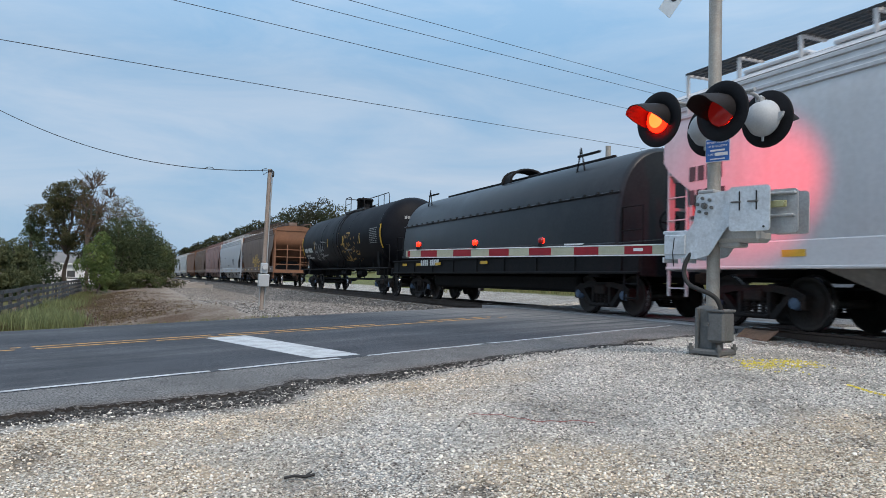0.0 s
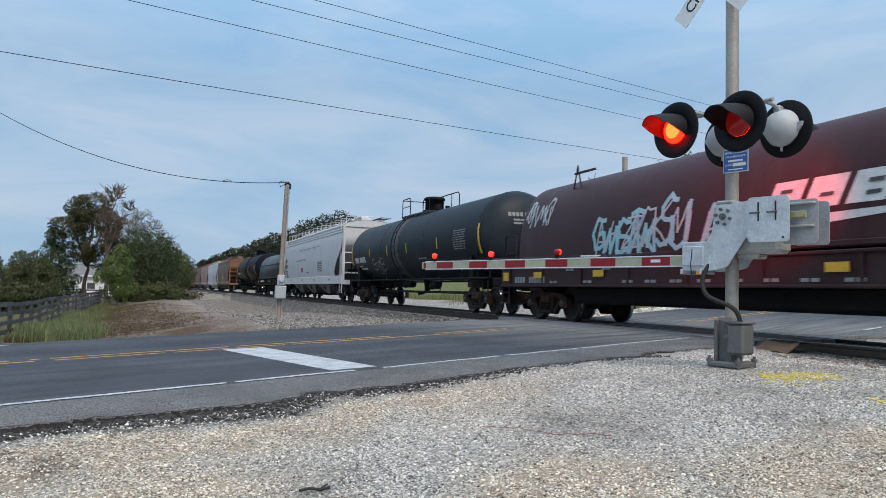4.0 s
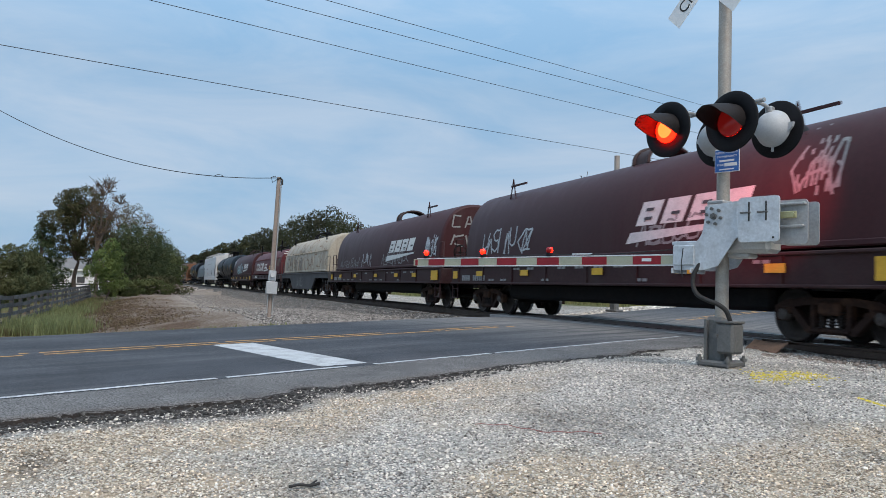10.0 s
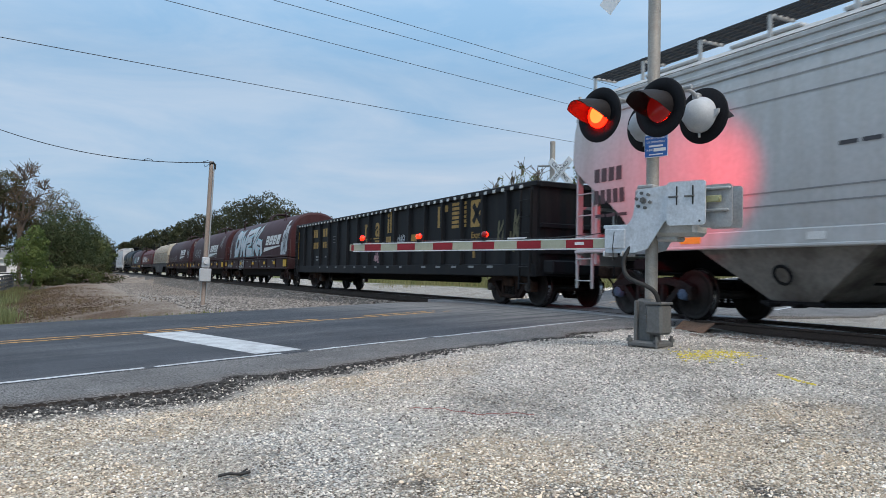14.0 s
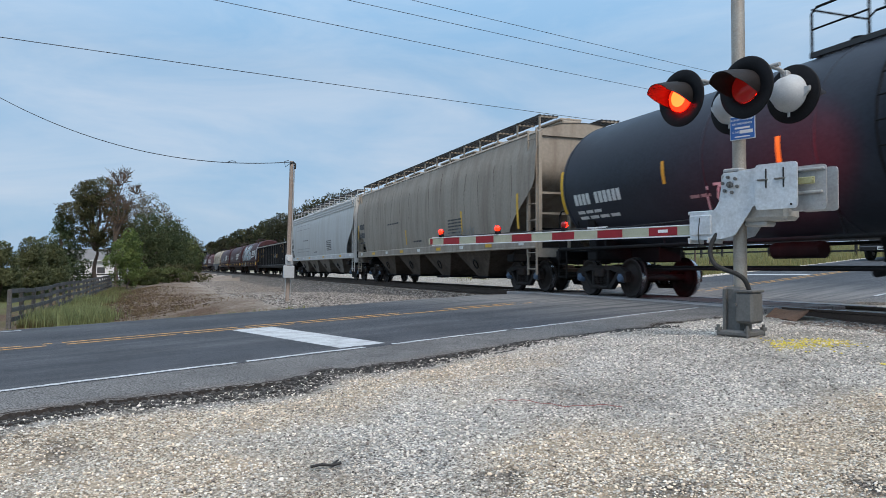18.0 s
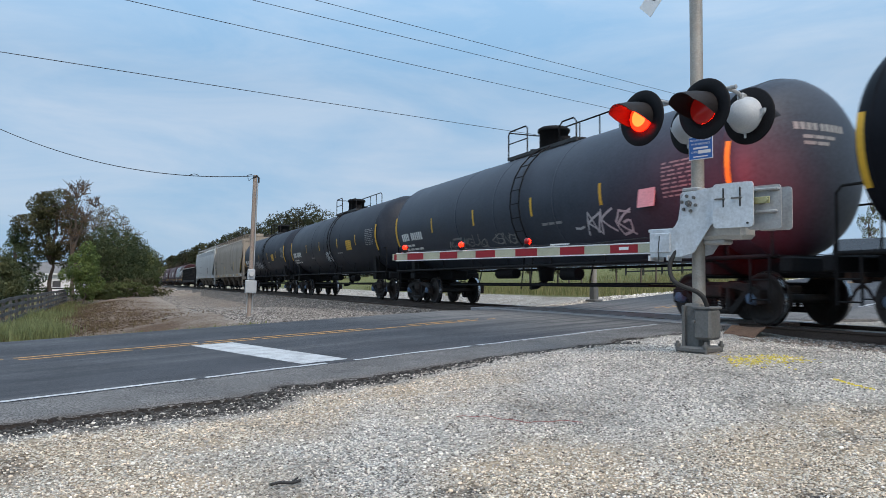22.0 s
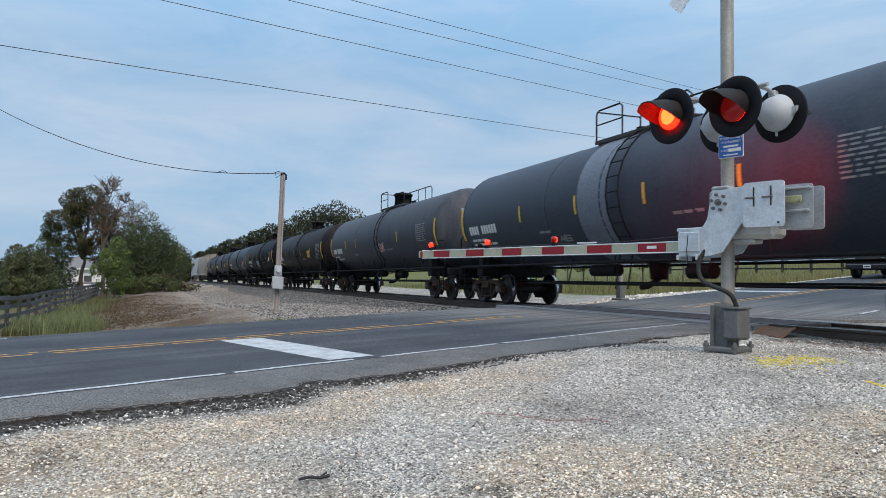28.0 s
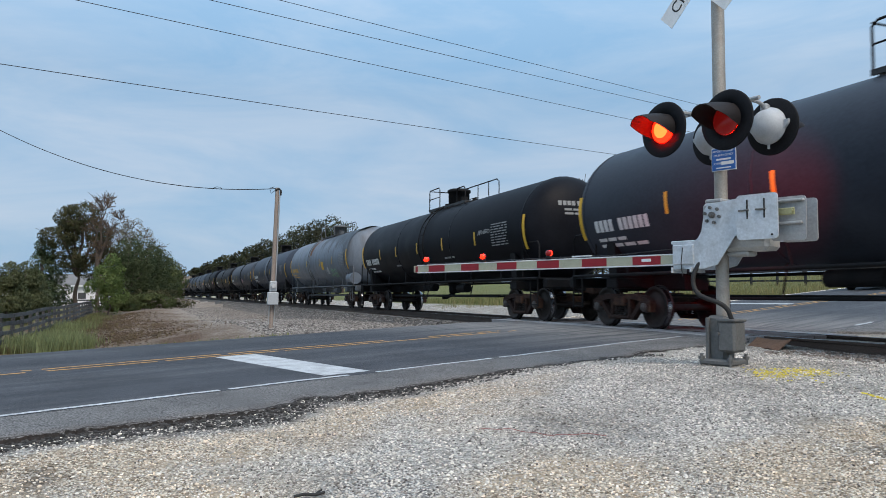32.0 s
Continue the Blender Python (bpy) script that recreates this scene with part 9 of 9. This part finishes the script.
# ---- waiting car across the track ----
def waiting_car():
    c = thing("car", "black pickup truck waiting at the far stop line", "car")
    paint = mat("car_black", (0.015, 0.015, 0.018), 0.25, grain=40, vary=0.1, bump=0.0, spec=0.6)
    glass = mat("car_glass", (0.03, 0.035, 0.04), 0.08, grain=40, vary=0.1, bump=0.0, spec=0.7)
    body = [(-2.7, 0.55), (-2.7, 1.05), (-0.7, 1.12), (-0.45, 1.15), (0.3, 1.75), (1.3, 1.78), (1.75, 1.18), (2.8, 1.15), (2.85, 0.50), (2.2, 0.38), (-2.2, 0.38)]
    # local +x points to the front, which faces the track
    part("body", MB().ext([(-p[0], p[1]) for p in body], "y", -0.92, 0.92), paint, c)
    part("windscreen", MB().box((-0.05, 0, 1.46), (0.03, 1.55, 0.72), pose(0, 0, 0, 0, -50, 0)), glass, c)
    for sy in (-1, 1):
        part("side_window", MB().box((-0.85, sy * 0.925, 1.47), (1.2, 0.02, 0.42)), glass, c)
        part("headlight", MB().cbox((2.68, sy * 0.70, 0.92), (0.08, 0.36, 0.18), 0.02), M_sign_white, c)
        for x in (-1.75, 1.75):
            w = part("wheel", cached("car_wheel", lambda: MB().rev([(-0.13, 0.22), (-0.13, 0.36), (-0.10, 0.40), (0.10, 0.40), (0.13, 0.36), (0.13, 0.22)], "y", n=22).mesh("wheel")), M_rubber, c, at=pose(x, sy * 0.83, 0.40))
            part("rim", cached("car_rim", lambda: MB().cyl((0, -0.11, 0), (0, 0.11, 0), 0.23, n=16).mesh("rim")), M_galv_dull, w)
    part("grille", MB().cbox((2.71, 0, 0.86), (0.05, 0.9, 0.26), 0.02), M_dark_ink, c)
    part("bumper", MB().cbox((2.74, 0, 0.55), (0.16, 1.8, 0.24), 0.05), paint, c)
    part("plate", MB().box((2.83, 0, 0.56), (0.01, 0.31, 0.15)), M_sign_white, c)
    part("plate_bar", MB().box((2.838, 0, 0.56), (0.004, 0.24, 0.06)), M_dark_ink, c)
    p = on_road(24.6, 5.1, road_z(24.6) - 0.01)
    tilt = math.degrees(math.atan(0.056))
    c.matrix_basis = facing(p, -RA, -RQ) @ pose(0, 0, 0, 0, tilt, 0)


waiting_car()


def motions():
    """The train rolls past the crossing, its wheels turn, and the signal flashes."""
    yaw = math.degrees(TH) + 90
    for car, u in MOVING:
        rows = []
        for t in range(33):
            s = u + run(t)
            p = on_track(s)
            rows.append((t, pose(p.x, p.y, 0, 0, 0, yaw + math.degrees(BEND * max(s, 0)))))
        walk(car, rows)
    # the lamps take turns, about once a second
    for lens, at, turn in FLASHING:
        rows, a = [(0, at @ pose(0, 0, 0, 0, 0, 180 * turn))], 180 * turn
        for k in range(32):
            for t in (10.79 + 1.004 * (k - 10) - 0.454, 10.79 + 1.004 * (k - 10)):
                if t > 31.9:
                    continue
                rows += [(t + j / FPS, at @ pose(0, 0, 0, 0, 0, a + 60 * j)) for j in range(4)]
                a += 180
        rows.append((32, at @ pose(0, 0, 0, 0, 0, a)))
        walk(lens, rows)
    spins = [(k / FPS, math.degrees(run(k / FPS) / WHEEL_R)) for k in range(32 * FPS + 1)]
    for wheel, x in ROLLING:
        walk(wheel, [(t, pose(x, 0, WHEEL_R, 0, a % 360.0, 0)) for t, a in spins])


motions()
